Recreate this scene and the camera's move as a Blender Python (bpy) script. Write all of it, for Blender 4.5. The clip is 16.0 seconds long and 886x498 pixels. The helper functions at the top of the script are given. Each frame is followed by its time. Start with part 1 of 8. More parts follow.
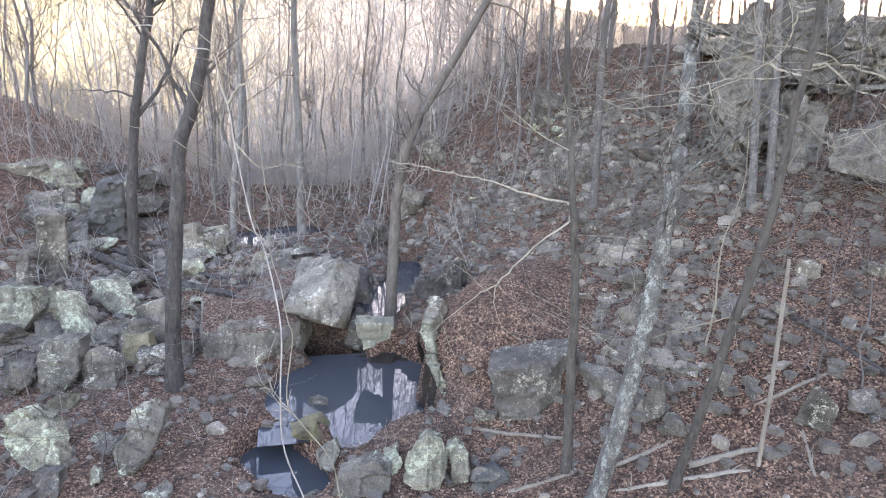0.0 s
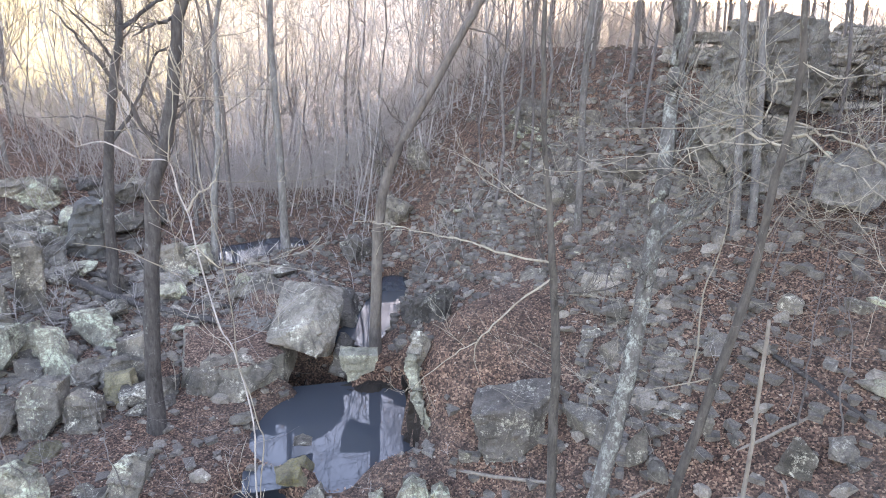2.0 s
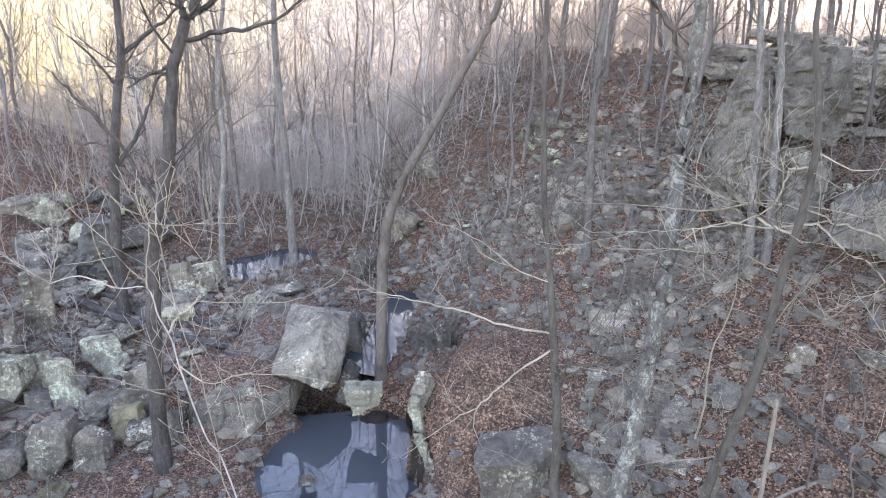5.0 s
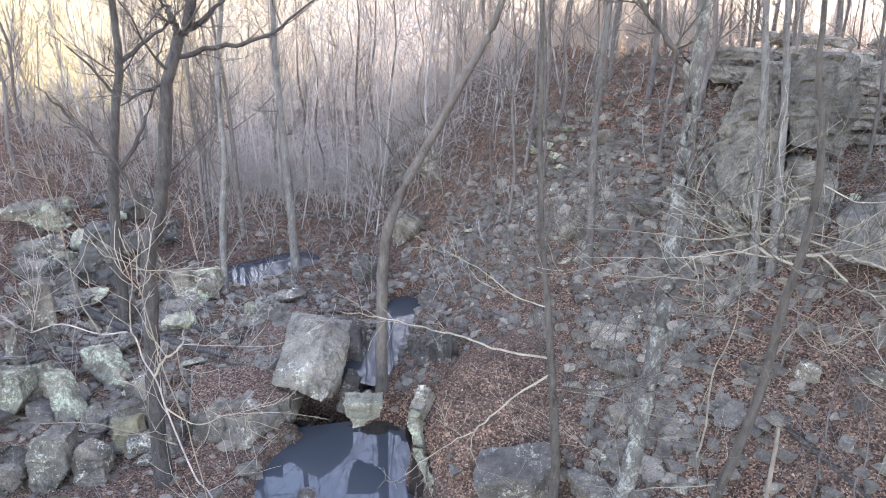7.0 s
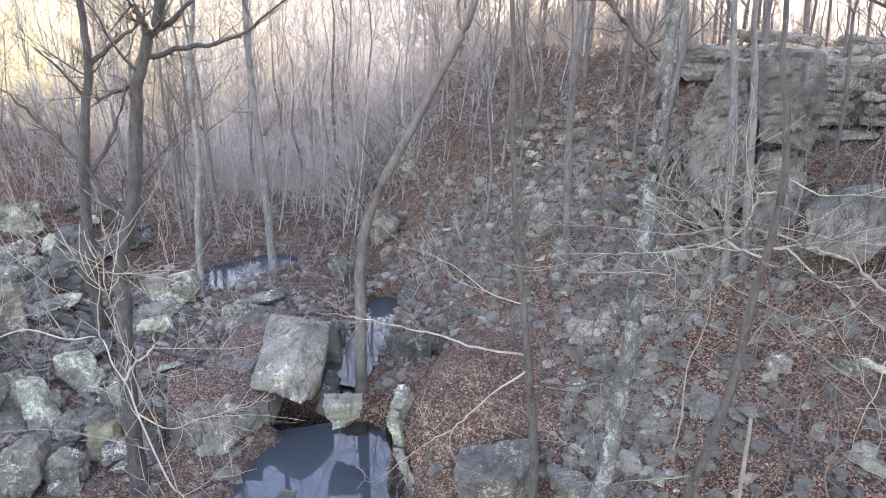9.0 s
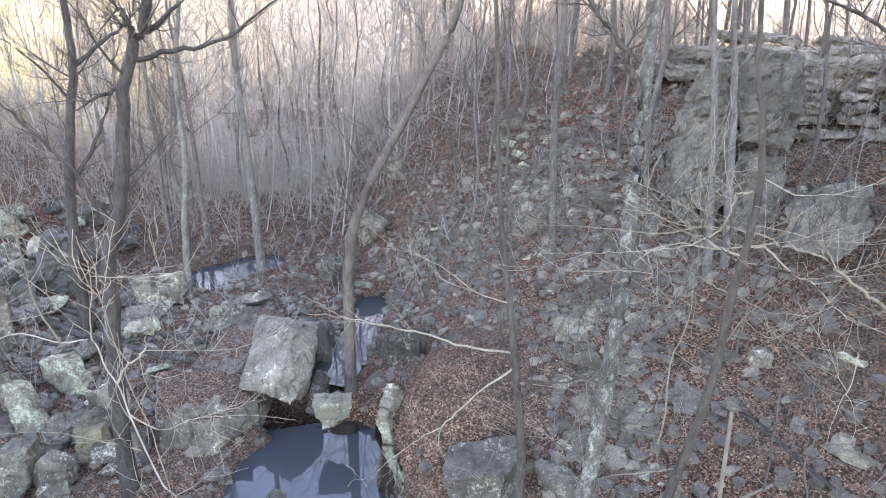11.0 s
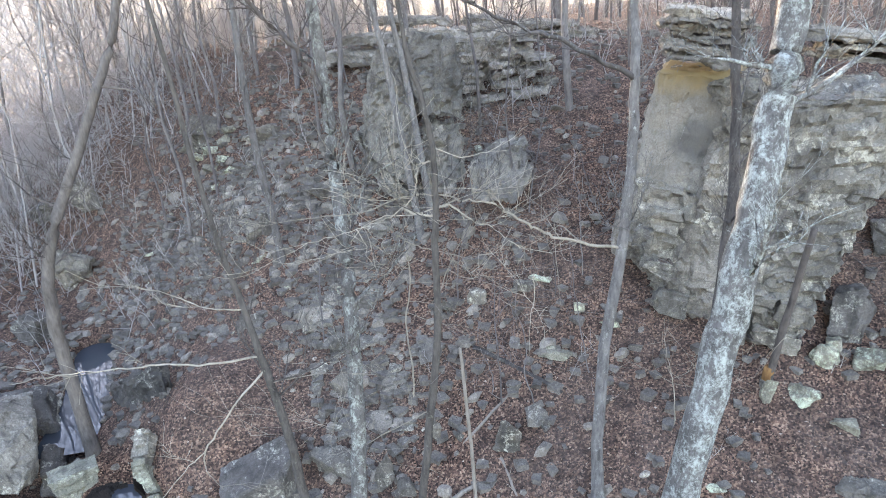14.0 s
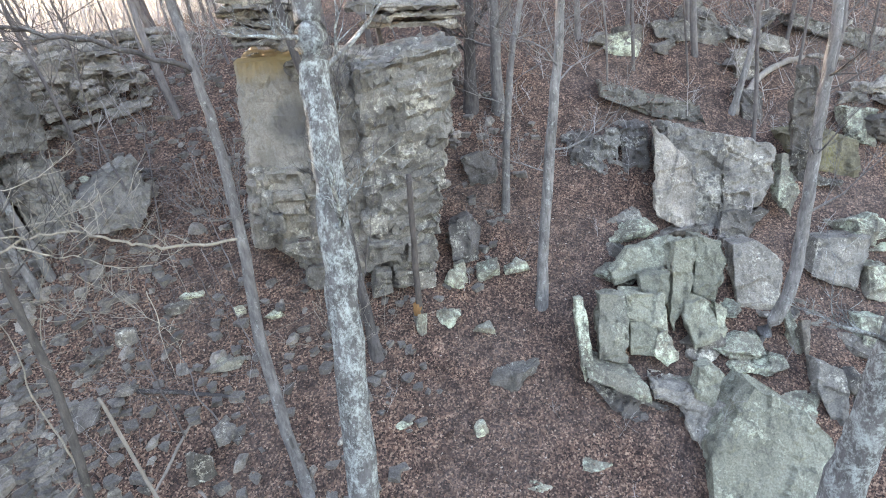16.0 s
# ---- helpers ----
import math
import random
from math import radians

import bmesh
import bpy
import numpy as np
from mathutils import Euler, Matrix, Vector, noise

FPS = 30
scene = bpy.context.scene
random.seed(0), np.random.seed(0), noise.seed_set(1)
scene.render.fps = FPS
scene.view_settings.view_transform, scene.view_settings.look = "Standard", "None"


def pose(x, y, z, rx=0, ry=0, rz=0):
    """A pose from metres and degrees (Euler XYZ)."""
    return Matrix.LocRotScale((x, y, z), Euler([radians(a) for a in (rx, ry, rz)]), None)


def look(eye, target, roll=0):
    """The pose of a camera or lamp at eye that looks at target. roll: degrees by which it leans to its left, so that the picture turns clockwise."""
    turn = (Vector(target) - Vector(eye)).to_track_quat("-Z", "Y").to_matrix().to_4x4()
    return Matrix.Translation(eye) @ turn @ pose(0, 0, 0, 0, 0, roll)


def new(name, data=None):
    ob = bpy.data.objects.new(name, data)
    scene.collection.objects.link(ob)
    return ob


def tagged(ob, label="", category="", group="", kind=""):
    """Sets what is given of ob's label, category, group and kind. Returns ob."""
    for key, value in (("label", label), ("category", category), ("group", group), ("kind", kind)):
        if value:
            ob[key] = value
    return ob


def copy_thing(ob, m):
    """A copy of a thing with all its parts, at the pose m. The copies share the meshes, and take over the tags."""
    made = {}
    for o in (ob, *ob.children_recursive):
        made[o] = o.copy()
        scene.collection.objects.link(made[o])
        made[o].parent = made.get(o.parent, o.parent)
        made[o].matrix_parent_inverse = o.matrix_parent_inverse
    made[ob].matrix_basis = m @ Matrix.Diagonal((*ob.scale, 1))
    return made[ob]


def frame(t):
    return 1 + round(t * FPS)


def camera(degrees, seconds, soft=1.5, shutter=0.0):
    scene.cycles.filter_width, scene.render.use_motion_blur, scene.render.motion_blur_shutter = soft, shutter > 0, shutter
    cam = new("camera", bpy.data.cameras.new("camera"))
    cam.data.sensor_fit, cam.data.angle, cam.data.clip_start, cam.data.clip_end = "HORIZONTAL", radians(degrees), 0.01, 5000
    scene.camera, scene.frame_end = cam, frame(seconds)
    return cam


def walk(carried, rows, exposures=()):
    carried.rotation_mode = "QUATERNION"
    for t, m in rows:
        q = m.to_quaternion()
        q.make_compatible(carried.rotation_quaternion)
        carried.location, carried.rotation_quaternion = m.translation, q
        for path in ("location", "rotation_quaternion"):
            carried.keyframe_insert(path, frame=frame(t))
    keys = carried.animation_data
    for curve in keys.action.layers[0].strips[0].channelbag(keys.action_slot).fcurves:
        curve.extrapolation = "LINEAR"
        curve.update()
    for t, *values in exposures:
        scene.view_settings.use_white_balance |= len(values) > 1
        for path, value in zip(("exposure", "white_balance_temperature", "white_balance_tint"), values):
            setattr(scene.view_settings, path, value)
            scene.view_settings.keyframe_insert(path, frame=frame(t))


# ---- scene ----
cam = camera(72.0, 16.0, soft=1.0)
PATH = [
    (0, (-0.056, 2.678, 7.638), (0.121, 12.251, 4.753), 3.51),
    (0.5, (-0.007, 2.845, 8.026), (0.403, 12.372, 5.016), 2.89),
    (1, (0.034, 2.965, 8.352), (0.359, 12.467, 5.254), 2.85),
    (1.5, (0.089, 3.147, 8.713), (0.387, 12.625, 5.539), 2.82),
    (2, (0.123, 3.319, 9.039), (0.458, 12.769, 5.786), 2.71),
    (2.5, (0.186, 3.471, 9.345), (0.414, 12.890, 5.995), 2.68),
    (3, (0.213, 3.615, 9.658), (0.429, 13.010, 6.237), 2.54),
    (3.5, (0.241, 3.762, 9.963), (0.441, 13.130, 6.470), 2.41),
    (4, (0.284, 3.895, 10.190), (0.423, 13.242, 6.638), 2.40),
    (6.5, (0.544, 4.425, 10.857), (0.548, 13.692, 7.098), 1.74),
    (7, (0.561, 4.483, 10.967), (0.537, 13.740, 7.184), 1.72),
    (7.5, (0.562, 4.464, 11.011), (0.780, 13.718, 7.228), 1.67),
    (8, (0.597, 4.469, 11.009), (0.908, 13.721, 7.227), 1.60),
    (8.5, (0.614, 4.458, 10.977), (0.930, 13.712, 7.198), 1.58),
    (9, (0.654, 4.466, 10.955), (0.942, 13.721, 7.178), 1.56),
    (11.5, (0.659, 4.280, 11.054), (1.335, 13.508, 7.262), 1.58),
    (12, (0.630, 4.243, 11.030), (1.612, 13.451, 7.254), 1.45),
    (12.5, (0.606, 4.238, 11.021), (1.664, 13.438, 7.247), 1.35),
    (13, (0.556, 4.131, 11.045), (2.419, 13.208, 7.286), 1.05),
    (13.5, (0.728, 3.918, 11.202), (4.022, 12.535, 7.343), -0.68),
    (14, (0.792, 3.782, 11.246), (5.286, 11.800, 7.305), -1.95),
    (14.5, (1.074, 4.008, 10.754), (6.884, 11.177, 6.901), -2.76),
    (15, (1.358, 3.761, 10.780), (8.125, 9.936, 6.771), -4.30),
    (15.5, (1.571, 3.264, 10.868), (8.832, 8.736, 6.705), -6.00),
    (16, (1.661, 2.666, 10.873), (9.420, 7.325, 6.620), -7.55),
]
walk(cam, [(t, look(e, g, r)) for t, e, g, r in PATH], [(0, 4.12, 7150, 33), (12, 4.14, 7050, 31), (13.5, 4.16, 6800, 27), (16, 4.02, 7000, 28)])

# ---- world, sun, exposure ----
SUN_AZ, SUN_EL = radians(17), radians(7)
world = bpy.data.worlds.new("world")
scene.world = world
world.use_nodes = True
wn = world.node_tree.nodes
wl = world.node_tree.links
sky = wn.new("ShaderNodeTexSky")
sky.sky_type = "NISHITA"
sky.sun_disc = False
sky.sun_elevation = SUN_EL
sky.sun_rotation = SUN_AZ
sky.air_density, sky.dust_density, sky.ozone_density = 1.0, 1.0, 1.0
wl.new(sky.outputs[0], wn["Background"].inputs[0])
wn["Background"].inputs[1].default_value = 0.15

sun = new("sun", bpy.data.lights.new("sun", "SUN"))
sun.data.energy, sun.data.angle, sun.data.color = 1.6, radians(0.6), (1.0, 0.86, 0.58)
sun.matrix_world = look((0, 0, 0), (-math.sin(SUN_AZ) * math.cos(SUN_EL), -math.cos(SUN_AZ) * math.cos(SUN_EL), -math.sin(SUN_EL)))


# ---- materials ----
def material(name, rough=0.9):
    m = bpy.data.materials.new(name)
    m.use_nodes = True
    bsdf = m.node_tree.nodes["Principled BSDF"]
    bsdf.inputs["Roughness"].default_value = rough
    bsdf.inputs["Specular IOR Level"].default_value = 0.25
    return m, m.node_tree.nodes, m.node_tree.links, bsdf


def coords(n, l, scale=(1, 1, 1), world_space=False):
    c = n.new("ShaderNodeNewGeometry") if world_space else n.new("ShaderNodeTexCoord")
    mp = n.new("ShaderNodeMapping")
    mp.inputs["Scale"].default_value = scale
    l.new(c.outputs["Position" if world_space else "Object"], mp.inputs[0])
    return mp.outputs[0]


def noise_tex(n, l, vec, scale, detail=6.0, rough=0.6, dist=0.0):
    t = n.new("ShaderNodeTexNoise")
    t.inputs["Scale"].default_value = scale
    t.inputs["Detail"].default_value = detail
    t.inputs["Roughness"].default_value = rough
    t.inputs["Distortion"].default_value = dist
    l.new(vec, t.inputs["Vector"])
    return t.outputs["Fac"]


def ramp(n, l, fac, stops):
    r = n.new("ShaderNodeValToRGB")
    while len(r.color_ramp.elements) < len(stops):
        r.color_ramp.elements.new(0.5)
    for e, (p, c) in zip(r.color_ramp.elements, stops):
        e.position = p
        e.color = (*c, 1) if len(c) == 3 else c
    l.new(fac, r.inputs[0])
    return r.outputs[0]


def mix(n, l, fac, a, b, mode="MIX"):
    m = n.new("ShaderNodeMix")
    m.data_type, m.blend_type = "RGBA", mode
    for src, i in ((fac, 0), (a, 6), (b, 7)):
        if isinstance(src, (int, float)):
            m.inputs[i].default_value = src
        elif isinstance(src, tuple):
            m.inputs[i].default_value = (*src, 1)
        else:
            l.new(src, m.inputs[i])
    return m.outputs[2]


def bump(n, l, bsdf, height, strength, dist=0.02):
    b = n.new("ShaderNodeBump")
    b.inputs["Strength"].default_value = strength
    b.inputs["Distance"].default_value = dist
    l.new(height, b.inputs["Height"])
    l.new(b.outputs[0], bsdf.inputs["Normal"])


def rock_material(name, low, high, lichen, lichen_at=0.58, leafy=0.0, strata=0.0, dark=(0.030, 0.028, 0.026)):
    m, n, l, bsdf = material(name, 0.92)
    v = coords(n, l, world_space=True)
    big = noise_tex(n, l, v, 0.9, 5, 0.65)
    grain = noise_tex(n, l, v, 24.0, 10, 0.78)
    spots = noise_tex(n, l, v, 9.5, 12, 0.85, 0.3)
    wide = noise_tex(n, l, v, 1.3, 4, 0.6)
    spots = mix(n, l, 0.35, spots, wide)
    col = ramp(n, l, big, [(0.32, low), (0.68, high)])
    col = mix(n, l, ramp(n, l, grain, [(0.40, (0, 0, 0)), (0.60, (1, 1, 1))]), mix(n, l, 0.52, col, dark), col)
    patch = ramp(n, l, spots, [(lichen_at, (0, 0, 0)), (lichen_at + 0.07, (0.95, 0.95, 0.95))])
    col = mix(n, l, patch, col, lichen)
    streak = coords(n, l, (2.2, 2.2, 0.25), True)
    stains = ramp(n, l, noise_tex(n, l, streak, 1.6, 5, 0.6), [(0.52, (0, 0, 0)), (0.70, (0.6, 0.6, 0.6))])
    col = mix(n, l, stains, col, dark)
    info = n.new("ShaderNodeObjectInfo")
    vary = ramp(n, l, info.outputs["Random"], [(0.0, (0.75, 0.725, 0.70)), (1.0, (1.21, 1.15, 1.08))])
    col = mix(n, l, 1.0, col, vary, "MULTIPLY")
    if leafy:
        geo = n.new("ShaderNodeNewGeometry")
        sep = n.new("ShaderNodeSeparateXYZ")
        l.new(geo.outputs["Normal"], sep.inputs[0])
        add = n.new("ShaderNodeMath")
        add.operation = "MULTIPLY_ADD"
        l.new(spots, add.inputs[0])
        add.inputs[1].default_value = 0.8
        l.new(sep.outputs[2], add.inputs[2])
        low_ = n.new("ShaderNodeMath")
        low_.operation = "SUBTRACT"
        l.new(add.outputs[0], low_.inputs[0])
        low_.inputs[1].default_value = 0.5
        cover = ramp(n, l, low_.outputs[0], [(0.92 - leafy, (0, 0, 0)), (0.98 - leafy, (1, 1, 1))])
        cells = n.new("ShaderNodeTexVoronoi")
        cells.inputs["Scale"].default_value = 30.0
        l.new(v, cells.inputs["Vector"])
        tone = n.new("ShaderNodeSeparateColor")
        l.new(cells.outputs["Color"], tone.inputs[0])
        litter = ramp(n, l, tone.outputs[0], [(0.0, (0.014, 0.010, 0.008)), (0.5, (0.088, 0.054, 0.042)), (0.85, (0.165, 0.105, 0.080)), (1.0, (0.29, 0.21, 0.16))])
        col = mix(n, l, cover, col, litter)
    l.new(col, bsdf.inputs["Base Color"])
    h = mix(n, l, 0.5, grain, spots)
    if strata:
        lay = noise_tex(n, l, coords(n, l, (0.5, 0.5, 7.0), True), 1.4, 4, 0.6)
        h = mix(n, l, strata, h, lay)
    bump(n, l, bsdf, h, 0.9, 0.06)
    return m


grey_rock = rock_material("grey_rock", (0.060, 0.055, 0.049), (0.275, 0.252, 0.222), (0.58, 0.565, 0.485), 0.535)
cliff_rock = rock_material("cliff_rock", (0.137, 0.126, 0.112), (0.399, 0.368, 0.326), (0.546, 0.530, 0.456), 0.56, strata=0.35)
lichen_rock = rock_material("lichen_rock", (0.137, 0.128, 0.104), (0.389, 0.370, 0.302), (0.520, 0.570, 0.440), 0.50)
speckled_rock = rock_material("speckled_rock", (0.07, 0.07, 0.07), (0.15, 0.15, 0.15), (0.50, 0.52, 0.50), 0.57)
mossy_rock = rock_material("mossy_rock", (0.13, 0.12, 0.085), (0.26, 0.235, 0.16), (0.16, 0.145, 0.06), 0.52)
dark_rock = rock_material("dark_rock", (0.063, 0.058, 0.055), (0.190, 0.176, 0.165), (0.483, 0.480, 0.419), 0.54)
bank_rock = rock_material("bank_rock", (0.058, 0.054, 0.048), (0.215, 0.200, 0.178), (0.50, 0.54, 0.44), 0.535)
leafy_rock = rock_material("leafy_rock", (0.14, 0.135, 0.13), (0.27, 0.265, 0.25), (0.40, 0.43, 0.38), 0.60, leafy=0.16)
shelf_rock = rock_material("shelf_rock", (0.10, 0.095, 0.085), (0.26, 0.25, 0.225), (0.46, 0.46, 0.40), 0.56, leafy=0.30)
boulder_rock = rock_material("boulder_rock", (0.13, 0.12, 0.105), (0.36, 0.335, 0.295), (0.52, 0.52, 0.45), 0.53, leafy=0.02, strata=0.25)
crag_rock = rock_material("crag_rock", (0.095, 0.09, 0.083), (0.285, 0.27, 0.245), (0.40, 0.40, 0.35), 0.57, strata=0.3)
sandstone = rock_material("sandstone", (0.19, 0.18, 0.165), (0.33, 0.315, 0.285), (0.26, 0.205, 0.14), 0.62, dark=(0.13, 0.115, 0.10))
outcrop_rock = rock_material("outcrop_rock", (0.137, 0.130, 0.119), (0.336, 0.315, 0.279), (0.546, 0.530, 0.456), 0.53, strata=0.3, leafy=0.05)
slope_rock = rock_material("slope_rock", (0.145, 0.131, 0.118), (0.32, 0.293, 0.266), (0.50, 0.49, 0.43), 0.56)
pale_rock = rock_material("pale_rock", (0.165, 0.163, 0.135), (0.315, 0.315, 0.262), (0.46, 0.49, 0.39), 0.52)
green_rock = rock_material("green_rock", (0.21, 0.21, 0.165), (0.37, 0.375, 0.298), (0.48, 0.51, 0.40), 0.53)
# near-black: shade of the hollows by the pool put into the colour
shade_dark_rock = rock_material("shade_dark_rock", (0.018, 0.014, 0.012), (0.045, 0.034, 0.028), (0.09, 0.07, 0.05), 0.6)


def weather_sandstone(m, spot, radius, top):
    """A round dark stain and an ochre band along the upper edge of the bare face."""
    n, l = m.node_tree.nodes, m.node_tree.links
    bsdf = n["Principled BSDF"]
    base = bsdf.inputs["Base Color"].links[0].from_socket
    geo = n.new("ShaderNodeNewGeometry")
    ragged = noise_tex(n, l, coords(n, l, world_space=True), 2.5, 6, 0.7)
    dist = n.new("ShaderNodeVectorMath")
    dist.operation = "DISTANCE"
    l.new(geo.outputs["Position"], dist.inputs[0])
    dist.inputs[1].default_value = spot
    add = n.new("ShaderNodeMath")
    add.operation = "MULTIPLY_ADD"
    l.new(ragged, add.inputs[0])
    add.inputs[1].default_value = 0.5
    l.new(dist.outputs["Value"], add.inputs[2])
    stain = ramp(n, l, add.outputs[0], [(radius + 0.05, (0.75, 0.75, 0.75)), (min(radius + 0.35, 1.0), (0, 0, 0))])
    col = mix(n, l, stain, base, (0.10, 0.095, 0.09))
    sep = n.new("ShaderNodeSeparateXYZ")
    l.new(geo.outputs["Position"], sep.inputs[0])
    up = n.new("ShaderNodeMath")
    up.operation = "MULTIPLY_ADD"
    l.new(ragged, up.inputs[0])
    up.inputs[1].default_value = 1.1
    l.new(sep.outputs[2], up.inputs[2])
    rng_ = n.new("ShaderNodeMapRange")
    rng_.inputs[1].default_value, rng_.inputs[2].default_value = top - 0.25, top + 0.35
    l.new(up.outputs[0], rng_.inputs[0])
    col = mix(n, l, rng_.outputs[0], col, (0.27, 0.20, 0.105))
    l.new(col, bsdf.inputs["Base Color"])


def bark_material(name, low, high, lichen=None, lichen_at=0.55):
    m, n, l, bsdf = material(name, 0.95)
    v = coords(n, l, (1, 1, 0.22), True)
    ridges = noise_tex(n, l, v, 16.0, 7, 0.7)
    blot = noise_tex(n, l, coords(n, l, (1, 1, 0.7), True), 2.2, 6, 0.7)
    col = ramp(n, l, mix(n, l, 0.45, ridges, blot), [(0.36, low), (0.64, high)])
    if lichen:
        fine = noise_tex(n, l, coords(n, l, (1, 1, 0.8), True), 24.0, 12, 0.80, 0.3)
        sp = mix(n, l, 0.5, fine, noise_tex(n, l, coords(n, l, (1, 1, 0.7), True), 6.0, 6, 0.7, 0.4))
        col = mix(n, l, ramp(n, l, sp, [(lichen_at, (0, 0, 0)), (lichen_at + 0.11, (0.9, 0.9, 0.9))]), col, lichen)
    info = n.new("ShaderNodeObjectInfo")
    col = mix(n, l, 1.0, col, ramp(n, l, info.outputs["Random"], [(0, (0.78, 0.76, 0.76)), (1, (1.2, 1.2, 1.2))]), "MULTIPLY")
    l.new(col, bsdf.inputs["Base Color"])
    bump(n, l, bsdf, ridges, 0.8, 0.03)
    return m


dark_bark = bark_material("dark_bark", (0.026, 0.023, 0.022), (0.105, 0.094, 0.090), (0.25, 0.265, 0.25), 0.56)
grey_bark = bark_material("grey_bark", (0.06, 0.056, 0.053), (0.22, 0.205, 0.195), (0.40, 0.42, 0.39), 0.54)
tan_bark = bark_material("tan_bark", (0.055, 0.046, 0.042), (0.15, 0.13, 0.115))
mottled_bark = bark_material("mottled_bark", (0.040, 0.036, 0.033), (0.135, 0.125, 0.116), (0.30, 0.315, 0.28), 0.495)
lichen_bark = bark_material("lichen_bark", (0.050, 0.047, 0.044), (0.155, 0.147, 0.139), (0.36, 0.388, 0.362), 0.475)
pale_bark = bark_material("pale_bark", (0.17, 0.148, 0.118), (0.37, 0.33, 0.265))
dead_wood = bark_material("dead_wood", (0.15, 0.128, 0.108), (0.31, 0.275, 0.235))
moss_bark = bark_material("moss_bark", (0.032, 0.028, 0.025), (0.110, 0.098, 0.088), (0.24, 0.25, 0.20), 0.57)
rotten_wood = bark_material("rotten_wood", (0.15, 0.075, 0.03), (0.38, 0.21, 0.085))
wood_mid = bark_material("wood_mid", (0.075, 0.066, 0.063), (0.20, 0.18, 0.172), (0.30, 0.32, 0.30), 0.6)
# distant bark paled past its own tone, haze put into the colour
wood_far_hazed = bark_material("wood_far_hazed", (0.30, 0.278, 0.268), (0.60, 0.565, 0.545))
wood_slope_hazed = bark_material("wood_slope_hazed", (0.17, 0.153, 0.147), (0.41, 0.38, 0.365))
# also lightened for haze over the far brush; near twigs share it
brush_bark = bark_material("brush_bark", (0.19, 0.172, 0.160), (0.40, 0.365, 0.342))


def litter_material():
    m, n, l, bsdf = material("leaf_litter", 0.95)
    v = coords(n, l, world_space=True)
    cells = n.new("ShaderNodeTexVoronoi")
    cells.inputs["Scale"].default_value = 27.0
    l.new(v, cells.inputs["Vector"])
    sep = n.new("ShaderNodeSeparateColor")
    l.new(cells.outputs["Color"], sep.inputs[0])
    leaf = ramp(n, l, sep.outputs[0], [(0.0, (0.010, 0.007, 0.006)), (0.45, (0.088, 0.051, 0.039)), (0.75, (0.175, 0.102, 0.072)), (1.0, (0.33, 0.222, 0.158))])
    patches = ramp(n, l, noise_tex(n, l, v, 0.35, 6, 0.65), [(0.38, (0, 0, 0)), (0.62, (1, 1, 1))])
    grey = ramp(n, l, noise_tex(n, l, v, 9, 7, 0.7), [(0.35, (0.045, 0.035, 0.029)), (0.7, (0.18, 0.146, 0.130))])
    col = mix(n, l, patches, mix(n, l, 0.45, leaf, grey), leaf)
    clumps = ramp(n, l, noise_tex(n, l, v, 2.8, 5, 0.65), [(0.36, (0.52, 0.50, 0.50)), (0.66, (1.22, 1.20, 1.18))])
    col = mix(n, l, 1.0, col, clumps, "MULTIPLY")
    l.new(col, bsdf.inputs["Base Color"])
    bump(n, l, bsdf, mix(n, l, 0.5, cells.outputs["Distance"], noise_tex(n, l, v, 30, 5, 0.7)), 0.9, 0.04)
    return m


leaf_litter = litter_material()


def leaf_material():
    m, n, l, bsdf = material("dead_leaf", 0.8)
    geo = n.new("ShaderNodeNewGeometry")
    col = ramp(n, l, geo.outputs["Random Per Island"], [(0.0, (0.020, 0.013, 0.010)), (0.35, (0.098, 0.056, 0.042)), (0.7, (0.175, 0.104, 0.074)), (0.92, (0.28, 0.19, 0.137)), (1.0, (0.36, 0.30, 0.25))])
    l.new(col, bsdf.inputs["Base Color"])
    return m


dead_leaf = leaf_material()


def water_material():
    m, n, l, bsdf = material("water", 0.01)
    bsdf.inputs["Base Color"].default_value = (0.044, 0.050, 0.060, 1)
    bsdf.inputs["Specular IOR Level"].default_value = 1.0
    bsdf.inputs["Specular Tint"].default_value = (0.74, 0.87, 1.0, 1)
    bsdf.inputs["IOR"].default_value = 1.33
    bump(n, l, bsdf, noise_tex(n, l, coords(n, l, world_space=True), 3.5, 2, 0.5), 0.03, 0.01)
    return m


water_mat = water_material()


# ---- makers ----
def mesh_object(name, verts, faces, mat, parent=None, label="", smooth=True):
    me = bpy.data.meshes.new(name)
    me.from_pydata([tuple(v) for v in verts], [], faces)
    me.materials.append(mat)
    if smooth:
        me.polygons.foreach_set("use_smooth", [True] * len(me.polygons))
    me.update()
    ob = new(name, me)
    if parent:
        ob.parent = parent
    if label:
        tagged(ob, label)
    return ob


def part(name, bm, mat, parent=None, label="", smooth=False):
    me = bpy.data.meshes.new(name)
    bm.to_mesh(me)
    bm.free()
    me.materials.append(mat)
    if smooth:
        me.polygons.foreach_set("use_smooth", [True] * len(me.polygons))
    ob = new(name, me)
    if parent:
        ob.parent = parent
    if label:
        tagged(ob, label)
    return ob


def smin(a, b, k):
    return -math.log(math.exp(-a / k) + math.exp(-b / k)) * k


def smax(a, b, k):
    m = max(a, b)
    return m + math.log(math.exp((a - m) / k) + math.exp((b - m) / k)) * k


def step(a, b, x):
    t = min(max((x - a) / (b - a), 0), 1)
    return t * t * (3 - 2 * t)


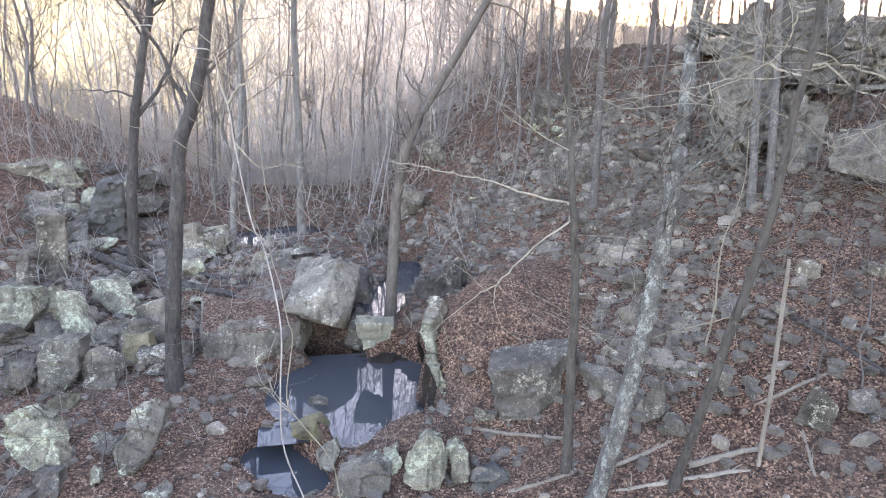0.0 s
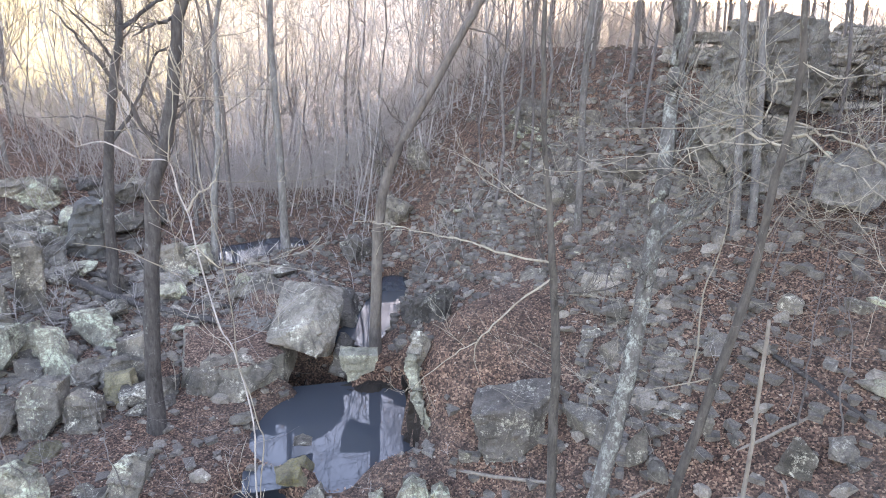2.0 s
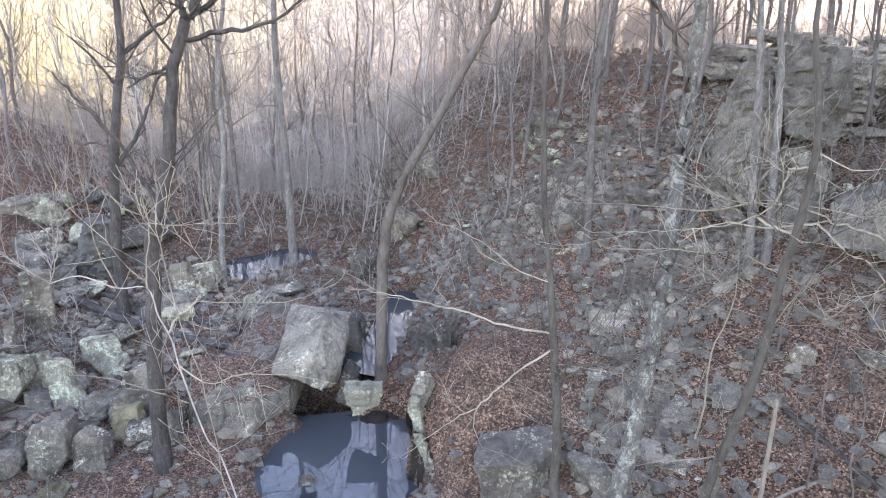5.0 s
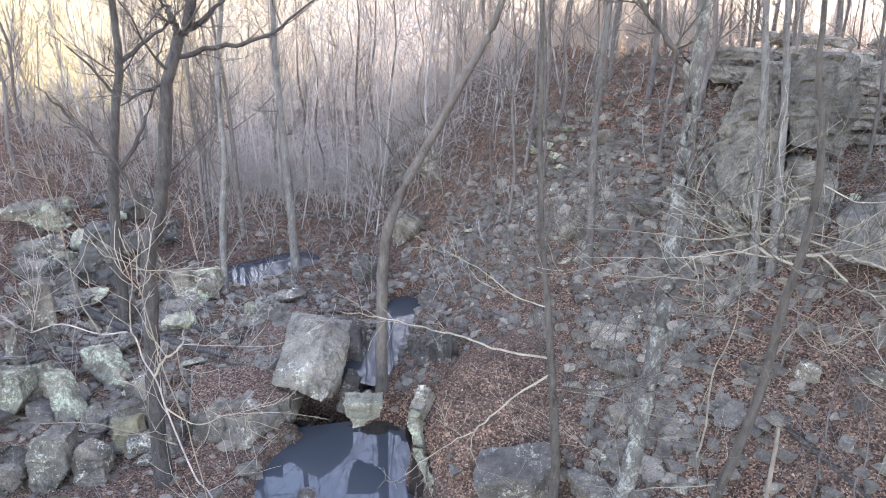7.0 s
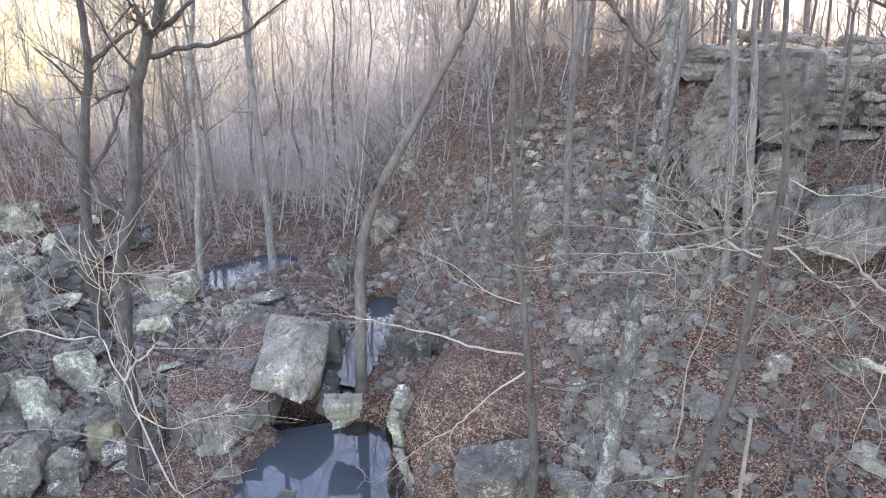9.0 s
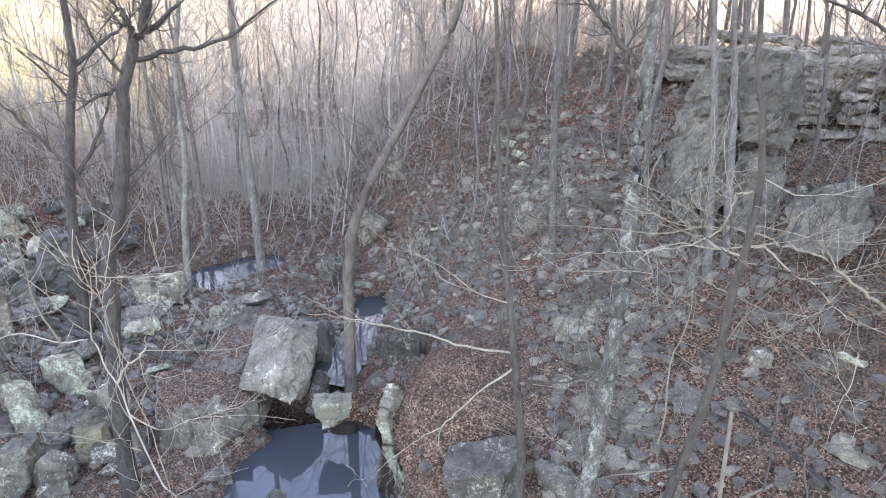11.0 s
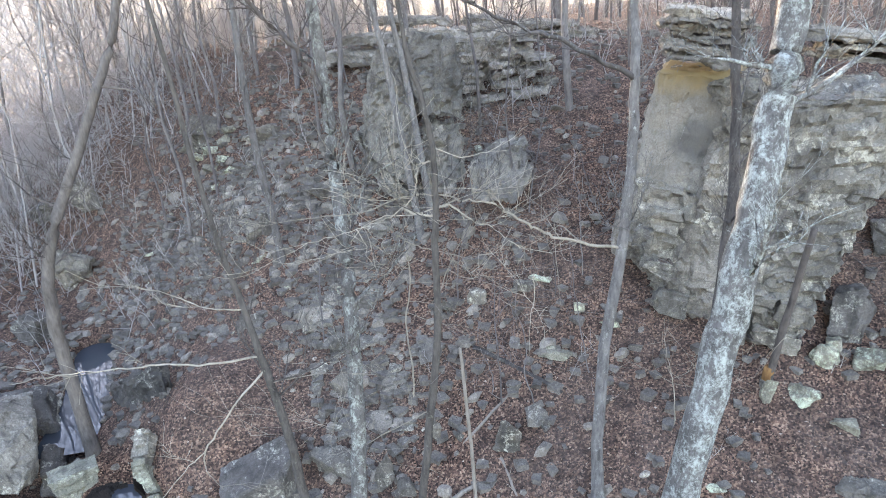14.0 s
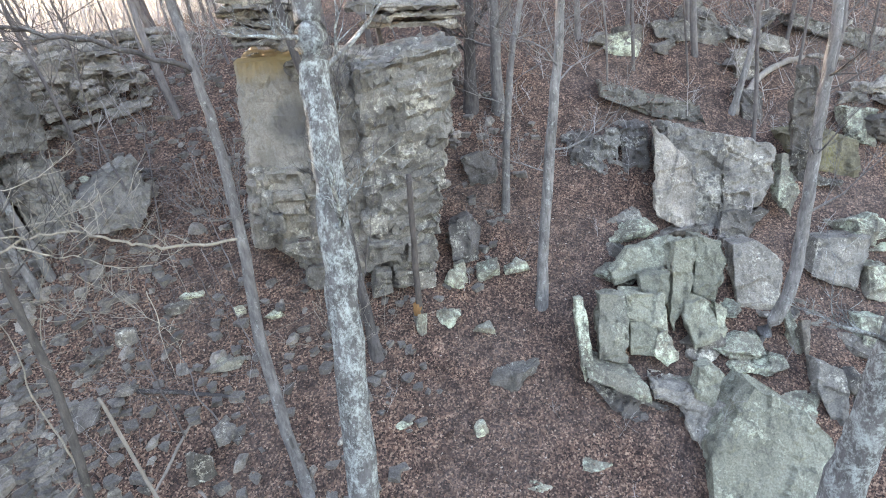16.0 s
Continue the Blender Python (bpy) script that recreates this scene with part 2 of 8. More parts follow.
def from_line(x, y, line):
    best = 1e9
    for (ax, ay), (bx, by) in zip(line, line[1:]):
        dx, dy = bx - ax, by - ay
        s = min(max(((x - ax) * dx + (y - ay) * dy) / (dx * dx + dy * dy), 0), 1)
        best = min(best, math.hypot(x - ax - s * dx, y - ay - s * dy))
    return best


# pools: centre line, half width, level
POOLS = [
    ([(-2.2, 17.3), (-1.0, 17.6)], 1.45, -0.92),
    ([(-1.5, 16.2), (-1.65, 15.3)], 0.42, -0.926),
    ([(-3.5, 14.75), (-2.7, 14.0)], 0.55, -1.30),
    ([(-1.8, 21.2), (-1.2, 23.2), (-0.9, 25.9)], 0.5, -0.16),
    ([(-7.6, 27.8), (-6.0, 29.0)], 0.85, 0.12),
]


# dark hollow under the overhanging boulder
HOLLOWS = [([(-3.5, 20.2), (-2.9, 19.9)], 0.75, -1.5)]


def rim(y):
    """Where the slab stands that holds the leafy mound above the pool."""
    for (ya, xa), (yb, xb) in zip(RIM, RIM[1:]):
        if ya <= y <= yb:
            return xa + (xb - xa) * (y - ya) / (yb - ya)
    return RIM[0][1] if y < RIM[0][0] else RIM[-1][1]


RIM = [(15.4, 0.78), (15.9, 0.62), (16.2, 0.45), (16.8, 0.04), (17.2, -0.18), (17.6, 0.0), (17.9, 0.55), (19.6, 1.2)]


def slope(x, y):
    """The bare slope, without its roughness."""
    floor = -2.35 + 0.09 * max(min(y, 34), 11)
    toe = -1.0 - 0.38 * max(y - 27.5, 0) - 0.10 * max(15 - y, 0)
    plane = -7.1 + 0.46 * x + 0.42 * min(y, 60)
    plane = smin(plane, 9.3 - 0.035 * max(y - 26, 0) + 0.03 * max(x - 14, 0), 0.6)
    right = smin(plane, floor + 0.85 * (x - toe), 0.5)
    left = floor + 0.40 * max(-11.0 - x, 0) ** 1.05 - 0.2
    if left > 7:
        left = 7 + (left - 7) * 0.3
    return smax(smax(floor, right, 0.35), left, 0.4)


def ground(x, y):
    z = slope(max(min(x, 120), -120), max(min(y, 160), -20))
    held = 1.0
    if 14 < y < 21 and -4 < x < 4:
        held = step(rim(y) - 0.12, rim(y) + 0.12, x)
        z += 1.0 * held * math.exp(-((x - 0.75) / 1.2) ** 2 - ((y - 17.3) / 1.35) ** 2)
        z += 0.55 * math.exp(-((x + 0.3) / 0.8) ** 2 - ((y - 15.0) / 0.5) ** 2)
        z += 0.5 * math.exp(-((x + 2.7) / 1.0) ** 2 - ((y - 15.2) / 0.55) ** 2)
        held = 1 - held
    z += 1.15 * math.exp(-((x - 1.9) / 1.5) ** 2 - ((y - 17.8) / 1.9) ** 2)
    far = math.hypot(x, y)
    if far > 33 and y > 0:
        valley = 1 - step(-2, 12, math.degrees(math.atan2(x - 0.5, y - 4)))
        z += valley * (-24.0 * step(33, 100, far) - 16.0 * step(30, 80, -x)) + (1 - valley) * -6.0 * step(60, 200, far)
    for line, half, level in POOLS + HOLLOWS:
        if abs(x - line[0][0]) < 9 and abs(y - line[0][1]) < 10:
            d = from_line(x, y, line)
            w = (1 - step(half * 0.85, half * 1.7, d)) * held
            z = z * (1 - w) + (level - 0.45) * w
    return z


def rough_ground(x, y):
    v = Vector((x, y, 0))
    near = 1.0 if math.hypot(x, y) < 60 else 3.0
    return ground(x, y) + 0.16 * near * noise.noise(v * 0.45) + 0.07 * noise.noise(v * 1.7) + 0.03 * noise.noise(v * 4.3)


def axis(lo, hi, near_step, out):
    a = list(np.arange(lo, hi, near_step))
    s, up, down = near_step, [], []
    p, q = a[-1], a[0]
    while p < out:
        s *= 1.28
        p += s
        q -= s
        up.append(p)
        down.append(q)
    return down[::-1] + a + up


GX, GY = axis(-20, 26, 0.24, 900), axis(-2, 42, 0.24, 900)
verts = [(x, y, rough_ground(x, y)) for y in GY for x in GX]
w = len(GX)
faces = [(j * w + i, j * w + i + 1, (j + 1) * w + i + 1, (j + 1) * w + i) for j in range(len(GY) - 1) for i in range(w - 1)]
tagged(mesh_object("ground", verts, faces, leaf_litter), "leaf-covered forest floor of a rocky ravine", "ground", kind="structure")


def backdrop_material():
    """Glowing backdrop for the far hillside: haze and sunlight painted into its emission."""
    m = bpy.data.materials.new("hillside_glow")
    m.use_nodes = True
    n, l = m.node_tree.nodes, m.node_tree.links
    n.remove(n["Principled BSDF"])
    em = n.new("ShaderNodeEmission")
    geo = n.new("ShaderNodeNewGeometry")
    sep = n.new("ShaderNodeSeparateXYZ")
    l.new(geo.outputs["Position"], sep.inputs[0])
    def span(value, lo, hi):
        r = n.new("ShaderNodeMapRange")
        r.interpolation_type = "SMOOTHSTEP"
        r.inputs[1].default_value, r.inputs[2].default_value = lo, hi
        l.new(value, r.inputs[0])
        return r.outputs[0]
    # painted by position: gold sunlight at left, haze upward, sky glow at right
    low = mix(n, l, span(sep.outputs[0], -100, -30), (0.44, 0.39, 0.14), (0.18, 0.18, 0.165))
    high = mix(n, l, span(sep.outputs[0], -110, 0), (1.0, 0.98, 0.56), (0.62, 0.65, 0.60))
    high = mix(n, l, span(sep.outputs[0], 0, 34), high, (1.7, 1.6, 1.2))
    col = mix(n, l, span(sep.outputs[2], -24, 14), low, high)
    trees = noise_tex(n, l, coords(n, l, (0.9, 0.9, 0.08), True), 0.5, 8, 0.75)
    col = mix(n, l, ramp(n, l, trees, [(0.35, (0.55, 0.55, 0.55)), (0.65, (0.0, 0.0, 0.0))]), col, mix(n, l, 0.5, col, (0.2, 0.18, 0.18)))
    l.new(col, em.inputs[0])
    # the shell glows by itself and brightens the woods before it
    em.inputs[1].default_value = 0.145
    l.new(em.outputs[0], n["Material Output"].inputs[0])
    return m


hillside_glow = backdrop_material()
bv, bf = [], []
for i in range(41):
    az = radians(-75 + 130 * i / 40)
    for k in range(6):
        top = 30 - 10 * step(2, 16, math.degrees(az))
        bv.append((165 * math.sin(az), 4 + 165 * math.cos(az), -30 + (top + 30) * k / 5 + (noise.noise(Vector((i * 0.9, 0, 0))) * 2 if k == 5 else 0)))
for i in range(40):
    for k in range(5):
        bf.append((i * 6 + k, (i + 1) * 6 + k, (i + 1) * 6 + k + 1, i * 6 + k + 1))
tagged(mesh_object("backdrop", bv, bf, hillside_glow), "glowing backdrop of a wooded hillside with painted haze and sunlight", "hillside", kind="structure")


def pool(line, half, level):
    pts = [Vector(p) for p in line]
    pts = [pts[0] - (pts[1] - pts[0]).normalized() * half * 1.5] + pts + [pts[-1] + (pts[-1] - pts[-2]).normalized() * half * 1.5]
    left, right = [], []
    for i, p in enumerate(pts):
        d = (pts[min(i + 1, len(pts) - 1)] - pts[max(i - 1, 0)]).normalized()
        side = Vector((-d.y, d.x)) * half * 1.5
        left.append((*(p + side), level))
        right.append((*(p - side), level))
    n = len(pts)
    ob = mesh_object("water", left + right, [(i, n + i, n + i + 1, i + 1) for i in range(n - 1)], water_mat, smooth=False)
    return tagged(ob, "still dark pool of water between rocks", "water", kind="structure")


for line, half, level in POOLS:
    pool(line, half, level)


def rough_up(bm, seed, fine, lumps, chips, strata=1.6):
    """Divide the faces to about the given edge length and knock them uneven: lumps and chips in metres."""
    bmesh.ops.triangulate(bm, faces=bm.faces[:])
    for _ in range(6):
        long = [e for e in bm.edges if e.calc_length() > fine]
        if not long:
            break
        bmesh.ops.subdivide_edges(bm, edges=long, cuts=1)
        bmesh.ops.triangulate(bm, faces=[f for f in bm.faces if len(f.verts) > 3])
    bm.normal_update()
    off = Vector((seed * 3.17, seed * 1.31, seed * 2.71))
    for v in bm.verts:
        p = v.co + off
        e = noise.noise_vector(p * 1.1)
        q = p + e * 0.15
        d = noise.noise(p * 0.8) + 0.5 * noise.noise(p * 2.3)
        c = noise.cell(Vector((q.x * 1.7, q.y * 1.7, q.z * 1.7 * strata))) - 0.5
        c += 0.55 * (noise.cell(Vector((q.x * 4.3, q.y * 4.3, q.z * 4.3 * strata))) - 0.5)
        g = noise.noise(p * 7.0)
        v.co += v.normal * (d * lumps + c * chips + g * chips * 0.35) + e * lumps * 0.4


def boulder_bmesh(w, d, h, seed, cuts=8, number=13):
    """An angular rock: the hull of a few points, squarish, then knocked uneven."""
    rng = random.Random(seed)
    bm = bmesh.new()
    for _ in range(number):
        p = Vector((rng.gauss(0, 1), rng.gauss(0, 1), rng.gauss(0, 0.8)))
        p /= (abs(p.x) ** 4 + abs(p.y) ** 4 + abs(p.z) ** 4) ** 0.25
        bm.verts.new(p * rng.uniform(0.85, 1.0))
    res = bmesh.ops.convex_hull(bm, input=bm.verts[:])
    loose = [v for v in bm.verts if not v.link_faces]
    bmesh.ops.delete(bm, geom=loose, context="VERTS")
    lo = [min(v.co[i] for v in bm.verts) for i in range(3)]
    hi = [max(v.co[i] for v in bm.verts) for i in range(3)]
    for v in bm.verts:
        u = [(v.co[i] - lo[i]) / (hi[i] - lo[i]) for i in range(3)]
        v.co = Vector(((u[0] - 0.5) * w, (u[1] - 0.5) * d, u[2] * h))
    bmesh.ops.bevel(bm, geom=bm.edges[:], offset=0.03 * min(w, d, h), segments=1, affect="EDGES", clamp_overlap=True)
    s = (w + d + h) / 3
    rough_up(bm, seed, max(0.06, s / cuts), s * 0.035, s * 0.045)
    return bm


def boulder(label, x, y, z, w, d, h, rz, seed, mat=None):
    bm = boulder_bmesh(w * 1.12, d * 1.1, h * 1.12, seed, 13 if w > 0.9 else 9)
    ob = part("boulder", bm, mat or grey_rock)
    rng = random.Random(seed)
    ob.matrix_world = pose(x, y, z, rng.uniform(-4, 4), rng.uniform(-6, 6), rz + rng.uniform(-14, 14))
    return tagged(ob, label, "rock", group="rocks of the ravine")


def cut_block_at(bm, seed, number=5):
    """Knock a few corners off a block."""
    rng = random.Random(seed + 31)
    for _ in range(number):
        nrm = Vector((rng.uniform(-1, 1), rng.uniform(-1, 1), rng.uniform(-1, 1))).normalized()
        reach = max(v.co.dot(nrm) for v in bm.verts)
        span = reach - min(v.co.dot(nrm) for v in bm.verts)
        res = bmesh.ops.bisect_plane(bm, geom=bm.verts[:] + bm.edges[:] + bm.faces[:], plane_co=nrm * (reach - span * rng.uniform(0.05, 0.17)), plane_no=nrm, clear_outer=True)
        edges = [g for g in res["geom_cut"] if isinstance(g, bmesh.types.BMEdge)]
        if edges:
            bmesh.ops.contextual_create(bm, geom=edges)


def hexahedron(corners, seed, fine=0.16, lumps=0.06, chips=0.10, strata=1.6, corners_off=5):
    """A rough block from eight corners: four of the lower or front face, four of the upper or back face."""
    bm = bmesh.new()
    vs = [bm.verts.new(c) for c in corners]
    for f in ((0, 1, 2, 3), (7, 6, 5, 4), (0, 4, 5, 1), (1, 5, 6, 2), (2, 6, 7, 3), (3, 7, 4, 0)):
        bm.faces.new([vs[i] for i in f])
    bmesh.ops.recalc_face_normals(bm, faces=bm.faces[:])
    c = sum((v.co for v in bm.verts), Vector()) / 8
    size = sum((v.co - c).length for v in bm.verts) / 8
    for v in bm.verts:
        v.co -= c
    bmesh.ops.bevel(bm, geom=bm.edges[:], offset=0.05 * size, segments=1, affect="EDGES", clamp_overlap=True)
    cut_block_at(bm, seed, corners_off)
    rough_up(bm, seed, fine, min(lumps, size * 0.06), min(chips, size * 0.08), strata)
    return bm, c


def crag(label, front, heading, depth, seed, mat=None, parent=None, name="block", smooth_face=False, sharp=False, cuts=3):
    back = [(x + heading[0] * depth, y + heading[1] * depth, z) for x, y, z in front]
    size = max((Vector(front[0]) - Vector(front[2])).length, (Vector(front[1]) - Vector(front[3])).length)
    fine = 0.17 if size > 2 else 0.12
    bm, c = hexahedron([Vector(p) for p in front] + [Vector(p) for p in back], seed, fine, 0.10 if smooth_face else 0.05, 0.03 if smooth_face else 0.10 if name == "face" else 0.08, 3.2 if name in ("layer", "face") else 1.8, 1 if name == "face" else 4 if name == "layer" else 6)
    if sharp:
        bm.free()
        bm, c = hexahedron([Vector(p) for p in front] + [Vector(p) for p in back], seed, fine, 0.035, 0.04, 2.4, cuts)
    ob = part(name if parent else "boulder", bm, mat or cliff_rock, parent)
    ob.location = c
    return ob if parent else tagged(ob, label, "rock", group="outcrop rocks")


def rock_block(name, label, corners, seed, mat, chips=0.045):
    bm, c = hexahedron([Vector(p) for p in corners], seed, 0.11, 0.05, chips)
    ob = part(name, bm, mat)
    ob.location = c
    return tagged(ob, label, "rock", group="rocks of the ravine")


# ---- wood ----
def tube(verts, faces, path, radii, sides=6, wob=0.0, rng=None):
    base = len(verts)
    n = len(path)
    for i, p in enumerate(path):
        a, b = path[max(i - 1, 0)], path[min(i + 1, n - 1)]
        d = (b - a).normalized() if (b - a).length > 1e-6 else Vector((0, 0, 1))
        u = d.orthogonal().normalized() if abs(d.z) < 0.9 else Vector((1, 0, 0)).cross(d).normalized()
        v = d.cross(u)
        for k in range(sides):
            t = 2 * math.pi * k / sides
            r = radii[i] * (1 + (rng.uniform(-wob, wob) if wob and rng else 0))
            verts.append(p + (u * math.cos(t) + v * math.sin(t)) * r)
    for i in range(n - 1):
        for k in range(sides):
            k2 = (k + 1) % sides
            faces.append((base + i * sides + k, base + i * sides + k2, base + (i + 1) * sides + k2, base + (i + 1) * sides + k))
    faces.append(tuple(base + (n - 1) * sides + k for k in range(sides)))


def curve_points(pts, per=5, wob=0.0, rng=None):
    """A smooth line through the points."""
    pts = [Vector(p) for p in pts]
    out = []
    for i in range(len(pts) - 1):
        p0, p1, p2, p3 = pts[max(i - 1, 0)], pts[i], pts[i + 1], pts[min(i + 2, len(pts) - 1)]
        for k in range(per):
            t = k / per
            q = 0.5 * (2 * p1 + (p2 - p0) * t + (2 * p0 - 5 * p1 + 4 * p2 - p3) * t * t + (3 * p1 - p0 - 3 * p2 + p3) * t ** 3)
            if wob and rng and (i or k):
                q = q + Vector((rng.uniform(-wob, wob), rng.uniform(-wob, wob), rng.uniform(-wob, wob)))
            out.append(q)
    out.append(pts[-1])
    return out


def grow(verts, faces, start, d, length, r, depth, rng, sides=4, lift=0.12, crook=0.28, least=0.0035):
    """A crooked branch with its side twigs."""
    n = 5 if depth > 0 else 4
    p, path, dirs = start.copy(), [start.copy()], []
    for _ in range(n):
        d = (d + Vector((rng.uniform(-crook, crook), rng.uniform(-crook, crook), rng.uniform(-crook, crook) + lift))).normalized()
        p = p + d * length / n
        path.append(p.copy())
        dirs.append(d.copy())
    tube(verts, faces, path, [max(r * (1 - 0.8 * i / n), least) for i in range(n + 1)], sides)
    if depth > 0:
        for i in range(1, n + 1):
            for _ in range(2 if rng.random() < 0.35 else 1):
                side = Vector((rng.uniform(-1, 1), rng.uniform(-1, 1), rng.uniform(-0.3, 0.8))).normalized()
                nd = (dirs[i - 1] * 0.7 + side * 0.8).normalized()
                grow(verts, faces, path[i], nd, length * rng.uniform(0.35, 0.62), max(r * (1 - 0.75 * i / n) * 0.6, least), depth - 1, rng, 3, lift, crook, least)


TRUNKS = {}


def forest_tree(label, pts, r, seed, bark=None, twiggy=1.0, taper=None):
    bark = bark or grey_bark
    rng = random.Random(seed)
    base = Vector(pts[0])
    tree = tagged(new("tree"), label, "tree", group="bare trees")
    tree.location = base
    path = curve_points([Vector(p) - base for p in pts], 5, r * 0.12, rng)
    total = len(path) - 1
    tall = path[-1].z
    taper = taper or (0.45 if twiggy > 0.05 else 0.75)
    radii = [r * (1 - (1 - taper) * i / total) * (1 + 0.7 * math.exp(-max(q.z, 0) / (2.2 * r + 0.05)) if tall > 2 else 1) for i, q in enumerate(path)]
    v, f = [], []
    tube(v, f, path, radii, 12 if r > 0.1 else 8, 0.06, rng)
    mesh_object("trunk", v, f, bark, tree)
    TRUNKS[tree.name] = path
    if twiggy > 0.05:
        v, f = [], []
        number = int((9 if r > 0.05 else 10) * twiggy) + 2
        for _ in range(number):
            i = int(total * rng.uniform(0.35, 1.0))
            a = rng.uniform(0, 2 * math.pi)
            d = Vector((math.cos(a), math.sin(a), rng.uniform(0.1, 0.9))).normalized()
            length = rng.uniform(0.8, 2.4) * (1 if r > 0.08 else 0.6)
            grow(v, f, path[i], d, length, max(radii[i] * rng.uniform(0.15, 0.3), 0.006), 2 if r > 0.05 else 1, rng)
        if total > 3:
            for k in range(3):
                a = k * 2.1 + seed
                grow(v, f, path[-1], Vector((math.cos(a) * 0.6, math.sin(a) * 0.6, 1)).normalized(), 2.6 if r > 0.08 else 0.8, radii[-1] * 0.7, 2 if r > 0.05 else 1, rng)
        tagged(mesh_object("crown", v, f, bark, tree, "fine bare twigs"), kind="stuff")
    return tree


def add_limb(tree, pts, r, seed, bark=None, sprays=2):
    rng = random.Random(seed)
    bark = bark or tree.children[0].data.materials[0]
    base = tree.location
    pts = [Vector(p) - base for p in pts]
    root = min(TRUNKS[tree.name], key=lambda q: (q - pts[0]).length)
    if (root - pts[0]).length < 0.5:
        pts[0] = root
    path = curve_points(pts, 5, min(r * 0.9, 0.045), rng)
    n = len(path) - 1
    v, f = [], []
    tube(v, f, path, [r * (0.9 - 0.68 * i / n) for i in range(n + 1)], 8, 0.10, rng)
    for i in range(2, n + 1):
        for _ in range(sprays if rng.random() < (0.34 if r > 0.045 else 0.15) else 0):
            d = (path[i] - path[i - 1]).normalized()
            side = Vector((rng.uniform(-1, 1), rng.uniform(-0.6, 0.6), rng.uniform(-0.5, 0.8))).normalized()
            grow(v, f, path[i], (d * 0.6 + side * 0.8).normalized(), rng.uniform(0.5, 1.5), max(r * 0.25, 0.006), 1, rng, 3, 0.05, 0.30, 0.004)
    mesh_object("limb", v, f, bark, tree)


def rotten_base(tree, r, h):
    """The crumbling orange foot of a snag."""
    rng = random.Random(88)
    v, f = [], []
    path = [Vector((rng.uniform(-0.01, 0.01), rng.uniform(-0.01, 0.01), 0.35 + h * i / 6)) for i in range(7)]
    tube(v, f, path, [r * (1.55 - 0.07 * i) for i in range(7)], 10, 0.14, rng)
    mesh_object("rotten_wood", v, f, rotten_wood, tree, "orange crumbling rotten wood")


def fallen_log(label, pts, r, seed, mat):
    rng = random.Random(seed)
    base = Vector(pts[0])
    path = curve_points([Vector(p) - base for p in pts], 6, r * 0.3, rng)
    n = len(path) - 1
    v, f = [], []
    tube(v, f, path, [r * (1 - 0.35 * i / n) for i in range(n + 1)], 9, 0.1, rng)
    f.append(tuple(range(8, -1, -1)))
    for _ in range(4):
        i = rng.randint(1, n - 1)
        a = rng.uniform(0, 6.28)
        grow(v, f, path[i], Vector((math.cos(a), math.sin(a), 0.7)).normalized(), rng.uniform(0.15, 0.5), r * 0.35, 0, rng, 4)
    ob = mesh_object("fallen_log", v, f, mat)
    ob.location = base
    return tagged(ob, label, "log", group="fallen wood")


# ---- the stream's own rocks ----
def hull_rock(label, corners, seed, mat, chips=0.05, fine=0.11, parent=None, bevel=0.025, group="rocks of the ravine"):
    """An angular rock that fills the space between a few corners."""
    bm = bmesh.new()
    c = sum((Vector(p) for p in corners), Vector()) / len(corners)
    for p in corners:
        bm.verts.new(Vector(p) - c)
    bmesh.ops.convex_hull(bm, input=bm.verts[:])
    bmesh.ops.delete(bm, geom=[v for v in bm.verts if not v.link_faces], context="VERTS")
    bmesh.ops.recalc_face_normals(bm, faces=bm.faces[:])
    bmesh.ops.dissolve_limit(bm, angle_limit=0.10, verts=bm.verts[:], edges=bm.edges[:])
    bmesh.ops.bevel(bm, geom=bm.edges[:], offset=bevel, segments=1, affect="EDGES", clamp_overlap=True)
    rough_up(bm, seed, fine, 0.022, chips, 1.3)
    ob = part("block" if parent else "boulder", bm, mat, parent)
    ob.location = c
    return ob if parent else tagged(ob, label, "rock", group=group)


hull_rock("big overhanging grey boulder above the pool", [(-4.40, 19.40, 0.42), (-2.80, 18.90, 0.22), (-3.10, 19.25, 1.15), (-2.42, 19.75, 0.45), (-2.28, 20.55, 1.20), (-2.95, 20.70, 1.72), (-4.25, 20.55, 1.00), (-2.55, 20.2, -0.45), (-3.60, 20.6, -0.40), (-4.70, 21.2, 0.20), (-2.40, 22.4, 1.0), (-4.60, 23.0, 0.95), (-3.0, 22.6, -0.6)], 401, boulder_rock, 0.05)
hull_rock("grey tilted slab strewn with leaves behind the overhanging boulder", [(-6.30, 21.0, 0.15), (-5.85, 23.0, 0.40), (-4.85, 24.2, 0.62), (-3.70, 23.2, 0.85), (-4.20, 20.9, 0.80), (-4.75, 20.3, 0.36), (-6.2, 20.8, -0.9), (-4.3, 20.6, -0.9), (-4.0, 24.0, -0.8), (-6.0, 24.0, -0.8)], 412, leafy_rock, 0.03)
hull_rock("leaf-strewn rock shelf beside the overhanging boulder", [(-7.1, 20.4, 0.36), (-6.45, 18.5, 0.05), (-4.62, 18.2, 0.28), (-3.75, 19.2, 0.22), (-4.70, 20.6, 0.30), (-5.6, 18.25, 0.02), (-6.6, 18.2, -1.2), (-4.5, 17.9, -1.3), (-3.75, 18.9, -1.2), (-4.2, 20.8, -1.2), (-7.0, 21.0, -1.1)], 404, shelf_rock, 0.03)
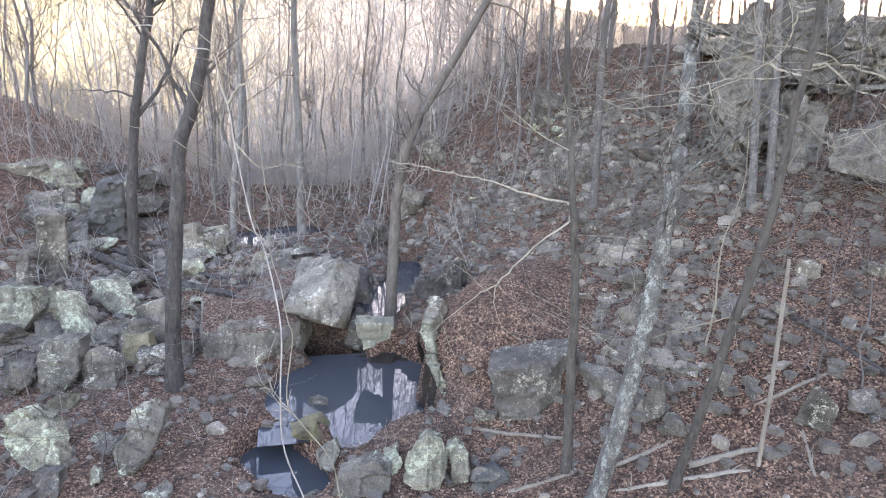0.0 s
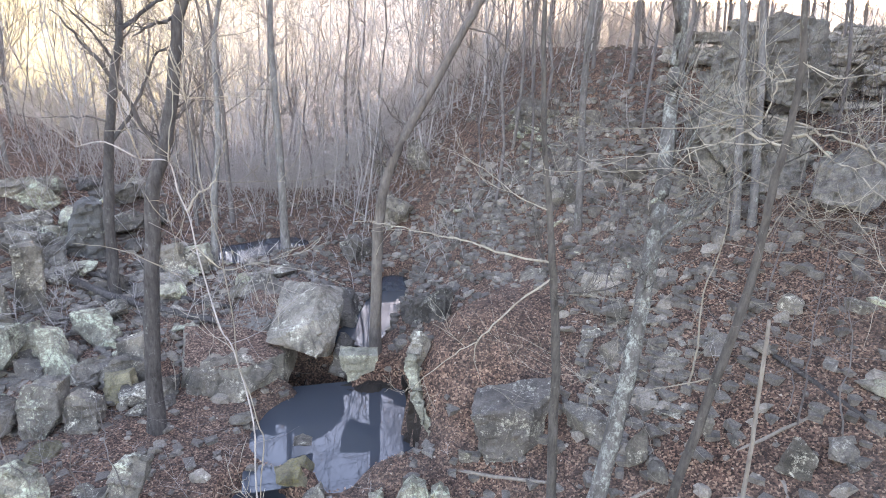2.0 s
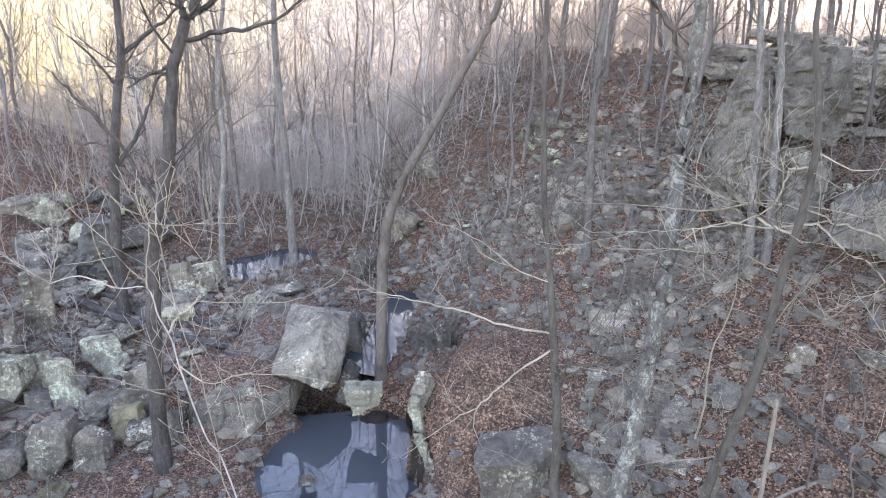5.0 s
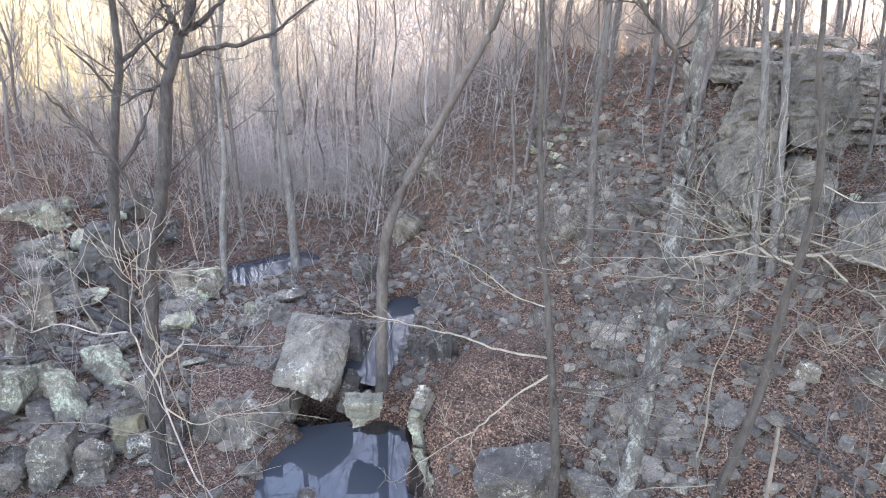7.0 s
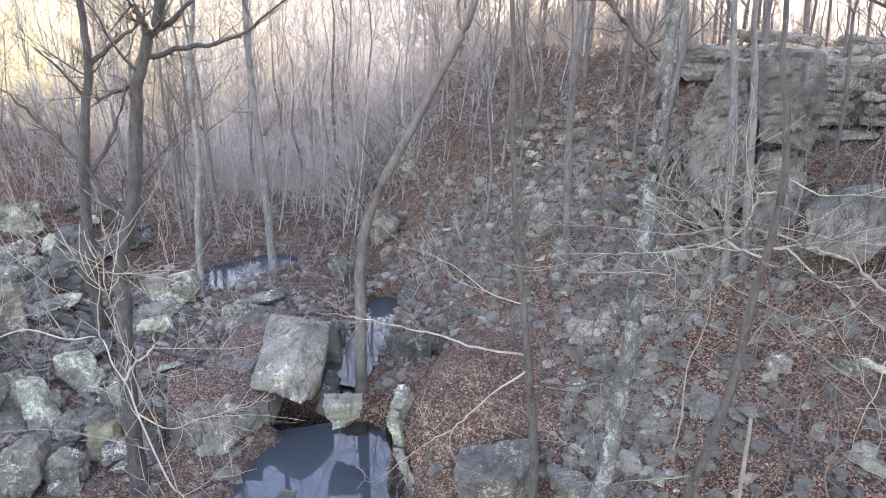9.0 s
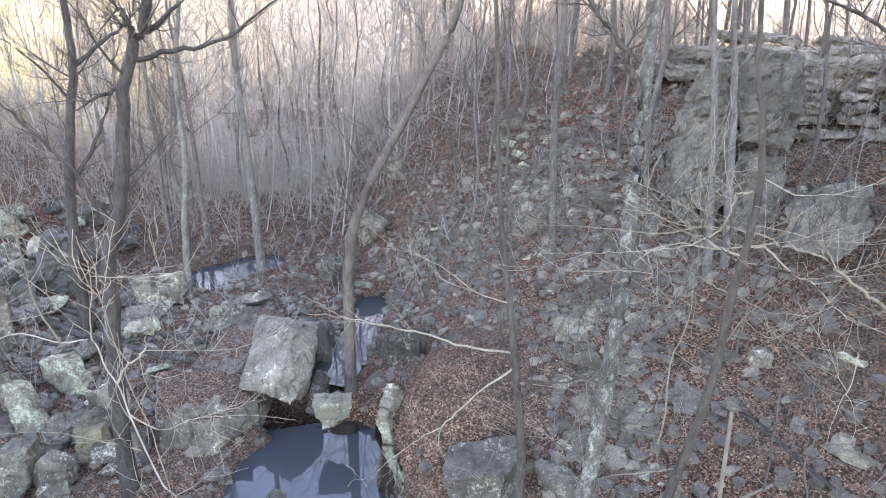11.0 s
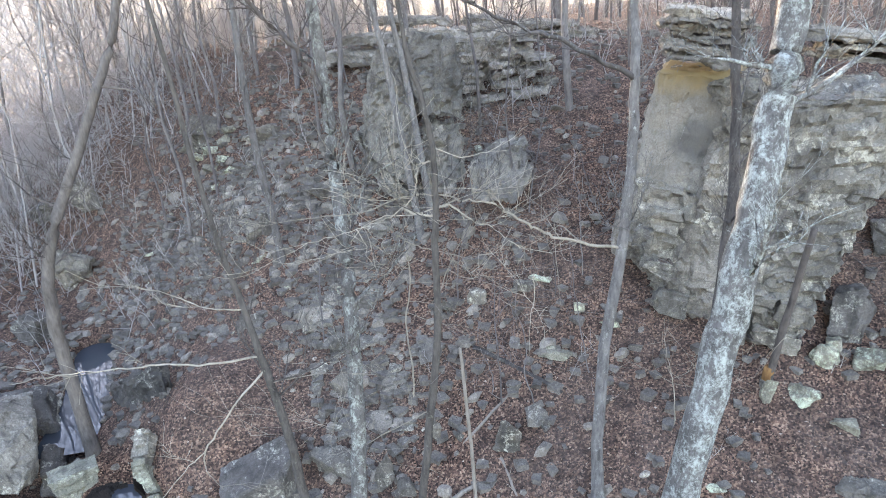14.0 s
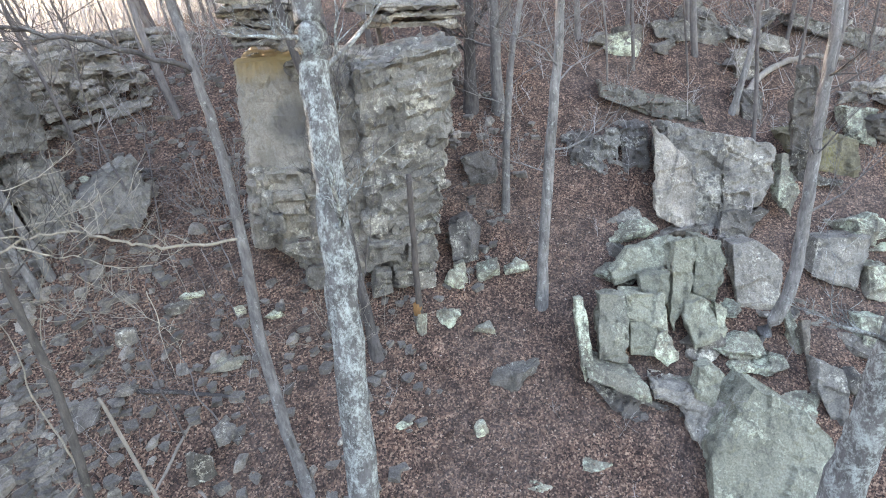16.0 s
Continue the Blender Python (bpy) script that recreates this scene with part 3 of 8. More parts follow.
rock_block("boulder", "grey rock propping the overhanging boulder", [(-4.55, 18.9, -1.1), (-3.75, 18.8, -1.1), (-3.75, 21.2, -1.0), (-4.6, 21.3, -1.0), (-4.5, 19.1, 0.1), (-3.95, 19.1, 0.0), (-3.9, 20.9, 0.3), (-4.5, 21.0, 0.3)], 405, grey_rock)
rock_block("boulder", "dark grey rock behind the overhanging boulder", [(-4.0, 22.2, -1.0), (-1.9, 21.6, -1.0), (-1.8, 23.4, -0.9), (-4.2, 23.6, -0.9), (-3.9, 22.2, 0.3), (-2.1, 21.7, 0.3), (-2.2, 23.2, 0.7), (-4.0, 23.4, 0.8)], 407, dark_rock)
rock_block("boulder", "grey foot rock under the overhanging boulder", [(-2.7, 19.8, -1.1), (-1.9, 19.6, -1.1), (-1.8, 21.4, -1.0), (-2.6, 21.6, -1.0), (-2.5, 20.0, -0.15), (-2.0, 19.9, -0.2), (-1.9, 21.2, 0.1), (-2.4, 21.3, 0.1)], 408, dark_rock)
# coloured near-black for the shade beneath the bridging block
rock_block("boulder", "low dark rock at the head of the pool, shade in its colour", [(-2.6, 18.6, -1.4), (-0.5, 18.6, -1.4), (-0.4, 19.6, -1.3), (-2.3, 19.7, -1.3), (-2.4, 18.9, -0.98), (-0.6, 18.9, -0.98), (-0.5, 19.5, -0.78), (-2.2, 19.6, -0.80)], 409, shade_dark_rock)


# the broken slabs whose pale edge runs up from the pool to the mound's top
EDGE = [(0.82, 15.45, -0.80), (0.46, 16.15, -0.02), (0.04, 16.78, 0.60), (-0.17, 17.18, 1.40), (0.02, 17.62, 1.92)]
for k, (a, b) in enumerate(zip(EDGE, EDGE[1:])):
    t = (0.14, 0.20, 0.30, 0.34)[k]
    out = Vector((-0.12, -0.10, 0.08)) if k < 3 else Vector()
    a, b = Vector(a) + out, Vector(b) + out
    low = Vector((0.42, 0.18, -0.95))
    hull_rock("pale upright slab holding a leafy mound above the pool", [p + q for p in (a, b.lerp(a, 0.04)) for q in (Vector((-0.06, 0, 0)), Vector((t, -0.08, 0.02)), low, low + Vector((0.4, 0.1, 0)))], 411 + k, (lichen_rock, pale_rock, pale_rock, boulder_rock)[k], 0.09, 0.08)
# coloured near-black for the shade below the slab's edge
hull_rock("dark undercut rock below the pale slab, shade in its colour", [(0.36, 16.2, -0.1), (-0.05, 16.8, 0.45), (0.1, 17.3, 0.5), (0.7, 16.3, -0.1), (0.3, 16.1, -1.3), (-0.25, 16.75, -1.3), (-0.1, 17.4, -1.3), (0.8, 16.3, -1.3)], 418, shade_dark_rock)

# ---- rocks, trees and fallen wood ----
boulder("pale flat-topped ledge rock above the rock field", -16.34, 27.61, 1.94, 3.21, 1.12, 1.08, 34, 13)
boulder("grey weathered boulder in the rock field", -15.02, 26.01, 1.20, 1.61, 1.28, 0.86, 33, 14)
boulder("yellowish mossy stone at the foot of a grey block", -8.15, 18.33, -0.60, 0.75, 0.67, 0.53, 28, 19, mat=mossy_rock)
boulder("low grey rock with pale lichen", -8.88, 17.64, -0.66, 1.04, 0.84, 0.45, 31, 21)
boulder("grey boulder with a flat front face by the stream bank", -5.65, 18.55, -0.62, 1.36, 1.09, 0.63, 20, 22)
boulder("small pale stone on the leafy bank", -4.45, 17.09, -0.69, 0.66, 0.46, 0.22, 18, 23)
boulder("small grey lichened stone on the near bank", -6.80, 14.22, -0.94, 0.75, 0.60, 0.30, 31, 28)
boulder("grey angular rock at the edge of the rock field", -10.05, 16.30, -0.81, 0.55, 0.50, 0.76, 37, 29)
boulder("grey stone in the rock field", -9.26, 25.41, -0.05, 0.97, 0.78, 1.23, 23, 30)
boulder("pale stone with a white lichen top", -8.40, 25.50, -0.01, 1.04, 0.83, 1.01, 21, 31)
boulder("pale stone near the far pool", -6.27, 23.72, -0.14, 0.85, 0.68, 0.67, 17, 32)
boulder("low grey stone near the far pool", -5.49, 25.37, 0.01, 1.46, 0.99, 0.49, 14, 33)
boulder("grey stone in the rock field", -10.66, 23.76, -0.15, 0.71, 0.63, 0.94, 27, 34)
boulder("grey stone in the rock field", -13.61, 25.40, 0.70, 0.64, 0.58, 0.68, 31, 35)
boulder("grey stone in the rock field", -12.66, 20.45, -0.15, 0.52, 0.47, 1.46, 36, 36)
boulder("low flat grey slab behind the overhanging boulder", -4.84, 23.30, -0.28, 2.89, 2.13, 0.97, 13, 41)
boulder("yellow mossy rock on the edge of the pool", -2.61, 15.03, -0.93, 0.98, 0.78, 0.54, 12, 44, mat=mossy_rock)
boulder("rounded grey stone standing in the pool", -2.70, 16.26, -0.75, 0.49, 0.44, 0.20, 12, 45)
boulder("small lichened stone in leaf litter", 1.43, 13.57, -0.71, 0.82, 0.60, 0.27, -8, 49)
boulder("grey boulder beside a lichened trunk", 3.96, 14.93, 0.67, 1.09, 0.87, 0.59, -18, 51)
boulder("thin upright grey stone in leaves", 1.31, 14.96, -0.33, 0.32, 0.19, 0.56, -6, 52)
boulder("grey lichened stone lying on the leafy slope", 3.39, 19.67, 2.30, 0.81, 0.65, 0.61, -11, 60)
boulder("grey lichened stone lying on the leafy slope", 4.91, 18.42, 2.59, 0.86, 0.69, 0.62, -18, 61)
boulder("grey lichened stone lying on the leafy slope", 5.05, 17.41, 2.28, 0.76, 0.61, 0.64, -19, 62)
boulder("grey lichened stone lying on the leafy slope", 6.45, 17.90, 3.16, 0.93, 0.65, 0.31, -23, 63)
boulder("grey lichened stone lying on the leafy slope", 7.88, 16.39, 3.18, 0.72, 0.57, 0.41, -30, 64)
boulder("grey lichened stone lying on the leafy slope", 4.49, 17.06, 1.95, 0.52, 0.42, 0.31, -18, 65)
boulder("grey lichened stone lying on the leafy slope", 4.75, 16.41, 1.76, 0.61, 0.49, 0.55, -19, 66)
boulder("grey lichened stone lying on the leafy slope", 9.89, 15.27, 3.71, 0.92, 0.37, 0.31, -39, 67)
boulder("grey lichened stone lying on the leafy slope", 9.28, 13.81, 2.74, 0.70, 0.56, 0.27, -40, 68)
boulder("grey lichened stone lying on the leafy slope", 5.39, 16.37, 2.07, 0.48, 0.38, 0.31, -22, 69)
boulder("grey lichened stone lying on the leafy slope", 8.62, 15.97, 3.37, 0.52, 0.41, 0.46, -33, 70)
boulder("grey lichened stone lying on the leafy slope", 6.07, 13.83, 1.33, 0.26, 0.21, 0.62, -29, 71)
boulder("grey lichened stone lying on the leafy slope", 6.06, 15.88, 2.22, 0.42, 0.34, 0.21, -25, 72)
boulder("grey lichened stone lying on the leafy slope", 5.63, 14.58, 1.48, 0.51, 0.36, 0.17, -26, 73)
boulder("grey lichened stone lying on the leafy slope", 4.29, 15.62, 1.30, 0.39, 0.32, 0.23, -19, 74)
boulder("grey lichened stone lying on the leafy slope", 6.52, 13.57, 1.49, 0.25, 0.20, 0.24, -31, 75)
boulder("grey lichened stone lying on the leafy slope", 4.59, 22.58, 3.90, 0.79, 0.63, 0.69, -13, 76)
boulder("grey lichened stone lying on the leafy slope", 7.50, 19.72, 4.36, 0.79, 0.63, 0.52, -24, 77)
boulder("grey lichened stone lying on the leafy slope", 4.79, 22.35, 4.01, 0.40, 0.32, 0.87, -14, 78)
boulder("grey lichened stone lying on the leafy slope", 2.67, 20.05, 2.05, 0.75, 0.60, 0.45, -9, 79)
boulder("narrow upright lichened stone in leaves", 4.71, 13.82, 0.65, 0.40, 0.24, 1.04, -23, 82)
boulder("small green-lichened stone in leaves", 5.08, 13.42, 0.71, 0.52, 0.42, 0.45, -26, 83)
boulder("narrow leaning lichened stone in leaves", 7.25, 12.69, 1.38, 0.57, 0.29, 0.92, -37, 84)
boulder("large pale angular boulder across the stream", -0.98, 29.68, 0.77, 1.46, 1.02, 1.64, 2, 90)
boulder("squarish grey boulder on the far slope", -0.06, 32.67, 2.66, 1.31, 1.05, 1.71, 0, 91)
boulder("pale grey boulder high on the far slope", 4.53, 30.18, 5.45, 1.29, 1.04, 1.39, -9, 92)
boulder("long grey ledge of rock on the slope", 6.63, 22.25, 4.96, 1.19, 0.72, 0.55, -19, 93)
boulder("grey ledge rock on the far slope", 6.34, 27.10, 6.00, 1.57, 0.94, 0.66, -14, 94)
boulder("grey boulder on the far slope", -1.81, 35.04, 2.21, 1.72, 1.20, 0.78, 4, 95)
boulder("dark boulder under the leaning tree", -2.63, 27.11, 0.09, 1.36, 1.09, 1.24, 8, 96, mat=dark_rock)
boulder("flat grey slab stone lying in leaves", 12.59, 7.66, 1.56, 1.33, 0.95, 0.45, -65, 101)
boulder("pale lichened stone lying in leaf litter", 14.41, 9.05, 3.11, 0.59, 0.47, 0.56, -63, 102, mat=lichen_rock)
boulder("pale lichened stone lying in leaf litter", 14.89, 8.44, 3.07, 0.67, 0.53, 0.43, -66, 103, mat=lichen_rock)
boulder("pale lichened stone lying in leaf litter", 13.74, 9.73, 3.10, 0.50, 0.40, 0.59, -60, 104, mat=lichen_rock)
boulder("pale lichened stone lying in leaf litter", 12.80, 9.41, 2.51, 0.56, 0.45, 0.57, -59, 105, mat=lichen_rock)
boulder("pale lichened stone lying in leaf litter", 13.09, 8.66, 2.32, 0.63, 0.50, 0.37, -62, 106, mat=lichen_rock)
boulder("pale lichened stone lying in leaf litter", 12.23, 9.87, 2.50, 0.28, 0.22, 0.67, -56, 107, mat=lichen_rock)
boulder("pale lichened stone lying in leaf litter", 10.68, 6.42, 0.27, 0.70, 0.56, 0.31, -67, 108, mat=lichen_rock)
boulder("pale lichened stone lying in leaf litter", 11.66, 5.52, 0.38, 0.74, 0.59, 0.25, -74, 109, mat=lichen_rock)
boulder("pale lichened stone lying in leaf litter", 10.95, 7.86, 1.06, 0.33, 0.26, 0.46, -61, 110, mat=lichen_rock)
boulder("pale lichened stone lying in leaf litter", 10.27, 9.49, 1.48, 0.38, 0.26, 0.13, -52, 111, mat=lichen_rock)
boulder("pale lichened stone lying in leaf litter", 10.28, 15.29, 3.79, 0.78, 0.62, 0.34, -34, 112, mat=lichen_rock)
boulder("pale lichened stone lying in leaf litter", 10.79, 13.29, 3.28, 0.49, 0.39, 0.24, -41, 113, mat=lichen_rock)
boulder("pale lichened stone lying in leaf litter", 9.37, 13.61, 2.73, 0.82, 0.48, 0.28, -35, 114, mat=lichen_rock)
boulder("pale lichened stone lying in leaf litter", 10.48, 14.04, 3.48, 0.31, 0.25, 0.30, -38, 115, mat=lichen_rock)
boulder("pale lichened stone lying in leaf litter", 11.54, 13.80, 3.83, 0.44, 0.35, 0.21, -42, 116, mat=lichen_rock)
twin_fork_tree = forest_tree("tall dark-barked bare tree with a high fork", [(-6.47, 16.63, -1.09), (-6.35, 16.71, 1.81), (-6.13, 16.83, 4.19), (-6.03, 16.89, 5.43), (-5.68, 17.09, 6.67), (-5.42, 17.24, 8.11), (-5.24, 17.35, 9.25), (-4.98, 17.50, 10.07), (-4.71, 17.66, 10.76), (-3.70, 18.24, 15.62)], 0.193, 3, bark=dark_bark)
add_limb(twin_fork_tree, [(-4.94, 17.40, 10.07), (-5.01, 17.37, 10.55), (-5.19, 17.29, 10.85), (-5.42, 17.20, 11.43)], 0.093, 21)
add_limb(twin_fork_tree, [(-4.91, 17.41, 9.67), (-4.12, 17.75, 9.96), (-3.38, 18.06, 10.13), (-2.59, 18.40, 10.70), (-2.01, 18.65, 11.26)], 0.064, 22)
add_limb(twin_fork_tree, [(-5.21, 17.28, 9.26), (-5.62, 17.09, 9.06), (-6.07, 16.89, 8.80)], 0.064, 23)
add_limb(twin_fork_tree, [(-5.88, 16.96, 6.33), (-6.32, 16.73, 7.63), (-6.92, 16.42, 8.70), (-7.30, 16.22, 9.25)], 0.064, 24)
add_limb(twin_fork_tree, [(-4.83, 17.45, 10.13), (-4.23, 17.70, 10.66), (-3.67, 17.93, 11.31)], 0.072, 25)
left_tree = forest_tree("dark-barked bare tree with spreading limbs", [(-10.67, 23.39, -0.46), (-10.54, 23.47, 2.87), (-10.31, 23.60, 5.17), (-9.99, 23.80, 7.31), (-9.69, 23.98, 8.82), (-9.59, 24.03, 10.73), (-9.46, 24.11, 15.73)], 0.188, 4, bark=dark_bark)
add_limb(left_tree, [(-10.30, 23.61, 5.08), (-9.49, 24.07, 6.55), (-8.87, 24.42, 8.02), (-8.46, 24.65, 8.43)], 0.089, 28)
add_limb(left_tree, [(-9.67, 23.95, 8.82), (-8.92, 24.35, 9.55), (-8.22, 24.72, 10.12), (-7.39, 25.15, 11.11)], 0.089, 29)
add_limb(left_tree, [(-10.20, 23.66, 5.90), (-10.96, 23.24, 6.17), (-11.72, 22.81, 6.18)], 0.049, 30)
add_limb(left_tree, [(-9.89, 23.84, 7.82), (-10.51, 23.50, 9.01), (-11.22, 23.11, 9.80)], 0.059, 31)
slim_tree = forest_tree("slim grey bare tree near the far pool", [(-8.03, 25.93, -0.24), (-7.83, 26.01, 2.98), (-7.57, 26.12, 5.12), (-7.51, 26.14, 7.52), (-7.42, 26.18, 9.02), (-7.16, 26.28, 10.45), (-6.68, 26.48, 15.42)], 0.132, 5)
slim_tree = forest_tree("slim grey bare tree in the valley", [(-5.68, 27.96, -0.06), (-5.76, 27.94, 3.99), (-5.85, 27.91, 6.87), (-5.91, 27.90, 8.91), (-5.84, 27.92, 10.83), (-5.73, 27.95, 15.82)], 0.178, 6)
leaning_tree = forest_tree("bare tree leaning over the stream with a bent trunk", [(-1.23, 20.36, -0.63), (-1.21, 20.36, 2.34), (-1.15, 20.37, 4.15), (-0.90, 20.40, 5.49), (-0.20, 20.48, 6.99), (0.46, 20.55, 8.19), (1.23, 20.64, 9.69), (1.82, 20.71, 11.03), (2.71, 20.81, 14.93)], 0.175, 7, bark=tan_bark)
add_limb(leaning_tree, [(1.09, 20.46, 9.45), (1.82, 20.43, 9.17), (2.58, 20.41, 8.48)], 0.035, 49)
slope_tree = forest_tree("straight grey bare tree on the rocky slope", [(4.86, 20.97, 3.40), (4.55, 21.04, 7.50), (4.50, 21.06, 9.73), (4.50, 21.06, 11.10), (4.48, 21.06, 16.10)], 0.118, 8)
snag_tree = forest_tree("thin dark bare tree with a broken look", [(2.97, 13.29, -0.70), (2.76, 13.31, 2.08), (2.69, 13.29, 3.29), (2.45, 13.35, 5.15), (2.33, 13.44, 6.07), (2.09, 13.60, 7.61), (1.89, 13.73, 10.09), (1.72, 13.80, 12.60)], 0.105, 9, bark=moss_bark, taper=0.22)
lichen_tree = forest_tree("grey lichen-covered tree leaning up the slope", [(3.10, 12.20, -0.90), (3.49, 12.41, 1.33), (3.74, 12.63, 2.94), (3.92, 12.91, 4.31), (4.10, 13.26, 5.58), (4.29, 13.69, 6.65), (4.42, 14.15, 7.56), (4.53, 14.62, 8.43), (4.66, 14.95, 9.25), (4.60, 15.20, 11.50), (4.45, 15.40, 15.00)], 0.165, 10, bark=mottled_bark, taper=0.6)
# arching limb
add_limb(lichen_tree, [(4.58, 14.80, 9.05), (4.50, 14.90, 9.75), (4.10, 15.00, 10.45), (3.50, 15.15, 11.15), (2.95, 15.30, 11.85)], 0.085, 71, tan_bark)
broken_tree = forest_tree("thin leaning tree with a mossy knot and pale crooked limbs", [(4.73, 12.39, 0.18), (5.07, 12.19, 3.43), (5.24, 12.10, 5.10), (5.29, 12.07, 6.24), (5.28, 12.07, 7.27), (5.32, 12.05, 7.85), (5.30, 12.06, 8.94), (5.17, 12.13, 9.75), (5.04, 12.21, 10.29), (4.88, 12.30, 11.47)], 0.085, 11, bark=moss_bark, twiggy=0.15, taper=0.35)
add_limb(broken_tree, [(5.33, 12.04, 8.75), (5.11, 12.18, 8.68), (5.08, 12.19, 8.54), (5.01, 12.23, 8.16), (4.85, 12.34, 7.94), (4.54, 12.53, 7.73), (4.18, 12.75, 7.59), (3.60, 13.11, 7.39), (2.91, 13.53, 7.20)], 0.018, 701, pale_bark, 1)
add_limb(broken_tree, [(4.52, 12.48, 7.74), (4.79, 12.35, 7.43), (4.99, 12.26, 7.29), (5.32, 12.10, 7.15), (5.69, 11.92, 7.01), (5.81, 11.86, 6.74)], 0.014, 702, pale_bark, 1)
add_limb(broken_tree, [(4.84, 12.32, 7.95), (5.24, 12.11, 7.79), (5.37, 12.04, 7.95), (5.57, 11.93, 7.95), (5.90, 11.76, 7.65), (6.14, 11.63, 7.56), (6.46, 11.46, 7.24), (6.70, 11.33, 7.10)], 0.024, 703, pale_bark, 1)
add_limb(broken_tree, [(4.14, 12.66, 7.63), (4.28, 12.60, 7.31), (4.26, 12.60, 7.16), (4.39, 12.55, 6.90)], 0.012, 704, pale_bark, 1)
add_limb(broken_tree, [(5.30, 12.06, 8.94), (5.67, 11.83, 8.78), (6.02, 11.62, 8.85), (6.31, 11.44, 8.87)], 0.011, 705, pale_bark, 1)
add_limb(broken_tree, [(5.28, 12.07, 6.24), (5.51, 11.93, 6.97), (5.65, 11.84, 6.88)], 0.012, 706, pale_bark, 1)
add_limb(broken_tree, [(6.61, 11.08, 6.79), (6.62, 11.07, 6.27), (6.58, 11.10, 5.97), (6.58, 11.10, 5.01)], 0.011, 707, pale_bark, 1)
add_limb(broken_tree, [(4.99, 12.24, 3.97), (4.37, 12.58, 3.41), (3.81, 12.89, 3.02), (3.28, 13.19, 2.91)], 0.014, 708, pale_bark, 1)
dead_stem = forest_tree("bleached dead leaning stem without branches", [(6.17, 12.24, 0.47), (6.09, 12.29, 2.25), (6.01, 12.34, 3.58), (5.92, 12.40, 4.87)], 0.042, 12, bark=dead_wood, twiggy=0.0)
slope_tree = forest_tree("grey bare tree standing before the outcrop", [(8.44, 18.61, 4.18), (8.06, 18.82, 7.36), (7.73, 19.00, 9.73), (7.51, 19.12, 11.18), (7.10, 19.35, 16.16)], 0.109, 13)
slope_tree = forest_tree("grey bare tree standing before the outcrop", [(8.87, 18.65, 4.41), (8.54, 18.84, 7.37), (8.29, 18.99, 9.36), (8.01, 19.15, 11.19), (7.61, 19.39, 16.17)], 0.109, 14)
near_tree = forest_tree("slender grey tree with long crooked limbs", [(8.12, 10.50, 0.62), (8.30, 10.93, 2.07), (8.50, 11.18, 4.64), (8.78, 11.22, 6.67), (9.00, 11.40, 8.59), (9.12, 11.65, 10.25), (9.20, 11.85, 11.01), (9.25, 12.20, 15.50)], 0.135, 15, bark=grey_bark, twiggy=0.4)
add_limb(near_tree, [(9.08, 11.60, 9.75), (8.00, 11.83, 10.23), (7.10, 12.02, 10.57), (6.20, 12.21, 10.95), (5.20, 12.40, 11.50)], 0.055, 105, dark_bark)
# a long pale limb reaching out over the slope
add_limb(near_tree, [(8.82, 11.16, 6.75), (7.97, 11.46, 6.90), (7.37, 11.66, 7.14), (6.97, 11.75, 7.40), (6.57, 11.88, 7.70), (6.15, 11.97, 7.90), (5.73, 12.02, 8.02), (5.25, 12.11, 8.16), (4.72, 12.18, 8.19)], 0.034, 726, pale_bark, 1)
add_limb(near_tree, [(5.73, 12.02, 8.02), (5.18, 12.39, 7.77), (4.64, 12.83, 7.67), (4.19, 13.08, 7.27), (4.29, 13.11, 7.08)], 0.016, 727, pale_bark, 1)
add_limb(near_tree, [(4.72, 12.18, 8.19), (4.13, 12.57, 7.93), (3.44, 13.10, 7.84), (2.54, 13.70, 7.65)], 0.014, 728, pale_bark, 1)
add_limb(near_tree, [(6.57, 11.88, 7.70), (6.38, 12.31, 7.98), (5.34, 13.08, 7.98), (5.02, 13.37, 7.81)], 0.013, 729, pale_bark, 1)
add_limb(near_tree, [(7.97, 11.46, 6.90), (7.72, 11.87, 7.12), (7.56, 11.43, 5.67)], 0.012, 730, pale_bark, 1)
big_lichen_tree = forest_tree("thick pale lichen-covered tree trunk", [(7.10, 8.45, -0.60), (7.55, 8.48, 2.84), (7.98, 8.48, 5.51), (8.36, 8.56, 7.29), (8.72, 8.72, 8.89), (9.05, 8.90, 9.93), (9.38, 9.10, 10.57), (9.75, 9.30, 13.50)], 0.285, 16, bark=lichen_bark, twiggy=0.2, taper=0.7)
slim_tree = forest_tree("dark slender trunk before the outcrop", [(11.24, 10.64, 2.43), (11.19, 10.72, 5.13), (11.14, 10.80, 7.89), (10.92, 11.12, 10.89), (10.73, 11.41, 15.87)], 0.129, 17, bark=dark_bark)
snag = forest_tree("short dead snag with an orange rotten base", [(12.47, 10.10, 2.45), (12.53, 10.00, 4.54), (12.60, 9.87, 6.66)], 0.088, 18, bark=tan_bark, twiggy=0.0)
rotten_base(snag, 0.088, 0.55)
slope_tree = forest_tree("pale leaning tree beside the outcrop", [(16.36, 9.30, 3.90), (16.62, 9.20, 6.20), (17.10, 9.05, 8.50), (17.50, 8.85, 9.96), (18.10, 8.45, 14.50)], 0.120, 19)
slope_tree = forest_tree("grey tree with a swollen base", [(14.28, 7.60, 2.20), (14.34, 7.35, 5.16), (14.38, 7.05, 7.76), (14.42, 6.80, 10.07), (14.45, 6.50, 15.00)], 0.150, 20)
ledge_tree = forest_tree("dark trunk in the gap beside the outcrop", [(19.19, 11.49, 6.13), (19.25, 11.38, 8.10), (19.30, 11.26, 9.72), (19.40, 11.07, 14.71)], 0.217, 21, bark=dark_bark)
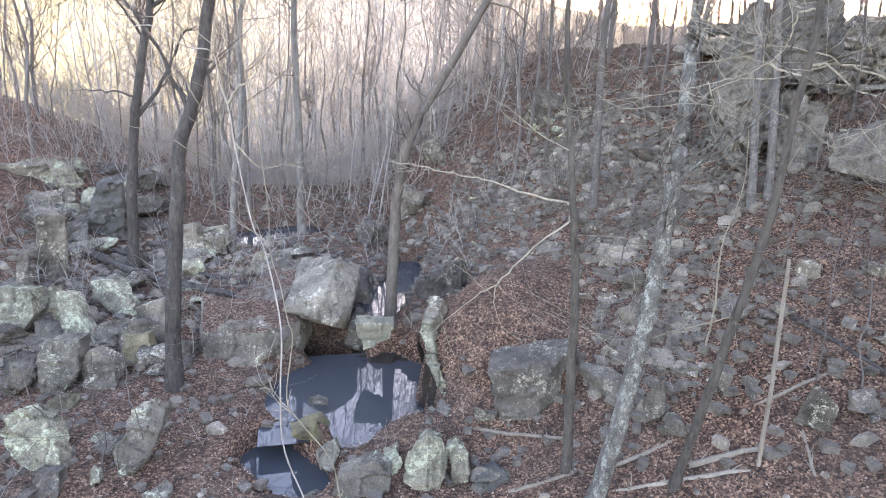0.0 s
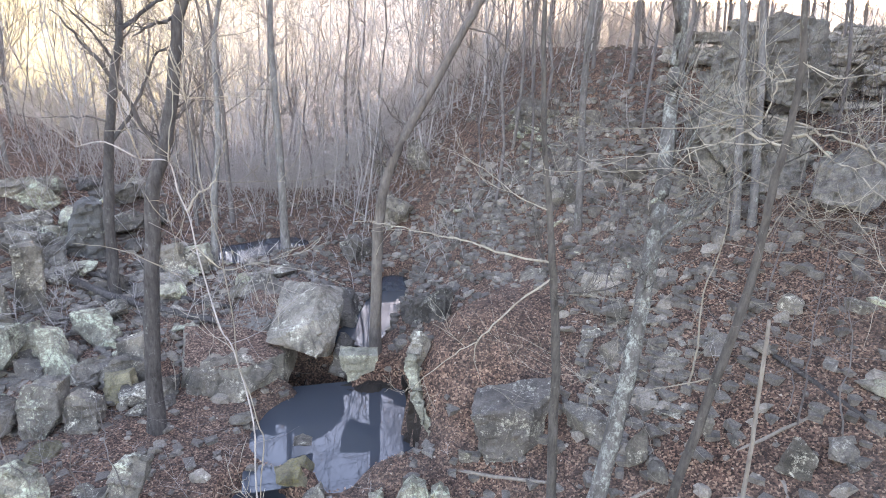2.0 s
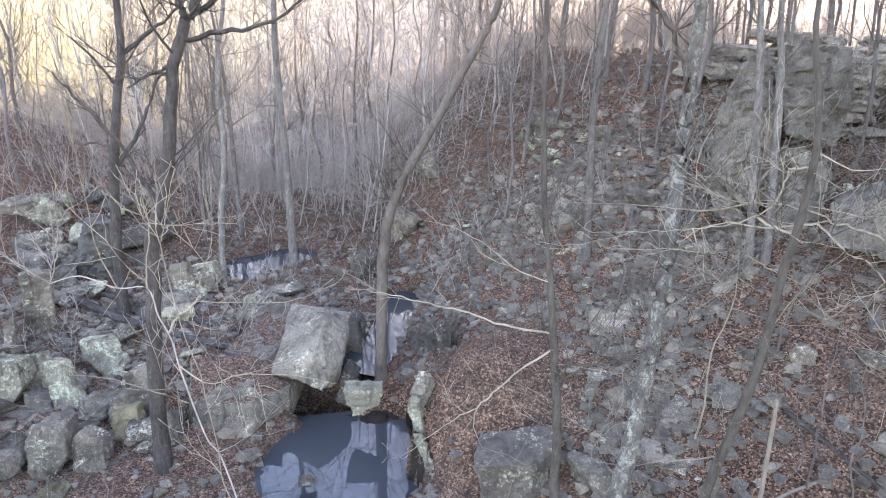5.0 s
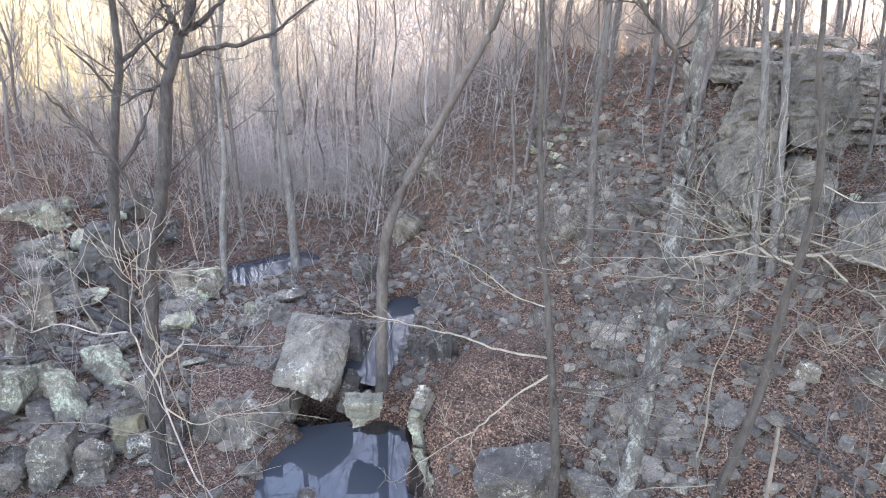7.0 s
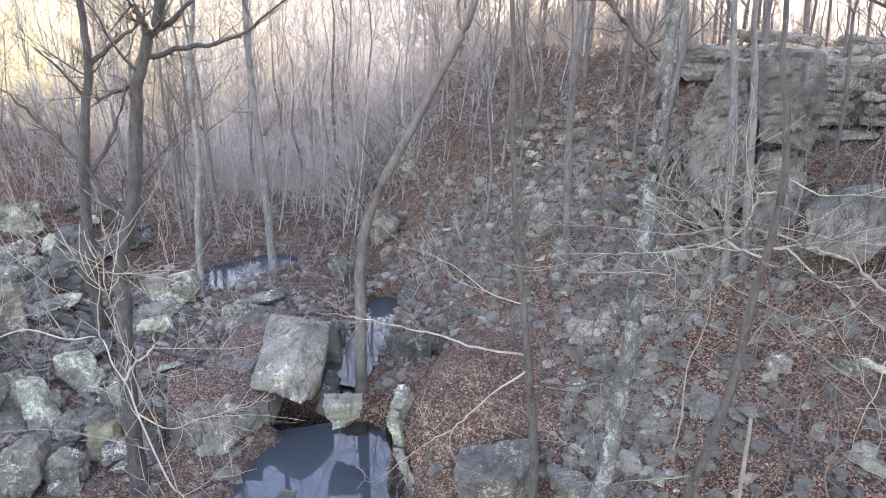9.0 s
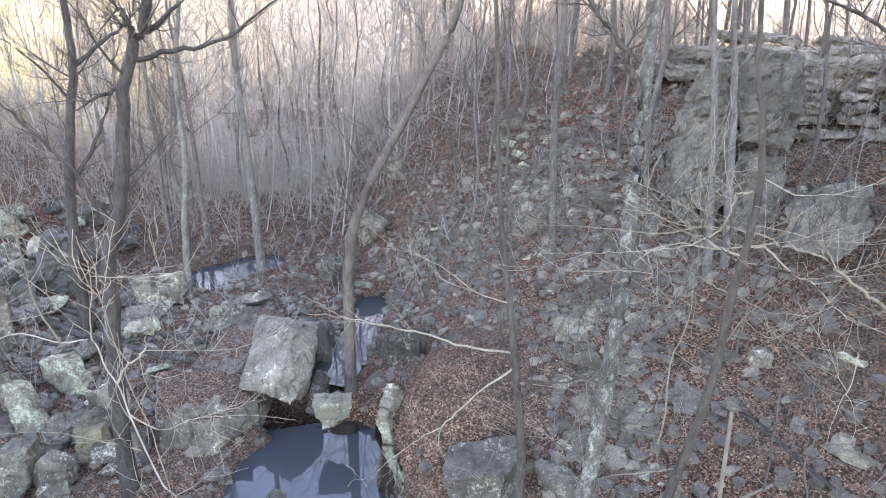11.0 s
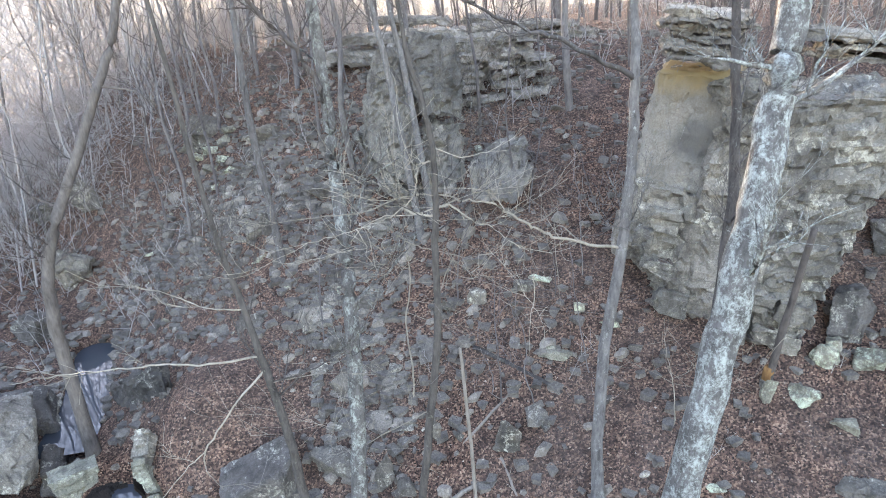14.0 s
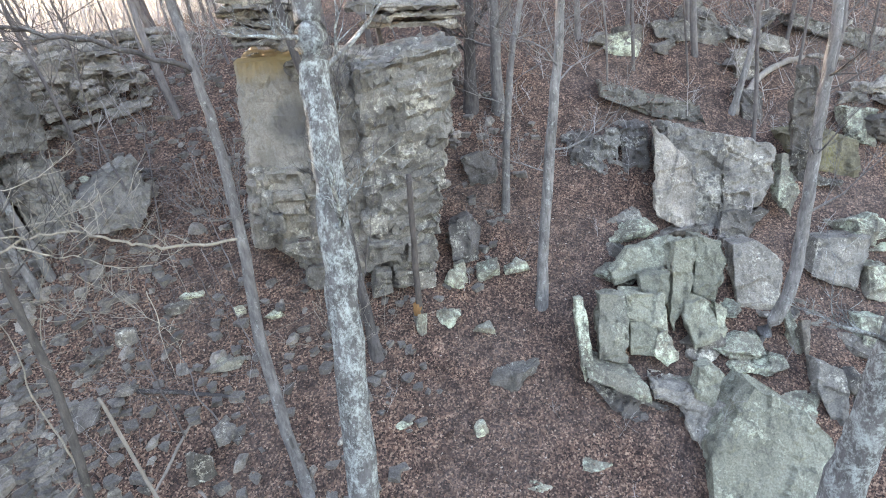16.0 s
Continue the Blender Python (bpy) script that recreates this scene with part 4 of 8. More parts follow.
ledge_tree = forest_tree("dark trunk in the gap beside the outcrop", [(19.52, 10.70, 5.95), (19.56, 10.61, 8.01), (19.59, 10.55, 9.63), (19.64, 10.45, 14.63)], 0.199, 22)
curved_tree = forest_tree("slender tree with a curved base on the rock pile", [(16.26, 2.71, 1.10), (16.26, 2.10, 2.77), (16.26, 1.99, 4.82), (16.26, 1.98, 7.11), (16.26, 1.92, 9.28), (16.26, 1.86, 14.28)], 0.170, 23)
ledge_tree = forest_tree("slim grey tree on the upper ledge", [(23.20, 4.20, 4.92), (23.24, 3.71, 7.24), (23.25, 3.61, 8.69), (23.26, 3.42, 13.68)], 0.110, 24)
corner_tree = forest_tree("near grey trunk rising over the bank", [(10.09, 1.53, -1.26), (10.05, 1.27, 2.84), (10.03, 1.18, 4.20), (10.01, 1.08, 5.41), (10.01, 1.03, 7.38), (10.00, 1.02, 8.72), (10.00, 1.00, 13.72)], 0.322, 25, bark=lichen_bark, twiggy=0.2)
sapling = forest_tree("pale thin crooked sapling", [(-0.92, 10.21, -1.30), (-0.90, 10.09, -0.69), (-1.13, 10.11, -0.07), (-1.24, 10.08, 0.55), (-1.08, 9.87, 1.16), (-1.17, 9.90, 1.78), (-1.29, 9.84, 2.40), (-1.67, 9.77, 2.98), (-1.84, 9.73, 3.36), (-1.76, 9.75, 4.19), (-1.81, 9.74, 4.44), (-1.89, 9.72, 4.91), (-2.00, 9.70, 5.36), (-2.01, 9.70, 5.86), (-2.07, 9.69, 6.47), (-2.09, 9.68, 6.80), (-2.20, 9.66, 7.30), (-2.27, 9.65, 7.89), (-2.30, 9.64, 8.29)], 0.011, 26, bark=pale_bark, twiggy=0.15)
sapling = forest_tree("pale thin forked sapling on the near bank", [(-1.72, 10.81, -1.29), (-1.76, 10.76, -0.22), (-1.74, 10.57, 0.86), (-2.11, 10.61, 1.93), (-2.11, 10.44, 3.01), (-2.05, 10.31, 4.08), (-2.23, 10.29, 5.16), (-2.35, 10.23, 5.49), (-2.45, 10.18, 6.05), (-2.53, 10.14, 6.61), (-2.57, 10.12, 6.98), (-2.65, 10.08, 7.27), (-2.71, 10.05, 7.62), (-2.96, 9.93, 7.67), (-3.24, 9.79, 7.86), (-3.48, 9.67, 7.82)], 0.014, 27, bark=brush_bark, twiggy=0.2)
add_limb(sapling, [(-2.56, 10.11, 7.03), (-2.45, 10.18, 7.25), (-2.32, 10.25, 7.34), (-2.26, 10.29, 7.53), (-2.18, 10.33, 7.76), (-2.10, 10.38, 7.96)], 0.018, 711, pale_bark, 1)
add_limb(sapling, [(-2.70, 10.03, 7.63), (-2.68, 10.05, 7.90), (-2.63, 10.08, 8.16), (-2.61, 10.09, 8.49), (-2.65, 10.06, 8.74)], 0.010, 712, pale_bark, 1)
add_limb(sapling, [(-2.53, 10.13, 6.62), (-2.27, 10.28, 6.28), (-1.95, 10.46, 6.30), (-1.44, 10.75, 6.12), (-0.89, 11.06, 5.80)], 0.011, 713, pale_bark, 1)
add_limb(sapling, [(-2.93, 9.89, 7.69), (-3.03, 9.82, 8.12), (-3.05, 9.81, 8.60), (-3.05, 9.81, 8.94)], 0.009, 714, pale_bark, 1)
add_limb(sapling, [(-2.44, 10.18, 6.05), (-2.78, 10.00, 6.34), (-3.20, 9.77, 6.67), (-3.60, 9.55, 6.81)], 0.010, 715, pale_bark, 1)
add_limb(snag_tree, [(2.33, 13.21, 5.30), (1.56, 13.35, 5.53), (0.80, 13.50, 5.73), (0.27, 13.60, 5.77), (-0.55, 13.76, 5.87), (-1.22, 13.89, 5.89)], 0.024, 721, pale_bark, 1)
add_limb(snag_tree, [(2.39, 13.19, 5.02), (1.67, 13.34, 4.43), (1.20, 13.43, 3.79), (0.78, 13.51, 3.46), (-0.06, 13.68, 2.49)], 0.024, 722, pale_bark, 1)
add_limb(snag_tree, [(1.20, 13.35, 3.86), (1.15, 13.35, 3.44), (1.36, 13.34, 2.89)], 0.015, 723, pale_bark, 1)
add_limb(snag_tree, [(2.30, 13.21, 6.23), (1.74, 13.32, 6.57), (1.09, 13.44, 7.01), (0.54, 13.54, 7.25)], 0.014, 724, pale_bark, 1)
add_limb(snag_tree, [(2.47, 13.18, 4.71), (3.05, 13.06, 4.92), (3.60, 12.94, 4.89)], 0.015, 725, pale_bark, 1)
fallen_log("long pale fallen pole lying across the slope", [(3.81, 13.07, 0.19), (5.87, 13.32, 1.18), (8.01, 13.56, 2.28)], 0.045, 31, dead_wood)
fallen_log("fallen log lying in leaf litter", [(5.09, 12.67, 0.58), (6.41, 12.54, 1.15)], 0.071, 32, dead_wood)
fallen_log("dark fallen log on the slope", [(7.87, 14.99, 2.83), (8.44, 13.90, 2.62), (8.93, 12.79, 2.40)], 0.062, 33, dark_bark)
fallen_log("weathered fallen log in the rock field", [(-12.80, 23.71, 0.52), (-9.40, 22.62, -0.03), (-6.19, 21.67, -0.12)], 0.151, 34, dark_bark)
fallen_log("weathered fallen log in the rock field", [(-12.42, 24.46, 0.41), (-9.02, 23.60, 0.03), (-6.36, 22.74, -0.06)], 0.104, 35, dark_bark)
fallen_log("thin fallen branch by the boulder", [(0.07, 15.36, -0.50), (1.63, 14.61, -0.18), (2.99, 13.97, 0.17)], 0.054, 36, dead_wood)
fallen_log("pale broken stick lying in leaves", [(7.06, 12.62, 1.46), (6.93, 11.82, 1.06)], 0.043, 37, dead_wood)
fallen_log("fallen log low on the slope", [(1.77, 13.12, -0.60), (3.01, 13.19, -0.14)], 0.052, 38, dead_wood)
fallen_log("fallen log low on the slope", [(3.76, 12.61, -0.06), (5.68, 12.31, 0.71), (6.78, 11.96, 1.05)], 0.055, 39, dead_wood)
fallen_log("fallen branch on the ledge", [(23.19, 4.02, 5.32), (25.24, 3.46, 6.04), (26.99, 2.25, 6.33), (27.61, 1.03, 6.11)], 0.128, 40, dead_wood)
crag("small pale wedge-shaped block bridging the stream", [(-1.85, 18.26, -0.22), (-1.04, 18.33, 0.15), (-0.95, 18.34, 0.70), (-2.12, 18.23, 0.71)], (-0.10, 1.00), 0.60, 43, mat=pale_rock, sharp=True, cuts=0)
crag("dark grey flat-fronted boulder in leaf litter", [(1.75, 14.76, -0.26), (2.91, 14.53, -0.11), (3.04, 14.50, 1.74), (1.25, 14.85, 1.22)], (0.19, 0.98), 1.30, 50, mat=dark_rock, sharp=True)
crag("tall narrow upright grey slab of rock among boulders", [(-12.77, 21.26, -0.06), (-12.02, 21.76, -0.04), (-11.87, 21.87, 2.41), (-12.61, 21.37, 2.38)], (-0.56, 0.83), 0.50, 11, mat=grey_rock, sharp=True)
crag("dark speckled boulder with pale lichen specks", [(-13.35, 24.96, 0.35), (-12.02, 25.72, 0.28), (-11.93, 25.77, 2.99), (-12.78, 25.29, 2.48)], (-0.49, 0.87), 1.20, 12, mat=speckled_rock)
boulder("jagged broken grey rock in the rock field", -12.62, 21.75, 0.00, 0.99, 0.79, 0.52, 34, 1000)
boulder("jagged broken grey rock in the rock field", -13.97, 29.92, 1.27, 0.71, 0.57, 0.53, 27, 1001, mat=lichen_rock)
boulder("jagged broken grey rock in the rock field", -14.61, 25.57, 0.99, 1.67, 1.34, 0.87, 33, 1002)
boulder("jagged broken grey rock in the rock field", -9.63, 23.70, -0.12, 1.35, 0.91, 0.45, 25, 1003, mat=dark_rock)
boulder("jagged broken grey rock in the rock field", -8.67, 18.69, -0.58, 1.10, 0.88, 0.58, 29, 1004, mat=dark_rock)
boulder("jagged broken grey rock in the rock field", -13.90, 30.57, 1.17, 1.61, 1.29, 0.99, 27, 1005)
boulder("jagged broken grey rock in the rock field", -15.93, 28.59, 1.85, 1.58, 1.26, 0.89, 32, 1006, mat=lichen_rock)
boulder("jagged broken grey rock in the rock field", -8.21, 18.69, -0.62, 1.29, 1.03, 0.81, 28, 1007)
boulder("jagged broken grey rock in the rock field", -10.31, 19.26, -0.54, 1.03, 0.82, 0.68, 32, 1008, mat=dark_rock)
boulder("jagged broken grey rock in the rock field", -12.28, 31.08, 0.78, 0.91, 0.73, 0.37, 24, 1009, mat=dark_rock)
boulder("jagged broken grey rock in the rock field", -9.04, 24.55, -0.07, 1.36, 1.09, 0.50, 23, 1010)
boulder("jagged broken grey rock in the rock field", -12.30, 24.47, 0.17, 1.03, 0.82, 0.56, 30, 1011, mat=lichen_rock)
boulder("jagged broken grey rock in the rock field", -8.82, 18.39, -0.65, 1.25, 1.00, 0.79, 30, 1012)
boulder("jagged broken grey rock in the rock field", -6.96, 17.53, -0.67, 1.22, 0.65, 0.41, 26, 1013, mat=dark_rock)
boulder("jagged broken grey rock in the rock field", -7.14, 18.00, -0.67, 1.45, 1.16, 0.59, 26, 1014, mat=dark_rock)
boulder("jagged broken grey rock in the rock field", -12.53, 28.26, 0.47, 1.67, 1.33, 0.95, 26, 1015)
boulder("jagged broken grey rock in the rock field", -15.74, 28.00, 1.67, 1.56, 1.24, 1.28, 32, 1016, mat=lichen_rock)
boulder("jagged broken grey rock in the rock field", -11.79, 18.88, -0.41, 0.98, 0.58, 0.33, 37, 1017)
boulder("jagged broken grey rock in the rock field", -11.03, 19.52, -0.49, 1.46, 0.70, 0.49, 34, 1018, mat=dark_rock)
boulder("jagged broken grey rock in the rock field", -14.34, 30.48, 1.37, 1.54, 1.23, 0.75, 28, 1019, mat=dark_rock)
boulder("jagged broken grey rock in the rock field", -6.91, 17.73, -0.70, 1.07, 0.85, 0.69, 25, 1020)
boulder("jagged broken grey rock in the rock field", -15.45, 27.83, 1.67, 1.29, 0.99, 0.43, 32, 1021, mat=lichen_rock)
boulder("jagged broken grey rock in the rock field", -13.63, 23.08, 0.48, 1.24, 0.93, 0.42, 34, 1022)
boulder("jagged broken grey rock in the rock field", -11.68, 18.30, -0.53, 0.87, 0.70, 0.59, 37, 1023, mat=dark_rock)
boulder("jagged broken grey rock in the rock field", -9.91, 25.46, 0.01, 1.20, 0.96, 0.60, 24, 1024, mat=dark_rock)
boulder("jagged broken grey rock in the rock field", -10.14, 21.90, -0.31, 1.21, 0.97, 0.63, 28, 1025)
boulder("jagged broken grey rock in the rock field", -8.74, 23.30, -0.19, 1.12, 0.89, 0.65, 23, 1026, mat=lichen_rock)
boulder("jagged broken grey rock in the rock field", -14.26, 24.65, 0.75, 1.64, 1.31, 0.88, 33, 1027)
boulder("jagged broken grey rock in the rock field", -14.89, 30.49, 1.64, 1.17, 0.94, 0.73, 28, 1028, mat=dark_rock)
boulder("jagged broken grey rock in the rock field", -13.08, 20.38, 0.06, 1.20, 0.66, 0.40, 37, 1029, mat=dark_rock)
boulder("jagged broken grey rock in the rock field", -11.16, 23.82, -0.13, 1.39, 1.11, 0.55, 28, 1030)
boulder("jagged broken grey rock in the rock field", -8.79, 19.87, -0.43, 0.63, 0.31, 0.21, 28, 1031, mat=lichen_rock)
boulder("jagged broken grey rock in the rock field", -7.99, 17.72, -0.64, 0.82, 0.65, 0.28, 29, 1032)
boulder("jagged broken grey rock in the rock field", -12.30, 25.74, 0.30, 1.07, 0.86, 0.44, 28, 1033, mat=dark_rock)
boulder("jagged broken grey rock in the rock field", -11.69, 21.51, -0.23, 0.93, 0.74, 0.36, 32, 1034, mat=dark_rock)
boulder("jagged broken grey rock in the rock field", -13.60, 31.96, 1.20, 1.43, 1.14, 0.99, 25, 1035)
boulder("jagged broken grey rock in the rock field", -14.43, 25.90, 1.00, 1.49, 1.19, 0.60, 32, 1036, mat=lichen_rock)
boulder("jagged broken grey rock in the rock field", -13.49, 22.73, 0.40, 1.32, 0.88, 0.44, 34, 1037)
boulder("jagged broken grey rock in the rock field", -13.65, 24.58, 0.54, 1.51, 1.21, 0.73, 32, 1038, mat=dark_rock)
boulder("jagged broken grey rock in the rock field", -11.88, 29.53, 0.50, 1.13, 0.90, 0.70, 24, 1039, mat=dark_rock)
boulder("jagged broken grey rock in the rock field", -9.40, 23.99, -0.07, 0.91, 0.58, 0.30, 24, 1040)
boulder("jagged broken grey rock in the rock field", -13.65, 27.55, 0.78, 1.58, 1.26, 1.13, 29, 1041, mat=lichen_rock)
boulder("jagged broken grey rock in the rock field", -14.57, 24.59, 0.91, 1.45, 1.16, 0.87, 34, 1042)
boulder("jagged broken grey rock in the rock field", -10.75, 25.86, 0.09, 0.83, 0.66, 0.32, 25, 1043, mat=dark_rock)
boulder("jagged broken grey rock in the rock field", -11.48, 27.33, 0.24, 1.10, 0.88, 0.52, 25, 1044, mat=dark_rock)
boulder("jagged broken grey rock in the rock field", -12.70, 24.04, 0.19, 1.62, 1.20, 0.54, 31, 1045)
# fills the hollow beside the slab, its shade given as near-black colour
crag("dark rock standing in for the shaded hollow under the pale slab", [(-0.12, 17.17, -0.61), (0.47, 17.16, -1.03), (0.23, 17.16, -0.21), (-0.33, 17.17, 0.60)], (0.01, 1.00), 0.50, 44, mat=shade_dark_rock, sharp=True)
crag("dark tilted slab with a pale rim", [(-0.75, 21.6, -0.3), (1.2, 19.4, 0.6), (0.95, 19.5, 2.35), (-0.80, 22.2, 0.45)], (0.45, 0.89), 0.35, 403, mat=dark_rock)
# the outcrops up the slope
cliff = tagged(new("cliff"), "tall grey cliff of stacked boulders and ledges", "rock", group="outcrops")
hull_rock("pale pinnacle", [(8.13, 20.20, 9.86), (7.76, 20.30, 9.08), (7.40, 20.10, 7.84), (7.30, 19.90, 7.11), (7.94, 19.50, 6.27), (8.65, 19.20, 5.56), (9.06, 19.40, 7.01), (8.76, 19.60, 8.76), (8.44, 20.00, 9.77), (9.22, 22.26, 9.47), (8.92, 22.34, 8.85), (8.63, 22.18, 7.86), (8.55, 22.02, 7.27), (9.07, 21.70, 6.60), (9.63, 21.46, 6.03), (9.96, 21.62, 7.19), (9.72, 21.78, 8.59), (9.46, 22.10, 9.40)], 201, crag_rock, 0.10, 0.14, parent=cliff, bevel=0.05)
hull_rock("overhanging block", [(8.88, 20.40, 9.93), (9.33, 20.30, 10.11), (10.60, 20.20, 9.97), (10.83, 20.00, 8.94), (10.56, 19.70, 7.52), (9.90, 19.60, 7.60), (8.98, 19.50, 7.87), (8.78, 19.90, 9.15), (10.13, 22.45, 9.72), (10.49, 22.37, 9.87), (11.51, 22.29, 9.75), (11.69, 22.13, 8.93), (11.47, 21.89, 7.79), (10.95, 21.81, 7.86), (10.21, 21.73, 8.07), (10.05, 22.05, 9.09)], 203, crag_rock, 0.10, 0.14, parent=cliff, bevel=0.05)
hull_rock("block under the overhang", [(9.15, 19.80, 7.59), (10.63, 19.90, 7.27), (10.63, 19.50, 5.93), (9.95, 19.30, 5.39), (9.07, 19.30, 5.50), (9.05, 19.50, 6.82), (10.17, 21.53, 7.35), (11.36, 21.61, 7.10), (11.35, 21.29, 6.03), (10.81, 21.13, 5.60), (10.10, 21.13, 5.68), (10.09, 21.29, 6.74)], 204, crag_rock, 0.10, 0.14, parent=cliff, bevel=0.05)
hull_rock("squared block at the foot", [(9.71, 18.00, 6.55), (10.58, 17.90, 6.90), (11.54, 17.80, 7.22), (11.40, 17.20, 6.25), (10.59, 16.90, 5.54), (9.43, 17.50, 5.72), (10.64, 19.42, 6.51), (11.34, 19.34, 6.79), (12.11, 19.26, 7.05), (11.99, 18.78, 6.27), (11.34, 18.54, 5.70), (10.41, 19.02, 5.85)], 205, crag_rock, 0.10, 0.14, parent=cliff, bevel=0.05)
hull_rock("broken foot", [(7.26, 20.60, 7.31), (7.78, 20.60, 7.66), (8.18, 19.90, 6.39), (8.64, 19.20, 5.15), (7.96, 19.40, 5.41), (7.37, 19.90, 6.40), (8.01, 21.71, 7.13), (8.43, 21.71, 7.41), (8.75, 21.15, 6.39), (9.12, 20.59, 5.39), (8.57, 20.75, 5.61), (8.10, 21.15, 6.40)], 206, crag_rock, 0.10, 0.16, parent=cliff, bevel=0.05)
crag("backing", [(10.38, 23.80, 7.02), (14.87, 20.95, 7.55), (14.34, 21.29, 9.87), (10.00, 24.05, 9.41)], (0.54, 0.84), 2.00, 209, parent=cliff, name="face")
crag("thin layered ledge of grey rock", [(10.12, 23.62, 9.07), (11.70, 22.62, 9.28), (11.59, 22.69, 9.60), (10.09, 23.64, 9.41)], (0.54, 0.84), 2.60, 214, parent=cliff, name="layer")
crag("thin layered ledge of grey rock", [(11.82, 22.61, 9.23), (12.65, 22.08, 9.33), (12.57, 22.13, 9.59), (11.87, 22.58, 9.50)], (0.54, 0.84), 2.60, 216, parent=cliff, name="layer")
crag("thin layered ledge of grey rock", [(12.70, 21.93, 9.26), (13.66, 21.32, 9.39), (13.54, 21.39, 9.71), (12.73, 21.91, 9.58)], (0.54, 0.84), 2.60, 217, parent=cliff, name="layer")
crag("thin layered ledge of grey rock", [(13.68, 21.34, 9.40), (14.32, 20.93, 9.44), (14.14, 21.05, 9.79), (13.73, 21.30, 9.68)], (0.54, 0.84), 2.60, 215, parent=cliff, name="layer")
crag("thin layered ledge of grey rock", [(10.26, 23.39, 8.53), (11.81, 22.40, 8.72), (11.66, 22.50, 9.17), (10.32, 23.35, 8.97)], (0.54, 0.84), 2.60, 238, parent=cliff, name="layer")
crag("thin layered ledge of grey rock", [(11.74, 22.29, 8.75), (13.04, 21.46, 8.88), (12.94, 21.53, 9.25), (11.79, 22.26, 9.13)], (0.54, 0.84), 2.60, 232, parent=cliff, name="layer")
crag("thin layered ledge of grey rock", [(13.16, 21.49, 8.83), (14.23, 20.81, 9.01), (14.09, 20.90, 9.34), (13.20, 21.46, 9.26)], (0.54, 0.84), 2.60, 234, parent=cliff, name="layer")
crag("thin layered ledge of grey rock", [(10.21, 23.20, 8.30), (11.16, 22.60, 8.42), (11.05, 22.67, 8.63), (10.32, 23.13, 8.62)], (0.54, 0.84), 2.60, 255, parent=cliff, name="layer")
crag("thin layered ledge of grey rock", [(11.15, 22.41, 8.46), (12.61, 21.48, 8.63), (12.44, 21.59, 8.79), (11.15, 22.41, 8.76)], (0.54, 0.84), 2.60, 244, parent=cliff, name="layer")
crag("thin layered ledge of grey rock", [(12.64, 21.38, 8.65), (13.42, 20.89, 8.72), (13.27, 20.98, 8.89), (12.66, 21.37, 8.92)], (0.54, 0.84), 2.60, 246, parent=cliff, name="layer")
crag("thin layered ledge of grey rock", [(13.48, 20.93, 8.74), (14.64, 20.20, 8.85), (14.52, 20.27, 9.08), (13.57, 20.88, 8.98)], (0.54, 0.84), 2.60, 256, parent=cliff, name="layer")
crag("thin layered ledge of grey rock", [(9.66, 23.23, 7.82), (10.48, 22.71, 7.92), (10.26, 22.85, 8.24), (9.70, 23.21, 8.17)], (0.54, 0.84), 2.60, 273, parent=cliff, name="layer")
crag("thin layered ledge of grey rock", [(10.43, 22.51, 7.94), (11.41, 21.89, 8.08), (11.27, 21.97, 8.35), (10.38, 22.54, 8.28)], (0.54, 0.84), 2.60, 273, parent=cliff, name="layer")
crag("thin layered ledge of grey rock", [(11.53, 21.96, 8.12), (12.48, 21.35, 8.22), (12.40, 21.41, 8.62), (11.51, 21.97, 8.51)], (0.54, 0.84), 2.60, 268, parent=cliff, name="layer")
crag("thin layered ledge of grey rock", [(12.52, 21.29, 8.30), (13.35, 20.76, 8.43), (13.20, 20.85, 8.68), (12.52, 21.29, 8.64)], (0.54, 0.84), 2.60, 266, parent=cliff, name="layer")
crag("thin layered ledge of grey rock", [(13.43, 20.68, 8.38), (14.48, 20.02, 8.56), (14.29, 20.14, 8.85), (13.43, 20.69, 8.69)], (0.54, 0.84), 2.60, 261, parent=cliff, name="layer")
crag("thin layered ledge of grey rock", [(9.95, 22.56, 7.57), (11.63, 21.49, 7.82), (11.55, 21.54, 8.15), (10.00, 22.53, 7.85)], (0.54, 0.84), 2.60, 283, parent=cliff, name="layer")
crag("thin layered ledge of grey rock", [(11.62, 21.48, 7.85), (12.37, 21.00, 8.01), (12.22, 21.10, 8.24), (11.68, 21.44, 8.22)], (0.54, 0.84), 2.60, 290, parent=cliff, name="layer")
crag("thin layered ledge of grey rock", [(12.58, 21.11, 7.94), (13.68, 20.41, 8.13), (13.52, 20.51, 8.40), (12.53, 21.14, 8.26)], (0.54, 0.84), 2.60, 288, parent=cliff, name="layer")
crag("thin layered ledge of grey rock", [(13.68, 20.34, 8.07), (14.58, 19.76, 8.19), (14.42, 19.86, 8.42), (13.76, 20.28, 8.33)], (0.54, 0.84), 2.60, 278, parent=cliff, name="layer")
crag("thin layered ledge of grey rock", [(9.75, 22.55, 7.19), (10.55, 22.05, 7.31), (10.36, 22.16, 7.58), (9.73, 22.56, 7.49)], (0.54, 0.84), 2.60, 296, parent=cliff, name="layer")
crag("thin layered ledge of grey rock", [(10.63, 22.10, 7.30), (11.40, 21.61, 7.48), (11.28, 21.69, 7.79), (10.63, 22.10, 7.65)], (0.54, 0.84), 2.60, 297, parent=cliff, name="layer")
crag("thin layered ledge of grey rock", [(11.48, 21.61, 7.42), (13.05, 20.61, 7.72), (12.91, 20.70, 7.96), (11.47, 21.61, 7.73)], (0.54, 0.84), 2.60, 300, parent=cliff, name="layer")
